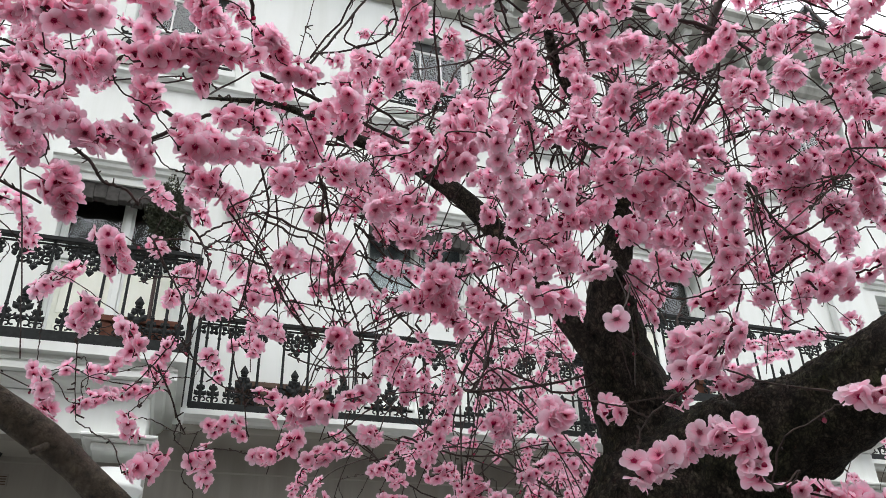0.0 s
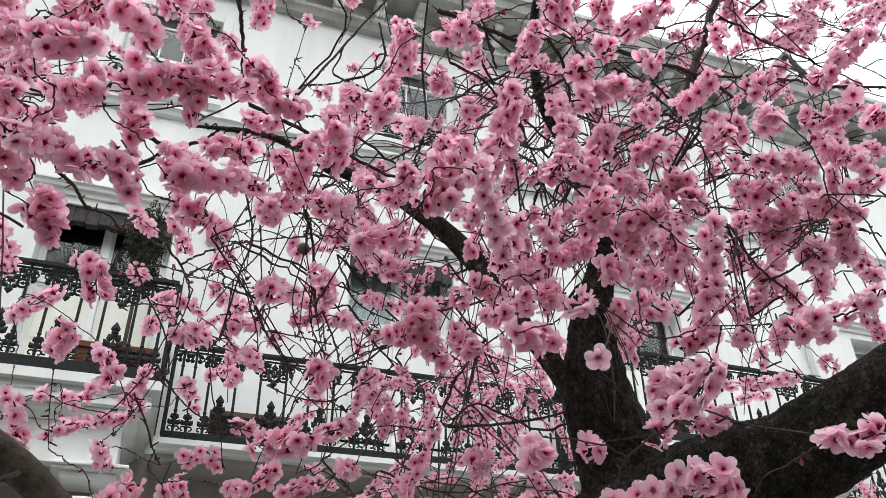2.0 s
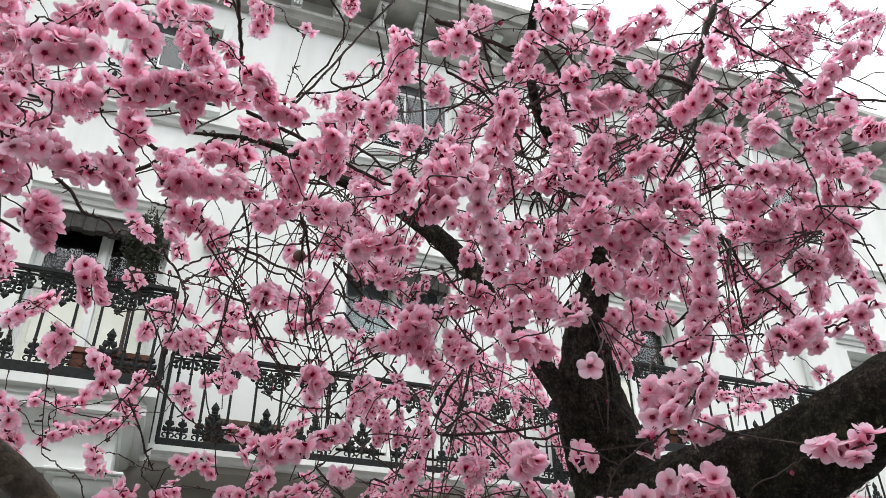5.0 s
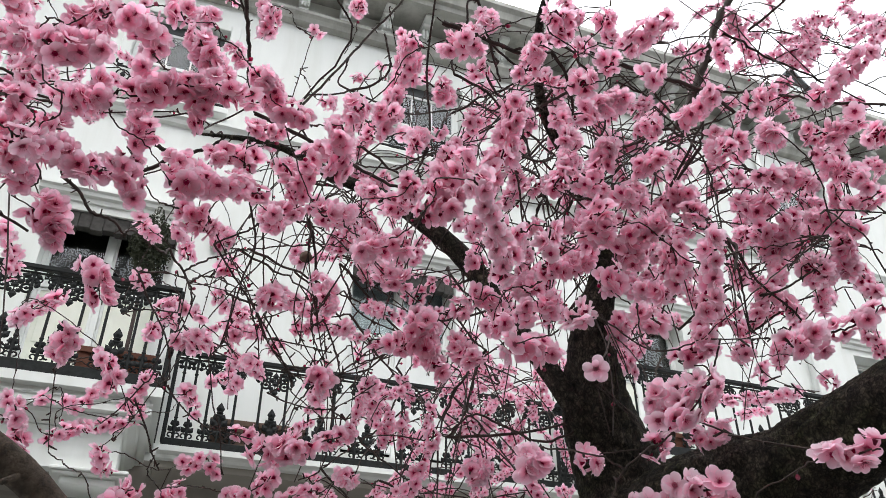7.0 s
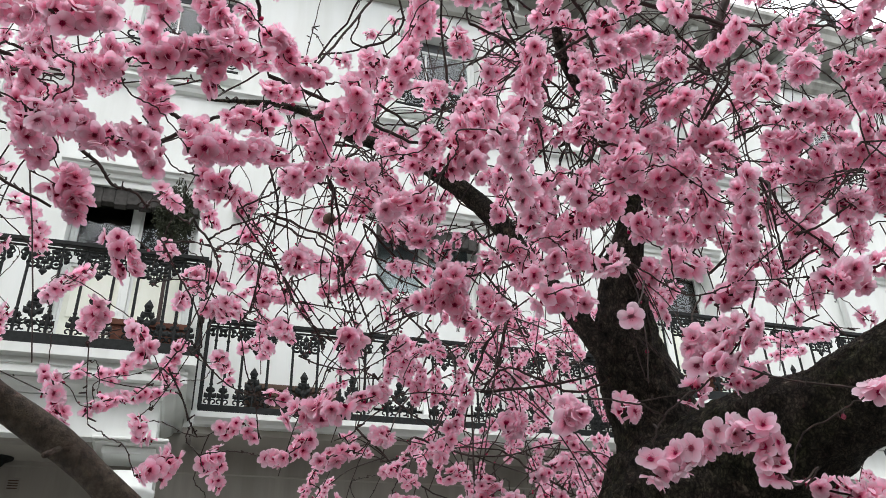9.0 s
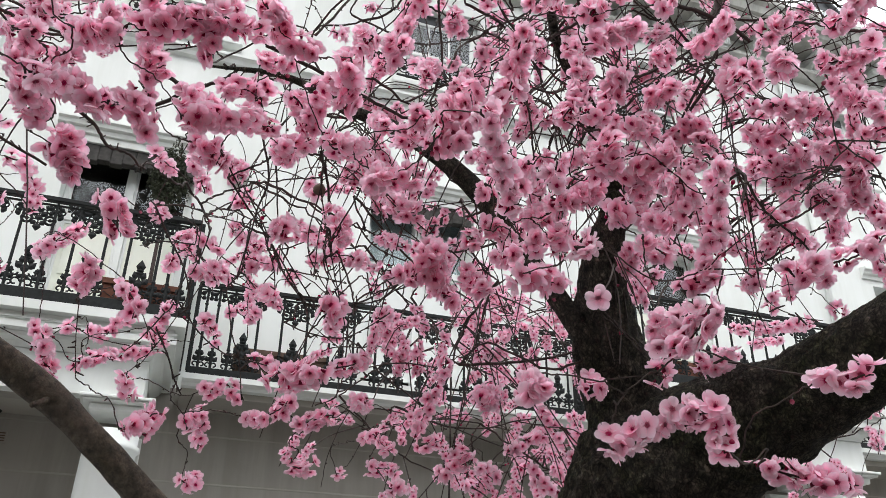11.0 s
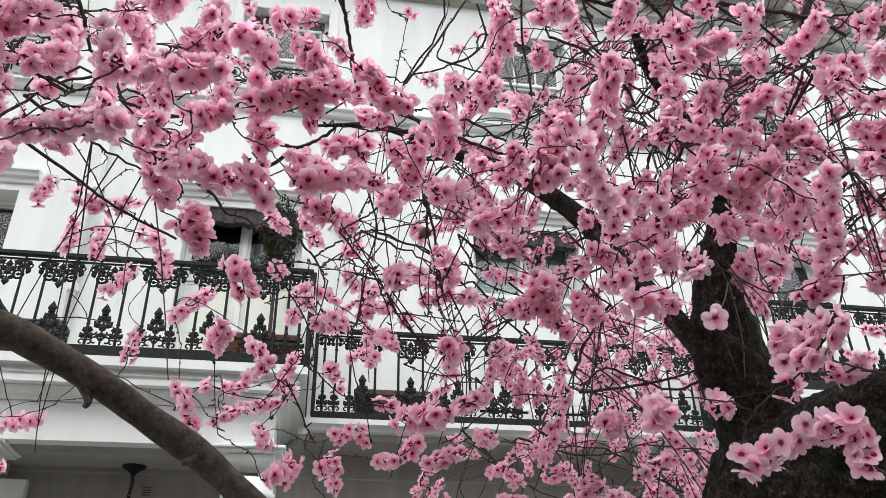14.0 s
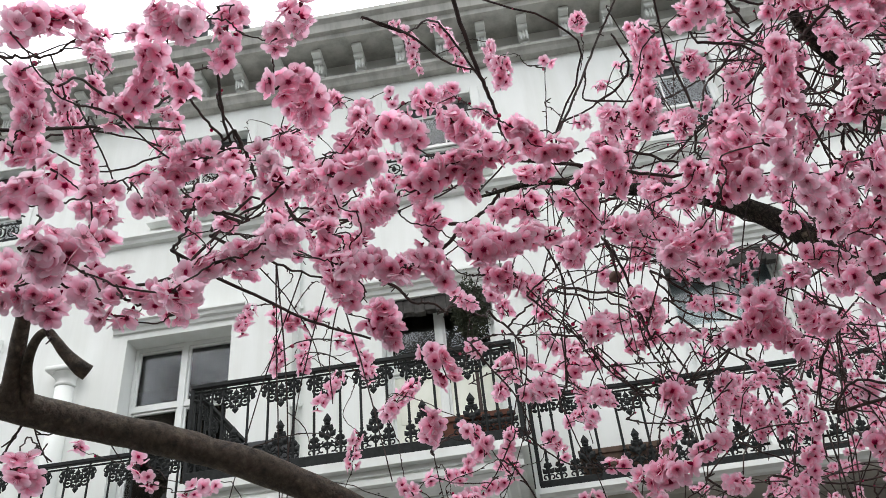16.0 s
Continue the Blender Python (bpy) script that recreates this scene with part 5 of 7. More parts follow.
spray(8, (0.388, 1.747, 3.176), (0.597, 1.736, 3.121), (0.764, 1.749, 3.028))
spray(6, (0.431, 1.554, 3.218), (0.566, 1.554, 3.177), (0.729, 1.534, 3.127))
tangle(24, (0.568, 1.279, 3.008), (0.713, 1.346, 2.871), (0.821, 1.432, 2.699))
tangle(20, (0.842, 1.316, 3.267), (1.042, 1.319, 3.147), (1.224, 1.334, 2.992))
tangle(16, (0.337, 1.495, 2.860), (0.491, 1.510, 2.789), (0.669, 1.503, 2.708))
tangle(16, (1.393, 1.517, 2.988), (1.531, 1.354, 3.013), (1.663, 1.193, 3.010))
tangle(14, (1.144, 1.065, 3.127), (1.295, 1.028, 3.028), (1.440, 0.979, 2.920))
tangle(12, (-0.022, 1.789, 3.038), (0.139, 1.791, 3.027), (0.332, 1.765, 3.028), (0.505, 1.776, 2.960))
spray(3, (0.309, 2.214, 2.896), (0.475, 2.249, 2.781), (0.585, 2.328, 2.557))
spray(3, (0.107, 2.104, 2.717), (0.245, 2.115, 2.674), (0.174, 2.181, 2.547))
spray(5, (0.109, 1.952, 2.782), (0.279, 1.972, 2.719), (0.419, 1.988, 2.644))
spray(5, (0.348, 2.071, 2.927), (0.532, 2.071, 2.863), (0.691, 2.093, 2.745))
tangle(7, (0.126, 1.777, 2.683), (0.310, 1.788, 2.626), (0.495, 1.783, 2.558))
spray(6, (0.447, 1.983, 2.654), (0.593, 2.015, 2.508), (0.743, 2.015, 2.387))
spray(6, (0.489, 2.185, 2.432), (0.611, 2.193, 2.318), (0.768, 2.170, 2.227))
tangle(8, (0.359, 1.757, 2.676), (0.536, 1.792, 2.532), (0.704, 1.780, 2.434))
spray(7, (1.234, 1.546, 2.539), (1.318, 1.419, 2.623), (1.421, 1.299, 2.643))
spray(7, (1.502, 1.570, 2.594), (1.597, 1.436, 2.648), (1.714, 1.296, 2.646))
spray(6, (1.269, 1.183, 2.575), (1.339, 1.096, 2.583), (1.417, 1.048, 2.525))
tangle(12, (1.283, 1.479, 2.581), (1.372, 1.341, 2.657), (1.486, 1.205, 2.666))
tangle(12, (0.761, 1.546, 2.942), (0.869, 1.408, 3.025), (0.992, 1.252, 3.090))
tangle(9, (0.430, 1.790, 2.967), (0.632, 1.816, 2.846), (0.815, 1.822, 2.722))
spray(5, (0.272, 1.824, 2.964), (0.474, 1.788, 2.955), (0.636, 1.798, 2.871))
spray(5, (0.690, 1.840, 2.777), (0.803, 1.862, 2.662), (0.895, 1.878, 2.552))
shoot((-0.296, 0.870, 2.388), (-0.260, 0.856, 2.371), (-0.223, 0.838, 2.358))
shoot((-0.227, 0.800, 2.328), (-0.214, 0.805, 2.327), (-0.187, 0.806, 2.334), (-0.156, 0.805, 2.344))
shoot((-0.193, 0.869, 2.471), (-0.187, 0.891, 2.479), (-0.197, 0.923, 2.474))
shoot((-0.150, 0.831, 2.453), (-0.142, 0.853, 2.440), (-0.116, 0.861, 2.442), (-0.108, 0.883, 2.427))
shoot((-0.100, 0.923, 2.574), (-0.087, 0.912, 2.541))
shoot((-0.064, 0.910, 2.505), (-0.048, 0.908, 2.479), (-0.032, 0.905, 2.453))
shoot((-0.083, 1.268, 2.911), (-0.064, 1.193, 2.847))
shoot((-0.206, 0.903, 2.337), (-0.171, 0.927, 2.354), (-0.183, 0.925, 2.391))
shoot((-0.121, 0.928, 2.444), (-0.112, 0.951, 2.427), (-0.128, 0.970, 2.410))
shoot((-0.130, 0.920, 2.372), (-0.088, 0.911, 2.388), (-0.060, 0.902, 2.401), (-0.036, 0.903, 2.399), (-0.014, 0.894, 2.409), (0.012, 0.903, 2.398), (0.034, 0.893, 2.408))
shoot((0.036, 0.949, 2.500), (0.052, 0.970, 2.506), (0.064, 0.992, 2.511))
shoot((-0.003, 1.200, 2.781), (0.009, 1.178, 2.748))
shoot((0.086, 0.994, 2.483), (0.114, 0.991, 2.477), (0.131, 0.996, 2.462))
shoot((0.066, 1.357, 3.112), (0.069, 1.400, 3.098), (0.063, 1.439, 3.087))
shoot((0.178, 1.392, 3.096), (0.178, 1.388, 3.092), (0.178, 1.384, 3.089))
shoot((0.269, 1.347, 3.170), (0.260, 1.298, 3.122))
shoot((0.050, 1.191, 2.576), (0.081, 1.201, 2.600), (0.104, 1.218, 2.614))
shoot((-0.011, 1.211, 2.519), (0.028, 1.229, 2.544), (0.062, 1.254, 2.559), (0.059, 1.265, 2.594))
shoot((0.171, 1.144, 2.547), (0.187, 1.137, 2.533), (0.203, 1.133, 2.515), (0.229, 1.110, 2.518))
shoot((0.332, 1.126, 2.881), (0.346, 1.185, 2.859), (0.347, 1.247, 2.832), (0.343, 1.277, 2.840))
shoot((0.208, 1.026, 2.576), (0.214, 1.020, 2.532), (0.216, 0.987, 2.518))
shoot((0.204, 1.112, 2.579), (0.206, 1.092, 2.543))
shoot((0.270, 1.077, 2.564), (0.285, 1.059, 2.588), (0.300, 1.070, 2.581))
shoot((0.231, 1.473, 2.956), (0.262, 1.524, 3.000))
shoot((0.114, 1.134, 2.478), (0.153, 1.176, 2.480), (0.173, 1.190, 2.522))
shoot((0.179, 1.056, 2.333), (0.211, 1.075, 2.348), (0.233, 1.089, 2.373))
shoot((-0.056, 0.967, 2.276), (-0.022, 0.976, 2.287), (0.010, 0.985, 2.296), (0.029, 0.992, 2.306), (0.054, 0.999, 2.317))
shoot((-0.037, 1.122, 2.334), (-0.013, 1.122, 2.318), (0.008, 1.110, 2.321), (0.003, 1.115, 2.296))
shoot((-0.130, 1.567, 2.575), (-0.112, 1.622, 2.591), (-0.098, 1.680, 2.599))
shoot((-0.212, 0.908, 2.248), (-0.199, 0.895, 2.236), (-0.162, 0.887, 2.223), (-0.139, 0.876, 2.208))
shoot((-0.140, 0.931, 2.247), (-0.117, 0.936, 2.257), (-0.101, 0.950, 2.253), (-0.101, 0.970, 2.237))
shoot((-0.132, 1.056, 2.385), (-0.118, 1.076, 2.381))
shoot((-0.245, 0.896, 2.238), (-0.246, 0.935, 2.231), (-0.232, 0.971, 2.233))
shoot((-0.219, 1.011, 2.217), (-0.204, 1.021, 2.208), (-0.179, 1.036, 2.195), (-0.207, 1.008, 2.237))
shoot((-0.280, 0.936, 2.336), (-0.254, 0.917, 2.319))
shoot((-0.291, 1.044, 2.372), (-0.302, 1.053, 2.354))
shoot((0.109, 1.221, 2.436), (0.135, 1.216, 2.426), (0.161, 1.196, 2.438))
shoot((0.345, 1.288, 2.553), (0.375, 1.306, 2.557), (0.399, 1.304, 2.591))
shoot((0.225, 0.993, 2.241), (0.250, 0.987, 2.243), (0.274, 0.978, 2.248), (0.294, 0.970, 2.253))
shoot((0.304, 0.909, 2.268), (0.313, 0.911, 2.303), (0.330, 0.909, 2.338), (0.342, 0.914, 2.366))
shoot((0.320, 0.752, 2.224), (0.340, 0.762, 2.217), (0.351, 0.780, 2.205), (0.370, 0.795, 2.192), (0.381, 0.813, 2.178), (0.394, 0.834, 2.157), (0.395, 0.856, 2.142))
shoot((0.335, 0.768, 2.249), (0.350, 0.766, 2.237))
shoot((0.445, 1.156, 2.629), (0.444, 1.140, 2.574), (0.411, 1.099, 2.561))
shoot((0.500, 1.057, 2.596), (0.527, 1.076, 2.605), (0.541, 1.077, 2.639))
shoot((0.322, 0.862, 2.595), (0.338, 0.853, 2.572), (0.357, 0.825, 2.565), (0.332, 0.811, 2.560))
shoot((0.484, 1.082, 2.964), (0.504, 1.070, 2.924), (0.476, 1.067, 2.893))
shoot((0.503, 0.942, 2.655), (0.506, 0.912, 2.657), (0.502, 0.882, 2.661), (0.500, 0.866, 2.652))
shoot((0.481, 0.769, 2.628), (0.512, 0.797, 2.628), (0.514, 0.832, 2.637))
shoot((0.532, 0.815, 2.522), (0.540, 0.793, 2.517), (0.531, 0.797, 2.499))
shoot((0.585, 0.709, 2.461), (0.598, 0.707, 2.459), (0.603, 0.697, 2.469))
shoot((0.648, 0.827, 2.654), (0.665, 0.787, 2.663), (0.680, 0.756, 2.665), (0.682, 0.742, 2.664))
shoot((0.658, 0.906, 2.690), (0.671, 0.896, 2.692), (0.650, 0.900, 2.704))
shoot((0.624, 0.847, 2.738), (0.640, 0.848, 2.768))
shoot((0.583, 0.890, 2.566), (0.627, 0.896, 2.572), (0.660, 0.888, 2.596), (0.688, 0.891, 2.614))
shoot((0.650, 0.967, 2.529), (0.664, 0.951, 2.520), (0.665, 0.931, 2.525), (0.654, 0.961, 2.486))
shoot((0.665, 1.049, 2.526), (0.688, 1.057, 2.524), (0.708, 1.044, 2.548))
shoot((0.755, 0.997, 2.540), (0.770, 0.980, 2.545), (0.784, 0.962, 2.550), (0.798, 0.945, 2.554))
shoot((0.823, 0.928, 2.618), (0.829, 0.883, 2.611), (0.829, 0.842, 2.604), (0.820, 0.807, 2.598))
shoot((0.835, 0.854, 2.534), (0.824, 0.845, 2.486), (0.814, 0.806, 2.465))
shoot((0.890, 0.808, 2.580), (0.907, 0.792, 2.599), (0.919, 0.787, 2.613))
shoot((0.774, 0.674, 2.395), (0.815, 0.719, 2.410))
shoot((0.956, 0.734, 2.552), (0.979, 0.710, 2.578), (1.001, 0.685, 2.603), (1.030, 0.655, 2.625))
shoot((1.278, 1.000, 3.052), (1.330, 0.976, 3.067), (1.315, 0.978, 3.124), (1.318, 0.991, 3.158))
shoot((1.201, 1.156, 3.156), (1.164, 1.083, 3.153), (1.167, 1.009, 3.118))
shoot((1.132, 1.018, 3.155), (1.267, 1.114, 3.119))
shoot((1.283, 1.110, 3.121), (1.289, 1.061, 3.096), (1.296, 1.016, 3.065), (1.305, 0.981, 3.025))
shoot((1.419, 0.948, 3.093), (1.418, 0.884, 3.067), (1.402, 0.845, 3.039))
shoot((1.037, 0.843, 2.586), (1.065, 0.817, 2.580), (1.086, 0.797, 2.577), (1.098, 0.762, 2.594))
shoot((0.923, 0.853, 2.468), (0.955, 0.861, 2.469), (0.988, 0.851, 2.484), (1.030, 0.858, 2.474))
shoot((1.093, 0.876, 2.585), (1.108, 0.852, 2.531), (1.109, 0.823, 2.497), (1.109, 0.794, 2.463))
shoot((0.925, 0.937, 2.463), (0.952, 0.913, 2.441), (0.963, 0.878, 2.446))
shoot((0.835, 0.956, 2.440), (0.868, 0.982, 2.453), (0.864, 0.996, 2.514))
shoot((0.598, 0.901, 2.301), (0.630, 0.916, 2.323), (0.639, 0.956, 2.333))
shoot((0.674, 0.900, 2.319), (0.691, 0.878, 2.320), (0.701, 0.860, 2.322), (0.654, 0.908, 2.297))
shoot((0.643, 1.214, 2.520), (0.666, 1.222, 2.523))
shoot((0.722, 1.018, 2.479), (0.758, 1.032, 2.498), (0.796, 1.051, 2.507))
shoot((1.236, 0.857, 2.641), (1.171, 0.782, 2.591))
shoot((1.194, 0.922, 2.506), (1.227, 0.892, 2.522), (1.248, 0.880, 2.533))
shoot((1.064, 0.912, 2.429), (1.098, 0.901, 2.443), (1.136, 0.900, 2.438), (1.174, 0.899, 2.434))
shoot((0.663, 0.729, 2.205), (0.675, 0.751, 2.160), (0.673, 0.760, 2.147), (0.679, 0.767, 2.125), (0.676, 0.785, 2.098), (0.672, 0.798, 2.077), (0.687, 0.789, 2.067))
shoot((0.469, 0.795, 2.074), (0.491, 0.803, 2.082), (0.505, 0.810, 2.100))
shoot((0.636, 0.883, 2.142), (0.644, 0.865, 2.135), (0.652, 0.852, 2.121))
shoot((0.600, 0.921, 2.218), (0.617, 0.904, 2.228), (0.625, 0.913, 2.209))
shoot((0.558, 1.024, 2.299), (0.592, 1.036, 2.301), (0.623, 1.039, 2.321), (0.656, 1.033, 2.348))
shoot((0.434, 0.912, 2.079), (0.468, 0.918, 2.088), (0.493, 0.932, 2.089), (0.522, 0.943, 2.090))
shoot((0.509, 1.139, 2.232), (0.509, 1.140, 2.221))
shoot((0.584, 1.258, 2.326), (0.578, 1.258, 2.319))
shoot((0.570, 0.777, 1.980), (0.572, 0.782, 1.948), (0.586, 0.757, 1.960), (0.591, 0.737, 1.975), (0.608, 0.716, 1.969), (0.584, 0.743, 1.936), (0.563, 0.754, 1.927))
shoot((0.658, 0.835, 2.057), (0.676, 0.807, 2.065), (0.681, 0.793, 2.068))
shoot((0.907, 1.156, 2.086), (0.940, 1.154, 2.078), (0.979, 1.134, 2.098))
shoot((0.500, 0.806, 1.826), (0.513, 0.797, 1.818), (0.539, 0.772, 1.835), (0.553, 0.757, 1.839), (0.561, 0.743, 1.853), (0.575, 0.732, 1.842), (0.598, 0.711, 1.842), (0.593, 0.722, 1.805), (0.605, 0.711, 1.798))
shoot((0.728, 0.825, 1.811), (0.750, 0.819, 1.812), (0.787, 0.803, 1.797), (0.813, 0.792, 1.797), (0.843, 0.778, 1.790))
shoot((0.700, 0.978, 1.981), (0.689, 0.953, 1.976))
shoot((0.571, 0.962, 1.939), (0.592, 0.989, 1.958))
shoot((0.391, 0.775, 1.879), (0.400, 0.775, 1.861), (0.385, 0.780, 1.861), (0.400, 0.767, 1.871))
shoot((0.681, 0.653, 1.869), (0.692, 0.638, 1.872), (0.695, 0.637, 1.863), (0.709, 0.617, 1.868), (0.719, 0.604, 1.868))
shoot((0.737, 0.713, 2.050), (0.762, 0.723, 2.046), (0.789, 0.714, 2.067), (0.810, 0.732, 2.054))
shoot((0.836, 0.729, 2.083), (0.848, 0.709, 2.084), (0.862, 0.682, 2.090), (0.866, 0.663, 2.099))
shoot((1.087, 1.106, 2.416), (1.124, 1.106, 2.397), (1.161, 1.105, 2.377), (1.190, 1.111, 2.358))
shoot((1.071, 0.955, 2.368), (1.109, 0.955, 2.364), (1.143, 0.944, 2.377), (1.182, 0.943, 2.372))
shoot((0.986, 0.960, 2.378), (0.977, 0.922, 2.366))
shoot((1.191, 1.310, 2.369), (1.193, 1.281, 2.343), (1.163, 1.259, 2.356))
shoot((1.414, 1.277, 2.307), (1.433, 1.298, 2.332))
shoot((1.516, 1.685, 2.447), (1.553, 1.662, 2.435), (1.587, 1.633, 2.437), (1.632, 1.594, 2.437))
shoot((1.083, 1.582, 2.415), (1.077, 1.552, 2.394), (1.030, 1.518, 2.433))
shoot((0.563, 1.368, 2.047), (0.586, 1.380, 2.042), (0.573, 1.406, 2.037))
shoot((0.724, 1.769, 2.306), (0.757, 1.777, 2.284), (0.786, 1.771, 2.300))
shoot((-0.175, 1.316, 2.297), (-0.162, 1.299, 2.301), (-0.145, 1.304, 2.263), (-0.134, 1.304, 2.233))
shoot((-0.346, 1.744, 2.386), (-0.322, 1.720, 2.385), (-0.280, 1.691, 2.399), (-0.249, 1.658, 2.416))
shoot((-0.190, 1.380, 2.162), (-0.183, 1.351, 2.172), (-0.167, 1.322, 2.182))
shoot((-0.136, 1.461, 2.206), (-0.114, 1.452, 2.194), (-0.100, 1.445, 2.172), (-0.098, 1.442, 2.138))
shoot((-0.105, 1.598, 2.454), (-0.093, 1.534, 2.408))
shoot((-0.069, 1.767, 2.404), (-0.052, 1.690, 2.386))
shoot((-0.010, 1.543, 2.286), (0.015, 1.521, 2.293), (0.040, 1.513, 2.269), (0.023, 1.485, 2.290))
shoot((0.117, 1.143, 2.209), (0.122, 1.107, 2.196), (0.115, 1.079, 2.171))
shoot((0.245, 1.332, 2.318), (0.256, 1.346, 2.352), (0.236, 1.367, 2.385))
shoot((0.201, 1.091, 2.074), (0.208, 1.086, 2.077), (0.196, 1.099, 2.049))
shoot((0.327, 1.141, 2.164), (0.355, 1.137, 2.166), (0.371, 1.128, 2.186), (0.377, 1.117, 2.213), (0.399, 1.148, 2.148), (0.429, 1.146, 2.141))
shoot((0.089, 1.934, 2.591), (0.151, 1.961, 2.599), (0.208, 2.009, 2.564), (0.119, 2.043, 2.582))
shoot((0.250, 1.962, 2.671), (0.297, 1.943, 2.635), (0.264, 1.926, 2.620))
shoot((0.149, 2.096, 2.424), (0.172, 2.055, 2.428), (0.155, 2.025, 2.414))
shoot((0.027, 1.667, 2.230), (0.047, 1.648, 2.238))
shoot((0.131, 1.115, 1.957), (0.150, 1.102, 1.947), (0.162, 1.086, 1.947), (0.174, 1.069, 1.952), (0.186, 1.052, 1.955))
shoot((0.284, 1.414, 2.082), (0.322, 1.445, 2.102), (0.350, 1.474, 2.132))
shoot((0.142, 1.673, 2.166), (0.178, 1.673, 2.164), (0.195, 1.672, 2.172))
shoot((-0.308, 1.791, 2.229), (-0.306, 1.787, 2.203), (-0.289, 1.785, 2.180), (-0.262, 1.790, 2.136))
shoot((-0.230, 1.649, 2.187), (-0.226, 1.674, 2.185))
shoot((-0.239, 2.065, 2.327), (-0.200, 2.085, 2.325), (-0.181, 2.090, 2.359), (-0.145, 2.099, 2.383))
shoot((-0.213, 2.091, 2.267), (-0.177, 2.102, 2.282), (-0.114, 2.113, 2.301), (-0.062, 2.122, 2.318))
shoot((-0.273, 1.648, 2.161), (-0.263, 1.649, 2.139), (-0.261, 1.653, 2.105), (-0.231, 1.656, 2.086))
shoot((-0.235, 1.895, 2.187), (-0.225, 1.914, 2.195), (-0.181, 1.931, 2.220), (-0.156, 1.955, 2.217))
shoot((-0.108, 1.762, 2.134), (-0.109, 1.806, 2.109), (-0.083, 1.846, 2.097))
shoot((-0.084, 1.456, 1.938), (-0.059, 1.476, 1.956), (-0.043, 1.495, 1.972), (-0.025, 1.513, 1.989), (-0.048, 1.545, 1.953))
shoot((0.032, 1.665, 2.000), (0.040, 1.685, 2.029), (0.061, 1.706, 2.049), (0.062, 1.748, 1.987))
shoot((0.057, 1.809, 2.128), (0.083, 1.805, 2.124), (0.104, 1.794, 2.143), (0.134, 1.799, 2.108))
shoot((0.042, 1.939, 1.950), (0.071, 1.996, 1.949), (0.075, 2.048, 1.986))
shoot((0.135, 1.521, 1.997), (0.160, 1.502, 1.989), (0.177, 1.479, 1.996), (0.194, 1.455, 2.008), (0.200, 1.434, 2.013))
shoot((0.245, 1.564, 2.002), (0.299, 1.556, 2.028), (0.312, 1.561, 2.025))
shoot((0.245, 1.668, 1.944), (0.286, 1.695, 1.947), (0.301, 1.721, 1.965))
shoot((0.477, 2.303, 2.066), (0.495, 2.312, 2.072))
shoot((0.469, 1.969, 2.087), (0.487, 1.926, 2.093), (0.509, 1.892, 2.059), (0.515, 1.858, 2.038))
shoot((0.466, 1.879, 1.998), (0.519, 1.919, 2.010), (0.560, 1.962, 2.014))
shoot((0.488, 1.746, 1.929), (0.546, 1.809, 1.951))
shoot((0.545, 1.490, 1.950), (0.570, 1.491, 1.963), (0.586, 1.502, 1.950), (0.528, 1.543, 1.919))
shoot((0.671, 1.622, 1.963), (0.671, 1.589, 1.933), (0.633, 1.558, 1.959))
shoot((0.553, 1.354, 2.029), (0.587, 1.379, 2.051))
shoot((0.563, 1.884, 2.133), (0.599, 1.857, 2.130))
shoot((0.605, 1.919, 2.073), (0.636, 1.829, 2.070))
shoot((0.786, 1.759, 2.040), (0.837, 1.769, 2.075), (0.890, 1.780, 2.096), (0.946, 1.799, 2.077))
shoot((0.866, 1.804, 2.015), (0.888, 1.790, 1.973), (0.921, 1.764, 1.957))
shoot((1.021, 1.907, 2.154), (1.050, 1.869, 2.117), (1.006, 1.840, 2.182))
shoot((-0.436, 0.749, 2.323), (-0.415, 0.742, 2.328), (-0.394, 0.734, 2.333), (-0.366, 0.734, 2.332))
shoot((-0.419, 0.902, 2.463), (-0.380, 0.858, 2.437))
shoot((-0.406, 0.791, 2.318), (-0.394, 0.816, 2.332), (-0.374, 0.832, 2.359))
shoot((-0.296, 0.715, 2.298), (-0.279, 0.707, 2.288), (-0.272, 0.713, 2.259), (-0.256, 0.707, 2.246))
shoot((-0.443, 0.798, 2.320), (-0.434, 0.821, 2.312))
shoot((-0.333, 1.061, 2.684), (-0.308, 1.034, 2.674), (-0.312, 1.005, 2.658))
shoot((-0.396, 1.083, 2.683), (-0.386, 1.127, 2.699), (-0.374, 1.179, 2.707))
shoot((-0.231, 1.056, 2.722), (-0.228, 1.065, 2.688), (-0.235, 1.065, 2.659), (-0.246, 1.072, 2.622), (-0.272, 1.050, 2.612))
shoot((-0.394, 0.765, 2.179), (-0.372, 0.767, 2.178), (-0.344, 0.761, 2.190), (-0.325, 0.760, 2.191), (-0.305, 0.761, 2.189), (-0.279, 0.756, 2.196), (-0.268, 0.746, 2.203))
shoot((-0.249, 0.677, 2.145), (-0.242, 0.680, 2.137), (-0.263, 0.669, 2.134))
shoot((-0.352, 0.649, 2.073), (-0.361, 0.697, 2.096))
shoot((-0.504, 1.098, 2.521), (-0.490, 1.113, 2.523))
shoot((-0.597, 1.506, 2.585), (-0.601, 1.485, 2.542), (-0.598, 1.468, 2.496))
shoot((-0.509, 1.403, 2.489), (-0.476, 1.414, 2.478), (-0.422, 1.422, 2.481), (-0.390, 1.414, 2.499))
shoot((-0.616, 1.762, 2.636), (-0.631, 1.817, 2.618), (-0.659, 1.865, 2.601))
shoot((-0.577, 1.869, 2.686), (-0.566, 1.838, 2.617), (-0.561, 1.799, 2.555))
shoot((-0.416, 1.574, 2.508), (-0.365, 1.570, 2.495))
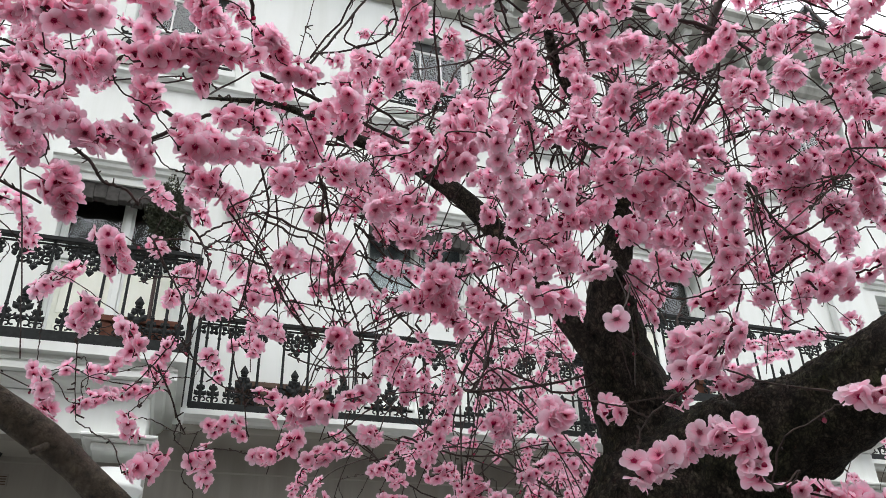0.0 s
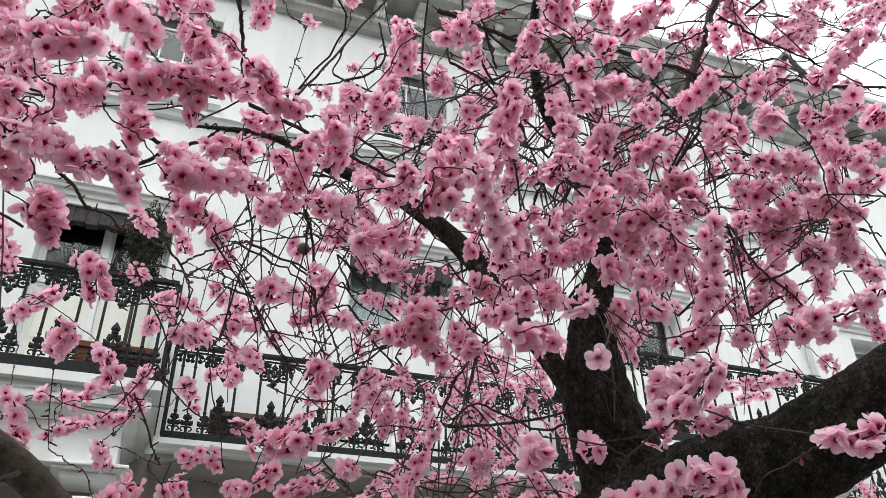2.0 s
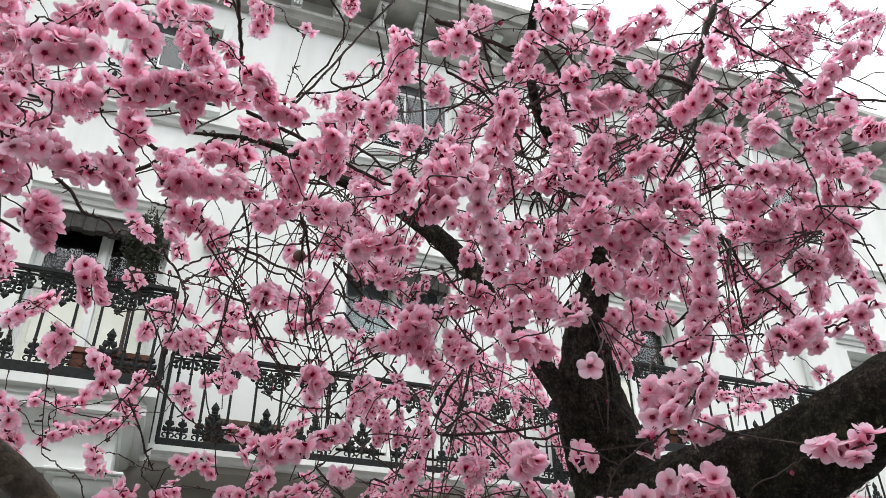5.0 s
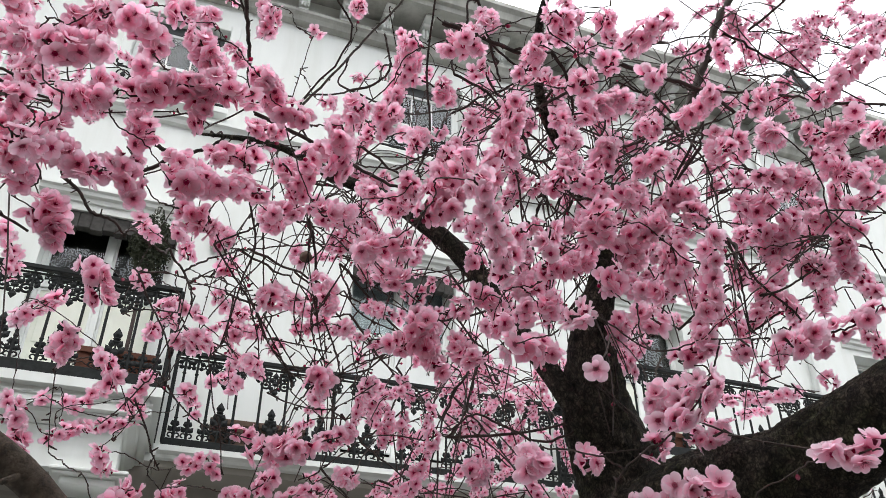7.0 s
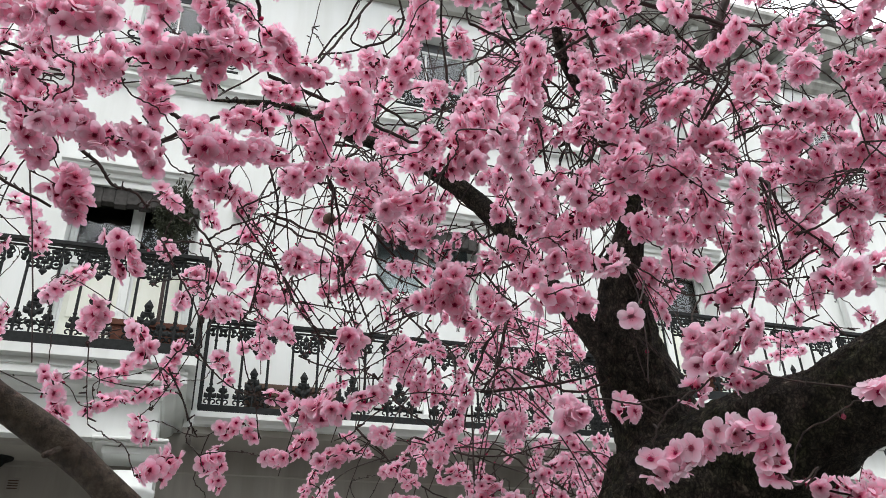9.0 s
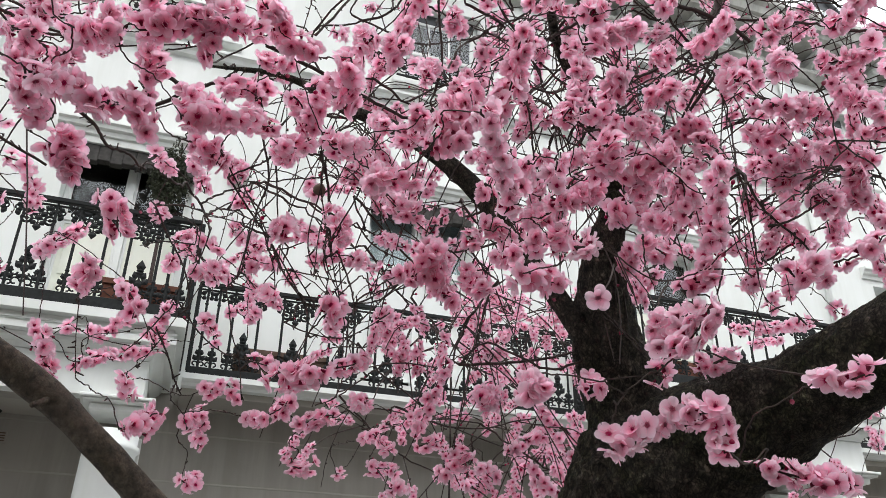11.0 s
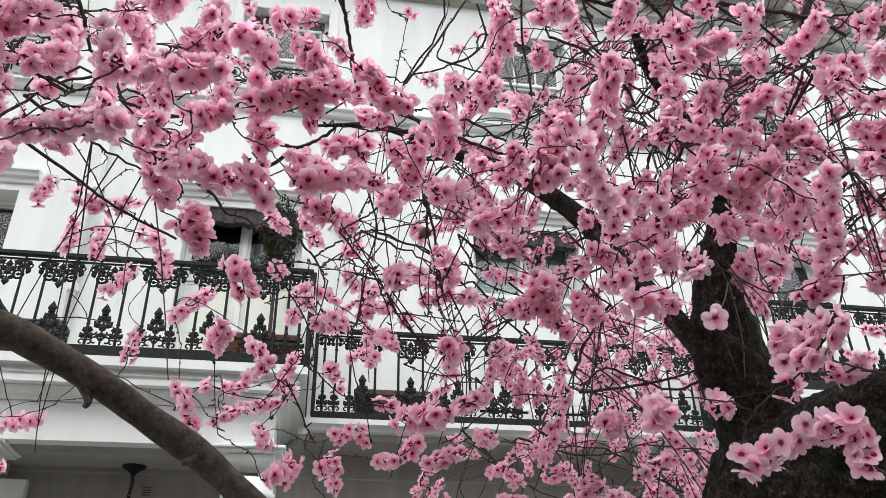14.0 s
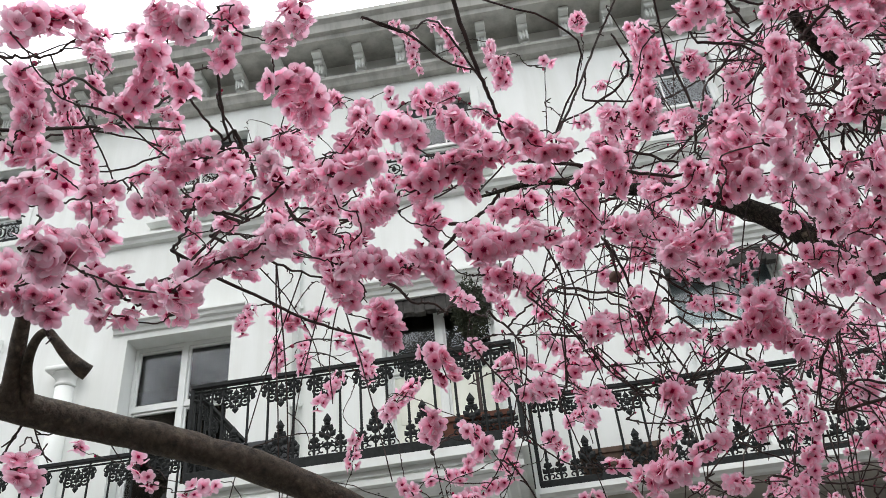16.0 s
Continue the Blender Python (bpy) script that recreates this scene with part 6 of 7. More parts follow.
shoot((-0.488, 1.936, 2.607), (-0.512, 1.907, 2.557), (-0.527, 1.879, 2.509), (-0.536, 1.845, 2.476))
shoot((-0.457, 1.987, 2.449), (-0.465, 1.972, 2.418), (-0.470, 1.962, 2.374), (-0.469, 1.949, 2.338))
shoot((-0.688, 1.746, 2.122), (-0.668, 1.794, 2.125), (-0.648, 1.837, 2.144), (-0.614, 1.884, 2.160))
shoot((-0.905, 2.462, 2.193), (-0.842, 2.348, 2.166))
shoot((-0.401, 1.750, 2.579), (-0.377, 1.734, 2.524), (-0.367, 1.715, 2.468))
shoot((-0.269, 1.790, 2.480), (-0.306, 1.790, 2.447), (-0.342, 1.792, 2.407), (-0.354, 1.779, 2.408))
shoot((-0.534, 0.537, 2.391), (-0.517, 0.544, 2.425), (-0.500, 0.571, 2.443), (-0.492, 0.592, 2.460))
shoot((-0.612, 0.650, 2.464), (-0.601, 0.665, 2.444), (-0.597, 0.682, 2.417), (-0.604, 0.692, 2.387))
shoot((-0.504, 0.702, 2.415), (-0.483, 0.708, 2.411), (-0.454, 0.694, 2.427), (-0.426, 0.658, 2.459), (-0.424, 0.636, 2.466))
shoot((-0.394, 0.605, 2.489), (-0.391, 0.614, 2.465), (-0.362, 0.620, 2.454), (-0.346, 0.599, 2.457))
shoot((-0.321, 0.655, 2.532), (-0.334, 0.676, 2.501), (-0.341, 0.686, 2.480), (-0.340, 0.698, 2.459))
shoot((-0.425, 0.718, 2.502), (-0.422, 0.734, 2.483), (-0.418, 0.750, 2.465))
shoot((-0.263, 0.660, 2.447), (-0.223, 0.626, 2.447), (-0.209, 0.606, 2.429))
shoot((-0.284, 0.724, 2.429), (-0.255, 0.733, 2.453), (-0.245, 0.753, 2.460), (-0.241, 0.795, 2.444), (-0.281, 0.790, 2.460))
shoot((-0.218, 1.015, 2.665), (-0.224, 1.038, 2.646), (-0.240, 1.060, 2.627))
shoot((-0.167, 1.169, 2.788), (-0.161, 1.196, 2.763), (-0.140, 1.208, 2.754), (-0.169, 1.228, 2.731))
shoot((-0.221, 1.401, 3.103), (-0.221, 1.429, 3.071))
shoot((-0.229, 1.557, 3.555), (-0.182, 1.562, 3.497), (-0.171, 1.571, 3.430), (-0.163, 1.591, 3.353))
shoot((-0.109, 1.534, 3.495), (-0.065, 1.566, 3.471), (-0.034, 1.656, 3.391))
shoot((-0.513, 0.701, 2.288), (-0.510, 0.725, 2.287), (-0.497, 0.738, 2.305))
shoot((-0.539, 0.601, 2.189), (-0.528, 0.602, 2.196), (-0.507, 0.606, 2.210), (-0.492, 0.628, 2.200))
shoot((-0.470, 0.559, 2.087), (-0.452, 0.570, 2.105), (-0.451, 0.593, 2.093), (-0.478, 0.592, 2.084), (-0.438, 0.605, 2.119), (-0.428, 0.618, 2.126))
shoot((-0.527, 0.647, 2.099), (-0.506, 0.656, 2.093), (-0.491, 0.669, 2.077), (-0.504, 0.646, 2.080))
shoot((-0.450, 0.727, 2.125), (-0.432, 0.734, 2.119), (-0.406, 0.734, 2.129), (-0.393, 0.738, 2.122))
shoot((-0.435, 0.702, 2.254), (-0.426, 0.729, 2.255), (-0.416, 0.736, 2.277), (-0.438, 0.729, 2.295))
shoot((-0.499, 0.965, 2.572), (-0.484, 1.003, 2.576), (-0.472, 1.020, 2.601), (-0.466, 1.063, 2.595))
shoot((-0.328, 0.863, 2.390), (-0.315, 0.877, 2.388), (-0.342, 0.879, 2.384))
shoot((-0.319, 1.075, 2.575), (-0.279, 1.083, 2.586), (-0.263, 1.105, 2.573))
shoot((-0.865, 1.057, 2.923), (-0.876, 1.145, 2.860), (-0.860, 1.155, 2.883), (-0.904, 1.173, 2.858))
shoot((-0.671, 0.901, 2.012), (-0.667, 0.930, 2.021), (-0.686, 0.953, 2.008))
shoot((-0.867, 1.578, 2.294), (-0.852, 1.585, 2.256), (-0.826, 1.592, 2.230))
shoot((-0.755, 1.605, 2.212), (-0.728, 1.691, 2.248))
shoot((-1.035, 1.604, 2.353), (-1.032, 1.632, 2.363))
shoot((0.609, 0.973, 2.326), (0.606, 0.927, 2.330), (0.599, 0.876, 2.341))
shoot((0.549, 0.945, 2.409), (0.574, 0.946, 2.453), (0.591, 0.949, 2.498))
shoot((0.615, 1.143, 2.269), (0.632, 1.138, 2.294), (0.644, 1.135, 2.318))
shoot((0.637, 0.919, 2.278), (0.660, 0.918, 2.293), (0.689, 0.935, 2.276))
shoot((0.769, 0.964, 2.309), (0.757, 0.927, 2.320), (0.764, 0.930, 2.256))
shoot((0.780, 1.072, 2.312), (0.780, 1.035, 2.304), (0.791, 1.008, 2.269))
shoot((0.880, 1.351, 2.390), (0.893, 1.332, 2.357), (0.886, 1.289, 2.390))
shoot((0.615, 1.254, 2.374), (0.619, 1.210, 2.371), (0.627, 1.180, 2.344))
shoot((0.806, 1.010, 2.455), (0.829, 0.979, 2.493), (0.857, 0.985, 2.485))
shoot((0.597, 1.140, 2.746), (0.655, 1.210, 2.801))
shoot((0.713, 1.257, 2.678), (0.711, 1.214, 2.633))
shoot((0.666, 1.110, 2.743), (0.723, 1.171, 2.794))
shoot((0.939, 0.917, 2.616), (0.970, 0.933, 2.580))
shoot((0.508, 1.299, 2.351), (0.514, 1.260, 2.325))
shoot((0.379, 1.194, 2.640), (0.400, 1.223, 2.706))
shoot((0.508, 1.214, 2.772), (0.537, 1.236, 2.774))
shoot((0.617, 1.239, 2.679), (0.647, 1.275, 2.681))
shoot((0.388, 1.515, 2.540), (0.403, 1.427, 2.479))
shoot((0.420, 1.673, 2.522), (0.451, 1.577, 2.450))
shoot((0.579, 1.382, 2.580), (0.578, 1.330, 2.593))
shoot((0.647, 1.053, 2.637), (0.704, 1.121, 2.685))
shoot((0.791, 0.977, 2.656), (0.831, 1.007, 2.662))
shoot((0.920, 1.087, 2.666), (0.930, 1.088, 2.639))
shoot((1.021, 0.940, 2.399), (0.973, 0.862, 2.400))
shoot((1.090, 1.111, 2.531), (1.062, 1.043, 2.490))
shoot((0.584, 1.206, 2.447), (0.584, 1.155, 2.436))
shoot((0.598, 1.039, 2.745), (0.611, 1.023, 2.767))
shoot((0.425, 1.170, 2.805), (0.467, 1.247, 2.837))
shoot((0.501, 1.161, 2.857), (0.516, 1.133, 2.853))
shoot((-0.322, 1.135, 2.562), (-0.294, 1.083, 2.497))
shoot((-0.223, 0.826, 2.197), (-0.208, 0.846, 2.205), (-0.191, 0.859, 2.224))
shoot((-0.052, 0.884, 2.469), (-0.030, 0.928, 2.475), (-0.014, 0.963, 2.490))
shoot((-0.071, 0.920, 2.417), (-0.037, 0.919, 2.398), (-0.026, 0.931, 2.360))
shoot((0.045, 0.949, 2.507), (0.061, 0.984, 2.505), (0.087, 1.024, 2.497))
shoot((0.175, 0.936, 2.425), (0.185, 0.969, 2.404), (0.185, 1.007, 2.378))
shoot((0.416, 0.814, 2.449), (0.413, 0.843, 2.395), (0.407, 0.852, 2.361), (0.392, 0.862, 2.331), (0.380, 0.866, 2.305))
shoot((0.364, 0.897, 2.386), (0.360, 0.903, 2.343), (0.342, 0.908, 2.308), (0.333, 0.906, 2.278))
shoot((0.421, 0.854, 2.237), (0.426, 0.877, 2.225), (0.430, 0.904, 2.207))
shoot((0.336, 1.181, 2.484), (0.331, 1.141, 2.441))
shoot((0.146, 1.066, 2.457), (0.154, 1.101, 2.446), (0.141, 1.138, 2.433), (0.156, 1.164, 2.430))
shoot((0.036, 1.046, 2.357), (0.060, 1.037, 2.335), (0.077, 1.020, 2.325))
shoot((-0.039, 1.042, 2.345), (-0.022, 1.036, 2.327))
shoot((0.301, 1.002, 2.733), (0.313, 1.032, 2.733), (0.324, 1.069, 2.726), (0.331, 1.108, 2.719))
shoot((0.312, 1.120, 2.706), (0.292, 1.150, 2.634), (0.279, 1.142, 2.601))
shoot((0.534, 0.837, 2.477), (0.571, 0.835, 2.490))
shoot((0.458, 0.807, 2.218), (0.454, 0.823, 2.177))
shoot((-0.358, 0.951, 2.409), (-0.343, 0.966, 2.362), (-0.323, 0.960, 2.343))
shoot((-0.317, 1.067, 2.416), (-0.274, 1.051, 2.385), (-0.220, 1.025, 2.369))
shoot((-0.246, 1.021, 2.441), (-0.210, 1.032, 2.429), (-0.186, 1.015, 2.448))
shoot((-0.132, 1.040, 2.469), (-0.119, 1.055, 2.416), (-0.097, 1.034, 2.409))
shoot((-0.478, 1.025, 2.394), (-0.457, 1.072, 2.398), (-0.441, 1.111, 2.409))
shoot((-0.619, 0.689, 2.357), (-0.623, 0.731, 2.405))
shoot((-0.568, 0.808, 2.275), (-0.521, 0.776, 2.258))
shoot((0.046, 1.507, 3.338), (0.048, 1.507, 3.280), (0.058, 1.512, 3.216), (0.058, 1.515, 3.153))
shoot((0.437, 1.323, 2.334), (0.437, 1.338, 2.293), (0.412, 1.351, 2.269))
shoot((0.297, 1.573, 2.312), (0.318, 1.610, 2.287), (0.308, 1.655, 2.256))
shoot((0.457, 1.650, 2.422), (0.484, 1.661, 2.423))
shoot((-0.013, 1.707, 2.578), (-0.033, 1.636, 2.588), (-0.054, 1.572, 2.585))
shoot((-0.037, 1.519, 2.580), (0.001, 1.482, 2.550))
shoot((-0.081, 1.895, 2.301), (-0.064, 1.884, 2.269), (-0.043, 1.866, 2.256))
shoot((0.033, 2.054, 2.383), (0.064, 2.034, 2.360), (0.080, 2.018, 2.323))
shoot((0.098, 2.161, 2.462), (0.149, 2.195, 2.496), (0.187, 2.239, 2.507))
shoot((-0.504, 0.675, 2.126), (-0.487, 0.695, 2.121), (-0.460, 0.721, 2.116))
shoot((-0.506, 0.723, 2.180), (-0.477, 0.730, 2.155), (-0.445, 0.722, 2.152))
shoot((-0.514, 0.789, 2.148), (-0.477, 0.779, 2.136))
shoot((-0.445, 0.830, 2.160), (-0.442, 0.868, 2.194))
shoot((-0.565, 0.658, 2.149), (-0.531, 0.648, 2.086))
shoot((-0.443, 0.877, 2.259), (-0.427, 0.864, 2.229))
shoot((-0.001, 1.667, 2.434), (0.039, 1.652, 2.415))
shoot((0.014, 1.515, 2.307), (0.047, 1.570, 2.314), (0.062, 1.623, 2.324))
shoot((0.116, 1.828, 2.523), (0.132, 1.740, 2.472))
shoot((-0.040, 1.832, 2.480), (-0.026, 1.772, 2.460))
shoot((0.103, 1.803, 2.445), (0.146, 1.811, 2.452))
shoot((0.176, 1.819, 2.473), (0.185, 1.770, 2.459))
shoot((0.156, 1.735, 2.357), (0.168, 1.650, 2.315))
shoot((0.248, 1.935, 2.621), (0.271, 1.869, 2.616))
shoot((0.265, 1.482, 2.351), (0.290, 1.550, 2.400))
shoot((0.314, 1.473, 2.350), (0.343, 1.549, 2.382))
shoot((0.214, 1.762, 2.411), (0.239, 1.845, 2.458))
shoot((0.361, 1.412, 2.298), (0.382, 1.399, 2.300))
shoot((0.440, 1.744, 2.334), (0.473, 1.785, 2.368), (0.481, 1.852, 2.355))
shoot((0.324, 1.778, 2.317), (0.358, 1.882, 2.344))
shoot((0.536, 2.009, 2.377), (0.528, 1.916, 2.350))
shoot((0.561, 1.576, 2.197), (0.562, 1.593, 2.156))
shoot((0.615, 1.533, 2.195), (0.654, 1.555, 2.223))
shoot((0.350, 1.511, 2.045), (0.349, 1.417, 2.025))
shoot((0.217, 1.642, 2.104), (0.280, 1.719, 2.145))
shoot((1.768, 2.078, 2.625), (1.829, 2.047, 2.606), (1.887, 2.008, 2.605), (1.955, 1.954, 2.607), (1.997, 1.925, 2.608))
shoot((1.738, 2.126, 2.550), (1.825, 2.129, 2.536))
shoot((2.090, 2.366, 2.700), (2.129, 2.230, 2.682))
shoot((0.349, 1.305, 2.401), (0.376, 1.307, 2.385), (0.407, 1.298, 2.386))
shoot((0.593, 1.166, 2.300), (0.594, 1.175, 2.272))
shoot((0.267, 1.405, 2.386), (0.293, 1.479, 2.398))
shoot((0.214, 1.613, 2.610), (0.247, 1.618, 2.575))
shoot((0.630, 1.206, 2.418), (0.626, 1.197, 2.362))
shoot((0.942, 0.914, 2.394), (0.990, 0.928, 2.389), (1.011, 0.971, 2.383))
shoot((1.022, 0.898, 2.330), (1.080, 0.920, 2.330))
shoot((1.104, 0.884, 2.386), (1.185, 0.949, 2.404))
shoot((1.064, 1.115, 2.464), (1.095, 1.142, 2.444))
shoot((-0.066, 1.067, 2.380), (-0.037, 1.077, 2.393), (-0.011, 1.100, 2.386))
shoot((0.202, 1.126, 2.394), (0.222, 1.159, 2.389))
shoot((0.095, 1.072, 2.329), (0.116, 1.143, 2.350))
shoot((0.033, 1.362, 2.468), (0.047, 1.308, 2.393))
shoot((0.325, 1.043, 2.425), (0.348, 1.117, 2.444))
shoot((0.294, 1.250, 2.413), (0.296, 1.196, 2.358))
shoot((0.498, 1.070, 2.211), (0.510, 1.084, 2.187))
shoot((0.488, 1.270, 2.247), (0.502, 1.247, 2.220), (0.518, 1.214, 2.210))
shoot((-0.578, 0.816, 2.352), (-0.535, 0.793, 2.316))
shoot((-0.566, 0.701, 2.327), (-0.570, 0.733, 2.335))
shoot((0.489, 1.182, 2.307), (0.521, 1.187, 2.316), (0.557, 1.206, 2.299))
shoot((0.490, 1.156, 2.383), (0.505, 1.168, 2.365))
shoot((0.328, 1.429, 2.690), (0.342, 1.349, 2.615))

# bare street trees across the road, seen in the window panes
def bare_tree(x, y, seed):
    r = np.random.RandomState(seed)
    top = empty("street_tree", "tall bare winter street tree across the road", "tree", "bare street trees", "", (x, y, 0.0))
    base = np.array((x, y, 0.0))
    trunk = smooth_path([base, base + (0.1, 0.0, 3.6), base + (0.25, 0.2, 8.0)], 5)
    v, f = tube(trunk, np.linspace(0.42, 0.28, len(trunk)), 10)
    put("trunk", mesh_from("trunk", v, f), BARK, top)
    V, F, n = [], [], 0
    tips = [(trunk[-1], np.array((r.normal(0, 0.5), r.normal(0, 0.5), 1.0)), 4.6, 0.17) for k in range(6)]
    for level in range(5):
        more = []
        for p, way, length, radius in tips:
            way = way / np.linalg.norm(way)
            end = p + way * length + r.normal(0, 0.12, 3) * length
            mid = (p + end) / 2 + r.normal(0, 0.07, 3) * length
            v, f = tube(smooth_path([p, mid, end], 3), np.linspace(radius, radius * 0.6, 7), 5)
            V.append(v), F.append(f + n)
            n += len(v)
            for k in range(3):
                more.append((p + (end - p) * (1.0 if k < 2 else 0.55), way + r.normal(0, 0.5, 3), length * 0.66, radius * 0.55))
        tips = more
    tagged(put("branches", mesh_from("branches", np.vstack(V), np.vstack(F)), BARK, top), "", "", "", "stuff")


for k, x in enumerate((-13.0, -7.5, -2.0, 4.5, 10.5)):
    bare_tree(x, -9.5 - 0.6 * (k % 2), 60 + k)

# one dried fruit left from last year
bm = bmesh.new()
bmesh.ops.create_icosphere(bm, subdivisions=3, radius=0.0135)
for q in bm.verts:
    q.co *= 1 + 0.16 * noise.noise(q.co * 160)
bmesh.ops.translate(bm, vec=(0.225, 1.466, 2.499), verts=bm.verts)
part("dried_fruit", bm, OLD_WOOD, tree, "small brown dried fruit on a twig", True)

# the single flower that hangs open before the stem, on a short stalk
single_at = np.array((0.466, 0.742, 1.978))
stalk = smooth_path([(0.520, 0.785, 2.052), (0.502, 0.770, 2.020), (0.483, 0.757, 1.996), single_at + np.array((0.004, 0.005, 0.004))], 5)
thin(stalk, 0.0013, 0.0010)
BLOSSOMS.append((single_at, np.array((-0.40, -0.80, -0.44)), 0.0178, 0.4))

# all thin twigs
tagged(put("twig_mass", mesh_from("twig_mass", np.vstack(TWIGS["v"]), np.vstack(TWIGS["f"])), TWIG, tree), "", "", "", "stuff")


def petal(length, width, cup, nu, nv, ruffle, seed):
    """A cupped, rounded petal that leaves the origin along x; returns points and tones."""
    r = random.Random(seed)
    ph, lean = r.uniform(0, 6), r.uniform(-0.06, 0.06)
    pts, tone = [], []
    for i in range(nu + 1):
        s = math.sin(math.pi / 2 * i / nu) ** 0.9
        if s < 0.58:
            half = width * (0.20 + 0.80 * math.sin(math.pi / 2 * s / 0.58))
        else:
            half = width * math.sqrt(max(0.012, 1 - ((s - 0.58) / 0.42) ** 2))
        for k in range(nv + 1):
            c = 2 * k / nv - 1
            x = length * (0.05 + 0.95 * s) - (length * 0.05 * (1 - min(1.0, abs(c) * 2.0)) if s > 0.9 else 0)
            y = half * c + lean * length * s * s
            z = cup * length * s ** 1.5 + 0.11 * length * c * c * s + ruffle * length * math.sin(2.6 * c + ph + 3 * s) * s
            pts.append((x, y, z))
            tone.append(min(1.0, 0.04 + 0.90 * s ** 0.9 + 0.08 * abs(c) * s))
    return np.array(pts), np.array(tone)


def blossom(nu, nv, inner, seed):
    """One half-double blossom that faces +z, of radius 1."""
    r = random.Random(seed)
    V, F, T, n = [], [], [], 0
    grid = np.array([[i * (nv + 1) + k, (i + 1) * (nv + 1) + k, (i + 1) * (nv + 1) + k + 1, i * (nv + 1) + k + 1] for i in range(nu) for k in range(nv)])
    open_up = r.uniform(-0.06, 0.42)
    for ring, (m, size, lift, cup) in enumerate(((5, 1.0, 0.0, open_up), (inner, 0.68, 0.05, open_up + 0.34))):
        for k in range(m):
            p, t = petal(size * r.uniform(0.90, 1.06), size * r.uniform(0.37, 0.47), cup + r.uniform(-0.22, 0.24), nu, nv, 0.055 + 0.03 * ring, r.random())
            a = 2 * math.pi * (k + 0.5 * ring) / m + r.uniform(-0.2, 0.2)
            c, s = math.cos(a), math.sin(a)
            q = np.stack([p[:, 0] * c - p[:, 1] * s, p[:, 0] * s + p[:, 1] * c, p[:, 2] + lift + 0.014 * k], 1)
            V.append(q), T.append(t), F.append(grid + n)
            n += len(q)
    # dark heart that closes the throat
    a = np.linspace(0, 2 * math.pi, 7, endpoint=False)
    heart = np.vstack([np.stack([0.21 * np.cos(a), 0.21 * np.sin(a), np.full(7, 0.05 + 0.1 * open_up)], 1), [[0, 0, 0.13]]])
    V.append(heart), T.append(np.append(np.full(7, 0.13), 0.02))
    F.append(np.array([[n + k, n + (k + 1) % 7, n + 7, n + 7] for k in range(7)]))
    n += 8
    for k in range(11 if nu > 4 else 0):
        b = 2 * math.pi * k / 11 + r.uniform(-0.25, 0.25)
        far = r.uniform(0.16, 0.34)
        d = np.array((math.cos(b) * far, math.sin(b) * far, 0.30 * r.uniform(0.8, 1.2)))
        w = np.array((-math.sin(b), math.cos(b), 0)) * 0.010
        V.append(np.array([-w * 0.6, w * 0.6, d + w, d - w])), T.append(np.array([0.08, 0.08, 0.2, 0.2])), F.append(np.array([[n, n + 1, n + 2, n + 3]]))
        n += 4
        tip = np.array((0, 0, 0.03))
        V.append(np.array([d - 2 * w, d - tip, d + 2 * w, d + tip])), T.append(np.full(4, 0.1)), F.append(np.array([[n, n + 1, n + 2, n + 3]]))
        n += 4
    # calyx behind
    a = np.linspace(0, 2 * math.pi, 6, endpoint=False)
    cal = np.vstack([np.stack([0.17 * np.cos(a), 0.17 * np.sin(a), np.full(6, -0.02)], 1), np.stack([0.06 * np.cos(a), 0.06 * np.sin(a), np.full(6, -0.34)], 1)])
    V.append(cal), T.append(np.full(12, 0.02))
    F.append(np.array([[n + k, n + (k + 1) % 6, n + 6 + (k + 1) % 6, n + 6 + k] for k in range(6)]))
    return np.vstack(V), np.vstack(F), np.concatenate(T)


def split_mesh(name, verts, faces, tone):
    """As mesh_from, with triangles where a quad repeats its last corner."""
    tri = faces[:, 2] == faces[:, 3]
    count = np.where(tri, 3, 4)
    keep = np.ones(faces.shape, bool)
    keep[tri, 3] = False
    flat = faces[keep]
    me = bpy.data.meshes.new(name)
    me.vertices.add(len(verts))
    me.vertices.foreach_set("co", np.ascontiguousarray(verts, np.float32).ravel())
    me.loops.add(len(flat))
    me.loops.foreach_set("vertex_index", np.ascontiguousarray(flat, np.int32))
    me.polygons.add(len(faces))
    me.polygons.foreach_set("loop_start", np.concatenate([[0], np.cumsum(count)[:-1]]).astype(np.int32))
    me.polygons.foreach_set("use_smooth", np.ones(len(faces), bool))
    at = me.attributes.new("tone", "FLOAT", "POINT")
    at.data.foreach_set("value", np.ascontiguousarray(tone, np.float32))
    me.update()
    me.materials.append(PETAL)
    return me


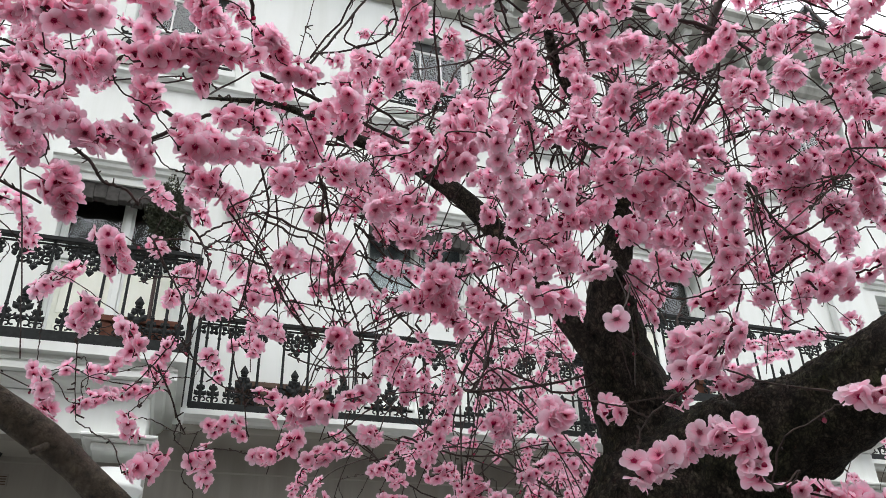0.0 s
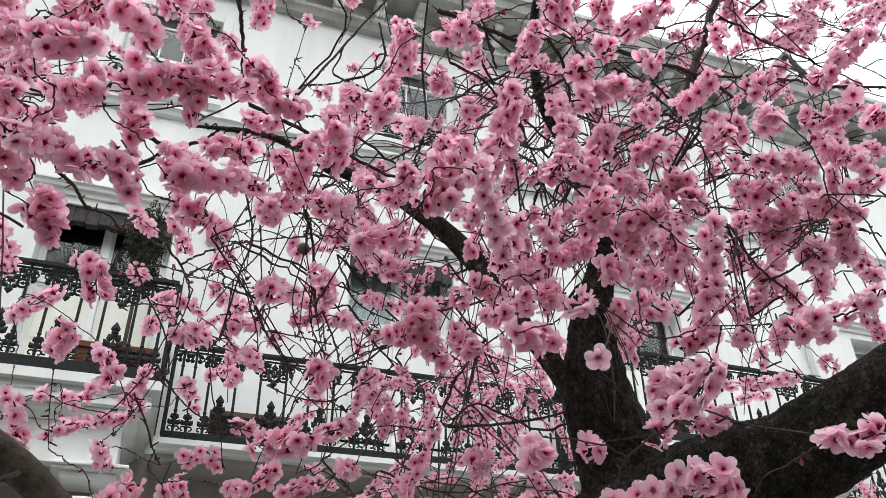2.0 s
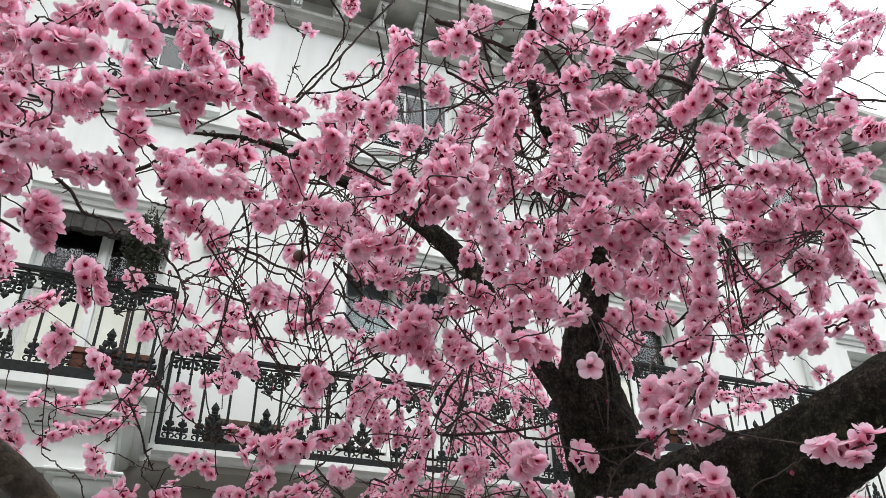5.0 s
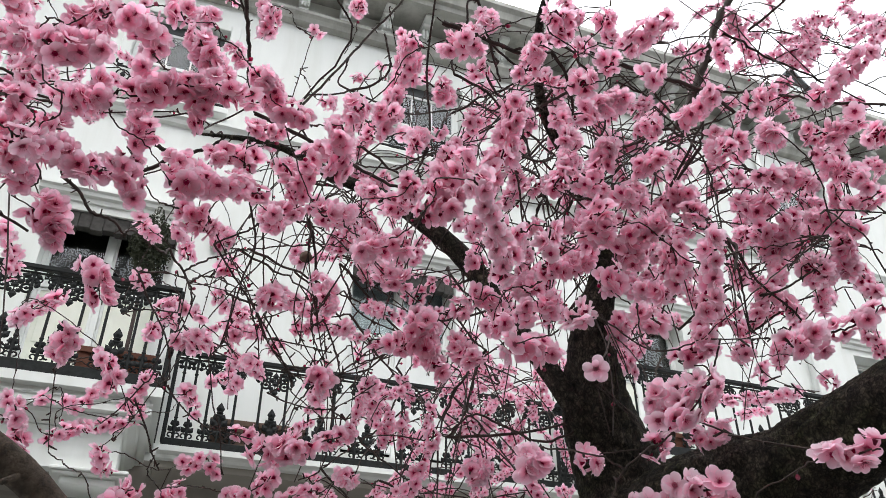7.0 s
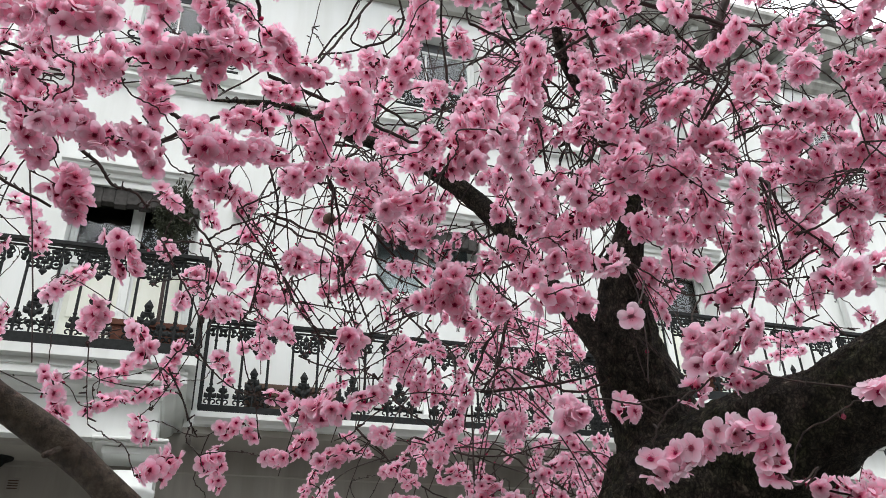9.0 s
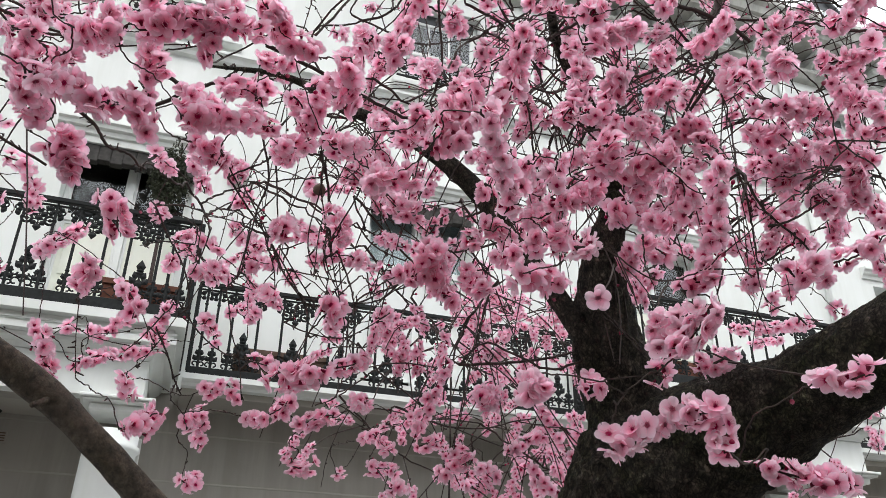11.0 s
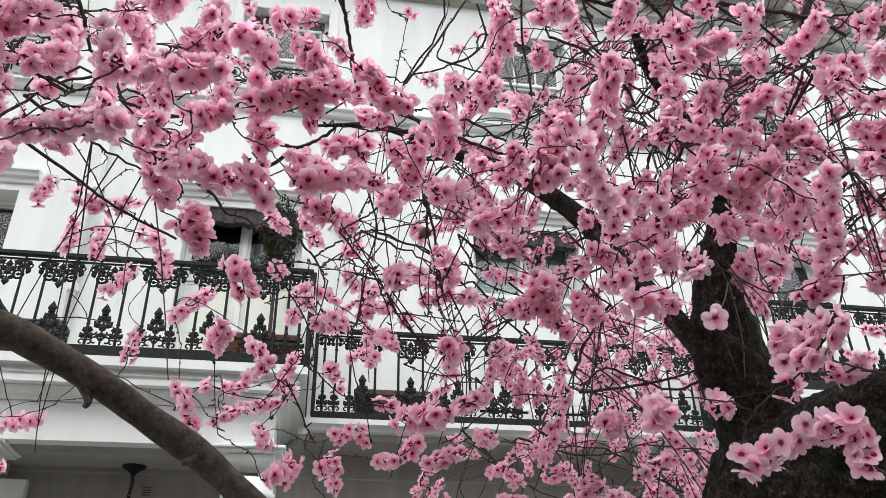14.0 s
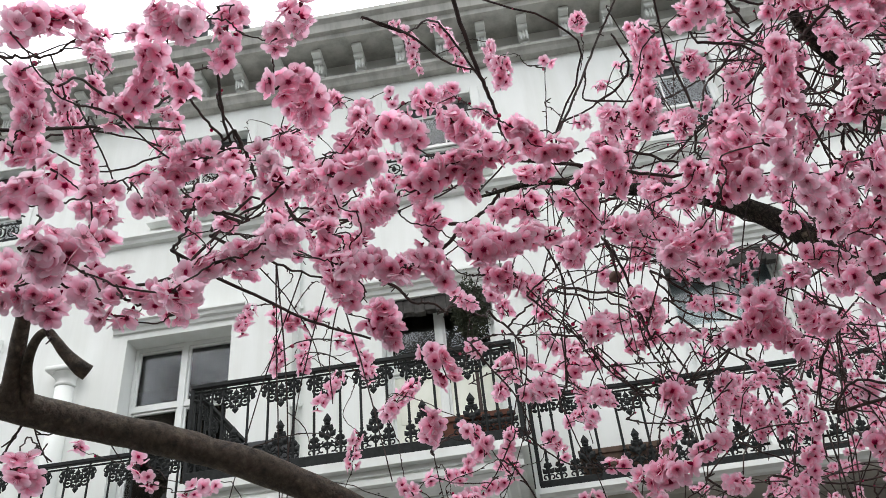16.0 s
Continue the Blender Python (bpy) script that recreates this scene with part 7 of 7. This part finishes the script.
FINE = [blossom(6, 6, k, 11 + k + 3 * j) for j, k in enumerate((3, 5, 0, 6, 4, 2, 0, 7))]
COARSE = [blossom(4, 4, k, 40 + k + 5 * j) for j, k in enumerate((1, 3, 0, 2, 0))]


def facing(out, spin):
    z = np.asarray(out)
    x = np.cross((0.2, 0.1, 0.97) if abs(z[2]) < 0.9 else (1, 0, 0), z)
    x /= np.linalg.norm(x)
    y = np.cross(z, x)
    c, s = math.cos(spin), math.sin(spin)
    return np.stack([c * x + s * y, -s * x + c * y, z], 1)


# the 300 flowers that hang nearest to the path above the pavement are parts, the rest one crown
spot = np.array([b[0] for b in BLOSSOMS])
order = np.argsort(np.linalg.norm(spot - np.array((0.0, 0.0, 1.6)), axis=1))
single = [split_mesh("blossom", v, f, t) for v, f, t in FINE]
for j, i in enumerate(order[:300]):
    p, out, size, spin = BLOSSOMS[i]
    ob = new("blossom", single[j % len(single)])
    ob.parent = tree
    m = Matrix(facing(out, spin).tolist()).to_4x4()
    ob.matrix_basis = Matrix.Translation(Vector(p) - tree.location) @ m @ Matrix.Scale(size, 4)
V, F, T, n = [], [], [], 0
for j, i in enumerate(order[300:]):
    p, out, size, spin = BLOSSOMS[i]
    v, f, t = FINE[j % len(FINE)] if j < 2500 else COARSE[j % len(COARSE)]
    V.append(p + size * (v @ facing(out, spin).T)), F.append(f + n), T.append(t)
    n += len(v)
crown = new("crown", split_mesh("crown", np.vstack(V), np.vstack(F), np.concatenate(T)))
crown.parent = tree
crown.matrix_parent_inverse = Matrix.Translation(-tree.location)
tagged(crown, "", "", "", "stuff")

# closed crimson buds at the ends of the spurs
V, F, T, n = [], [], [], 0
for p, way in BUDS:
    size = rng.uniform(0.5, 0.95)
    path = p + np.outer((-0.001, 0.0015, 0.004, 0.007, 0.009), way) * size
    v, f = tube(path, np.array((0.0012, 0.003, 0.0042, 0.0032, 0.0006)) * size, 7)
    V.append(v), F.append(f + n), T.append(np.repeat((0.02, 0.06, 0.14, 0.18, 0.2), 7))
    n += len(v)
bud_mass = put("bud_mass", mesh_from("bud_mass", np.vstack(V), np.vstack(F), np.concatenate(T)), PETAL, tree)
tagged(bud_mass, "", "", "", "stuff")
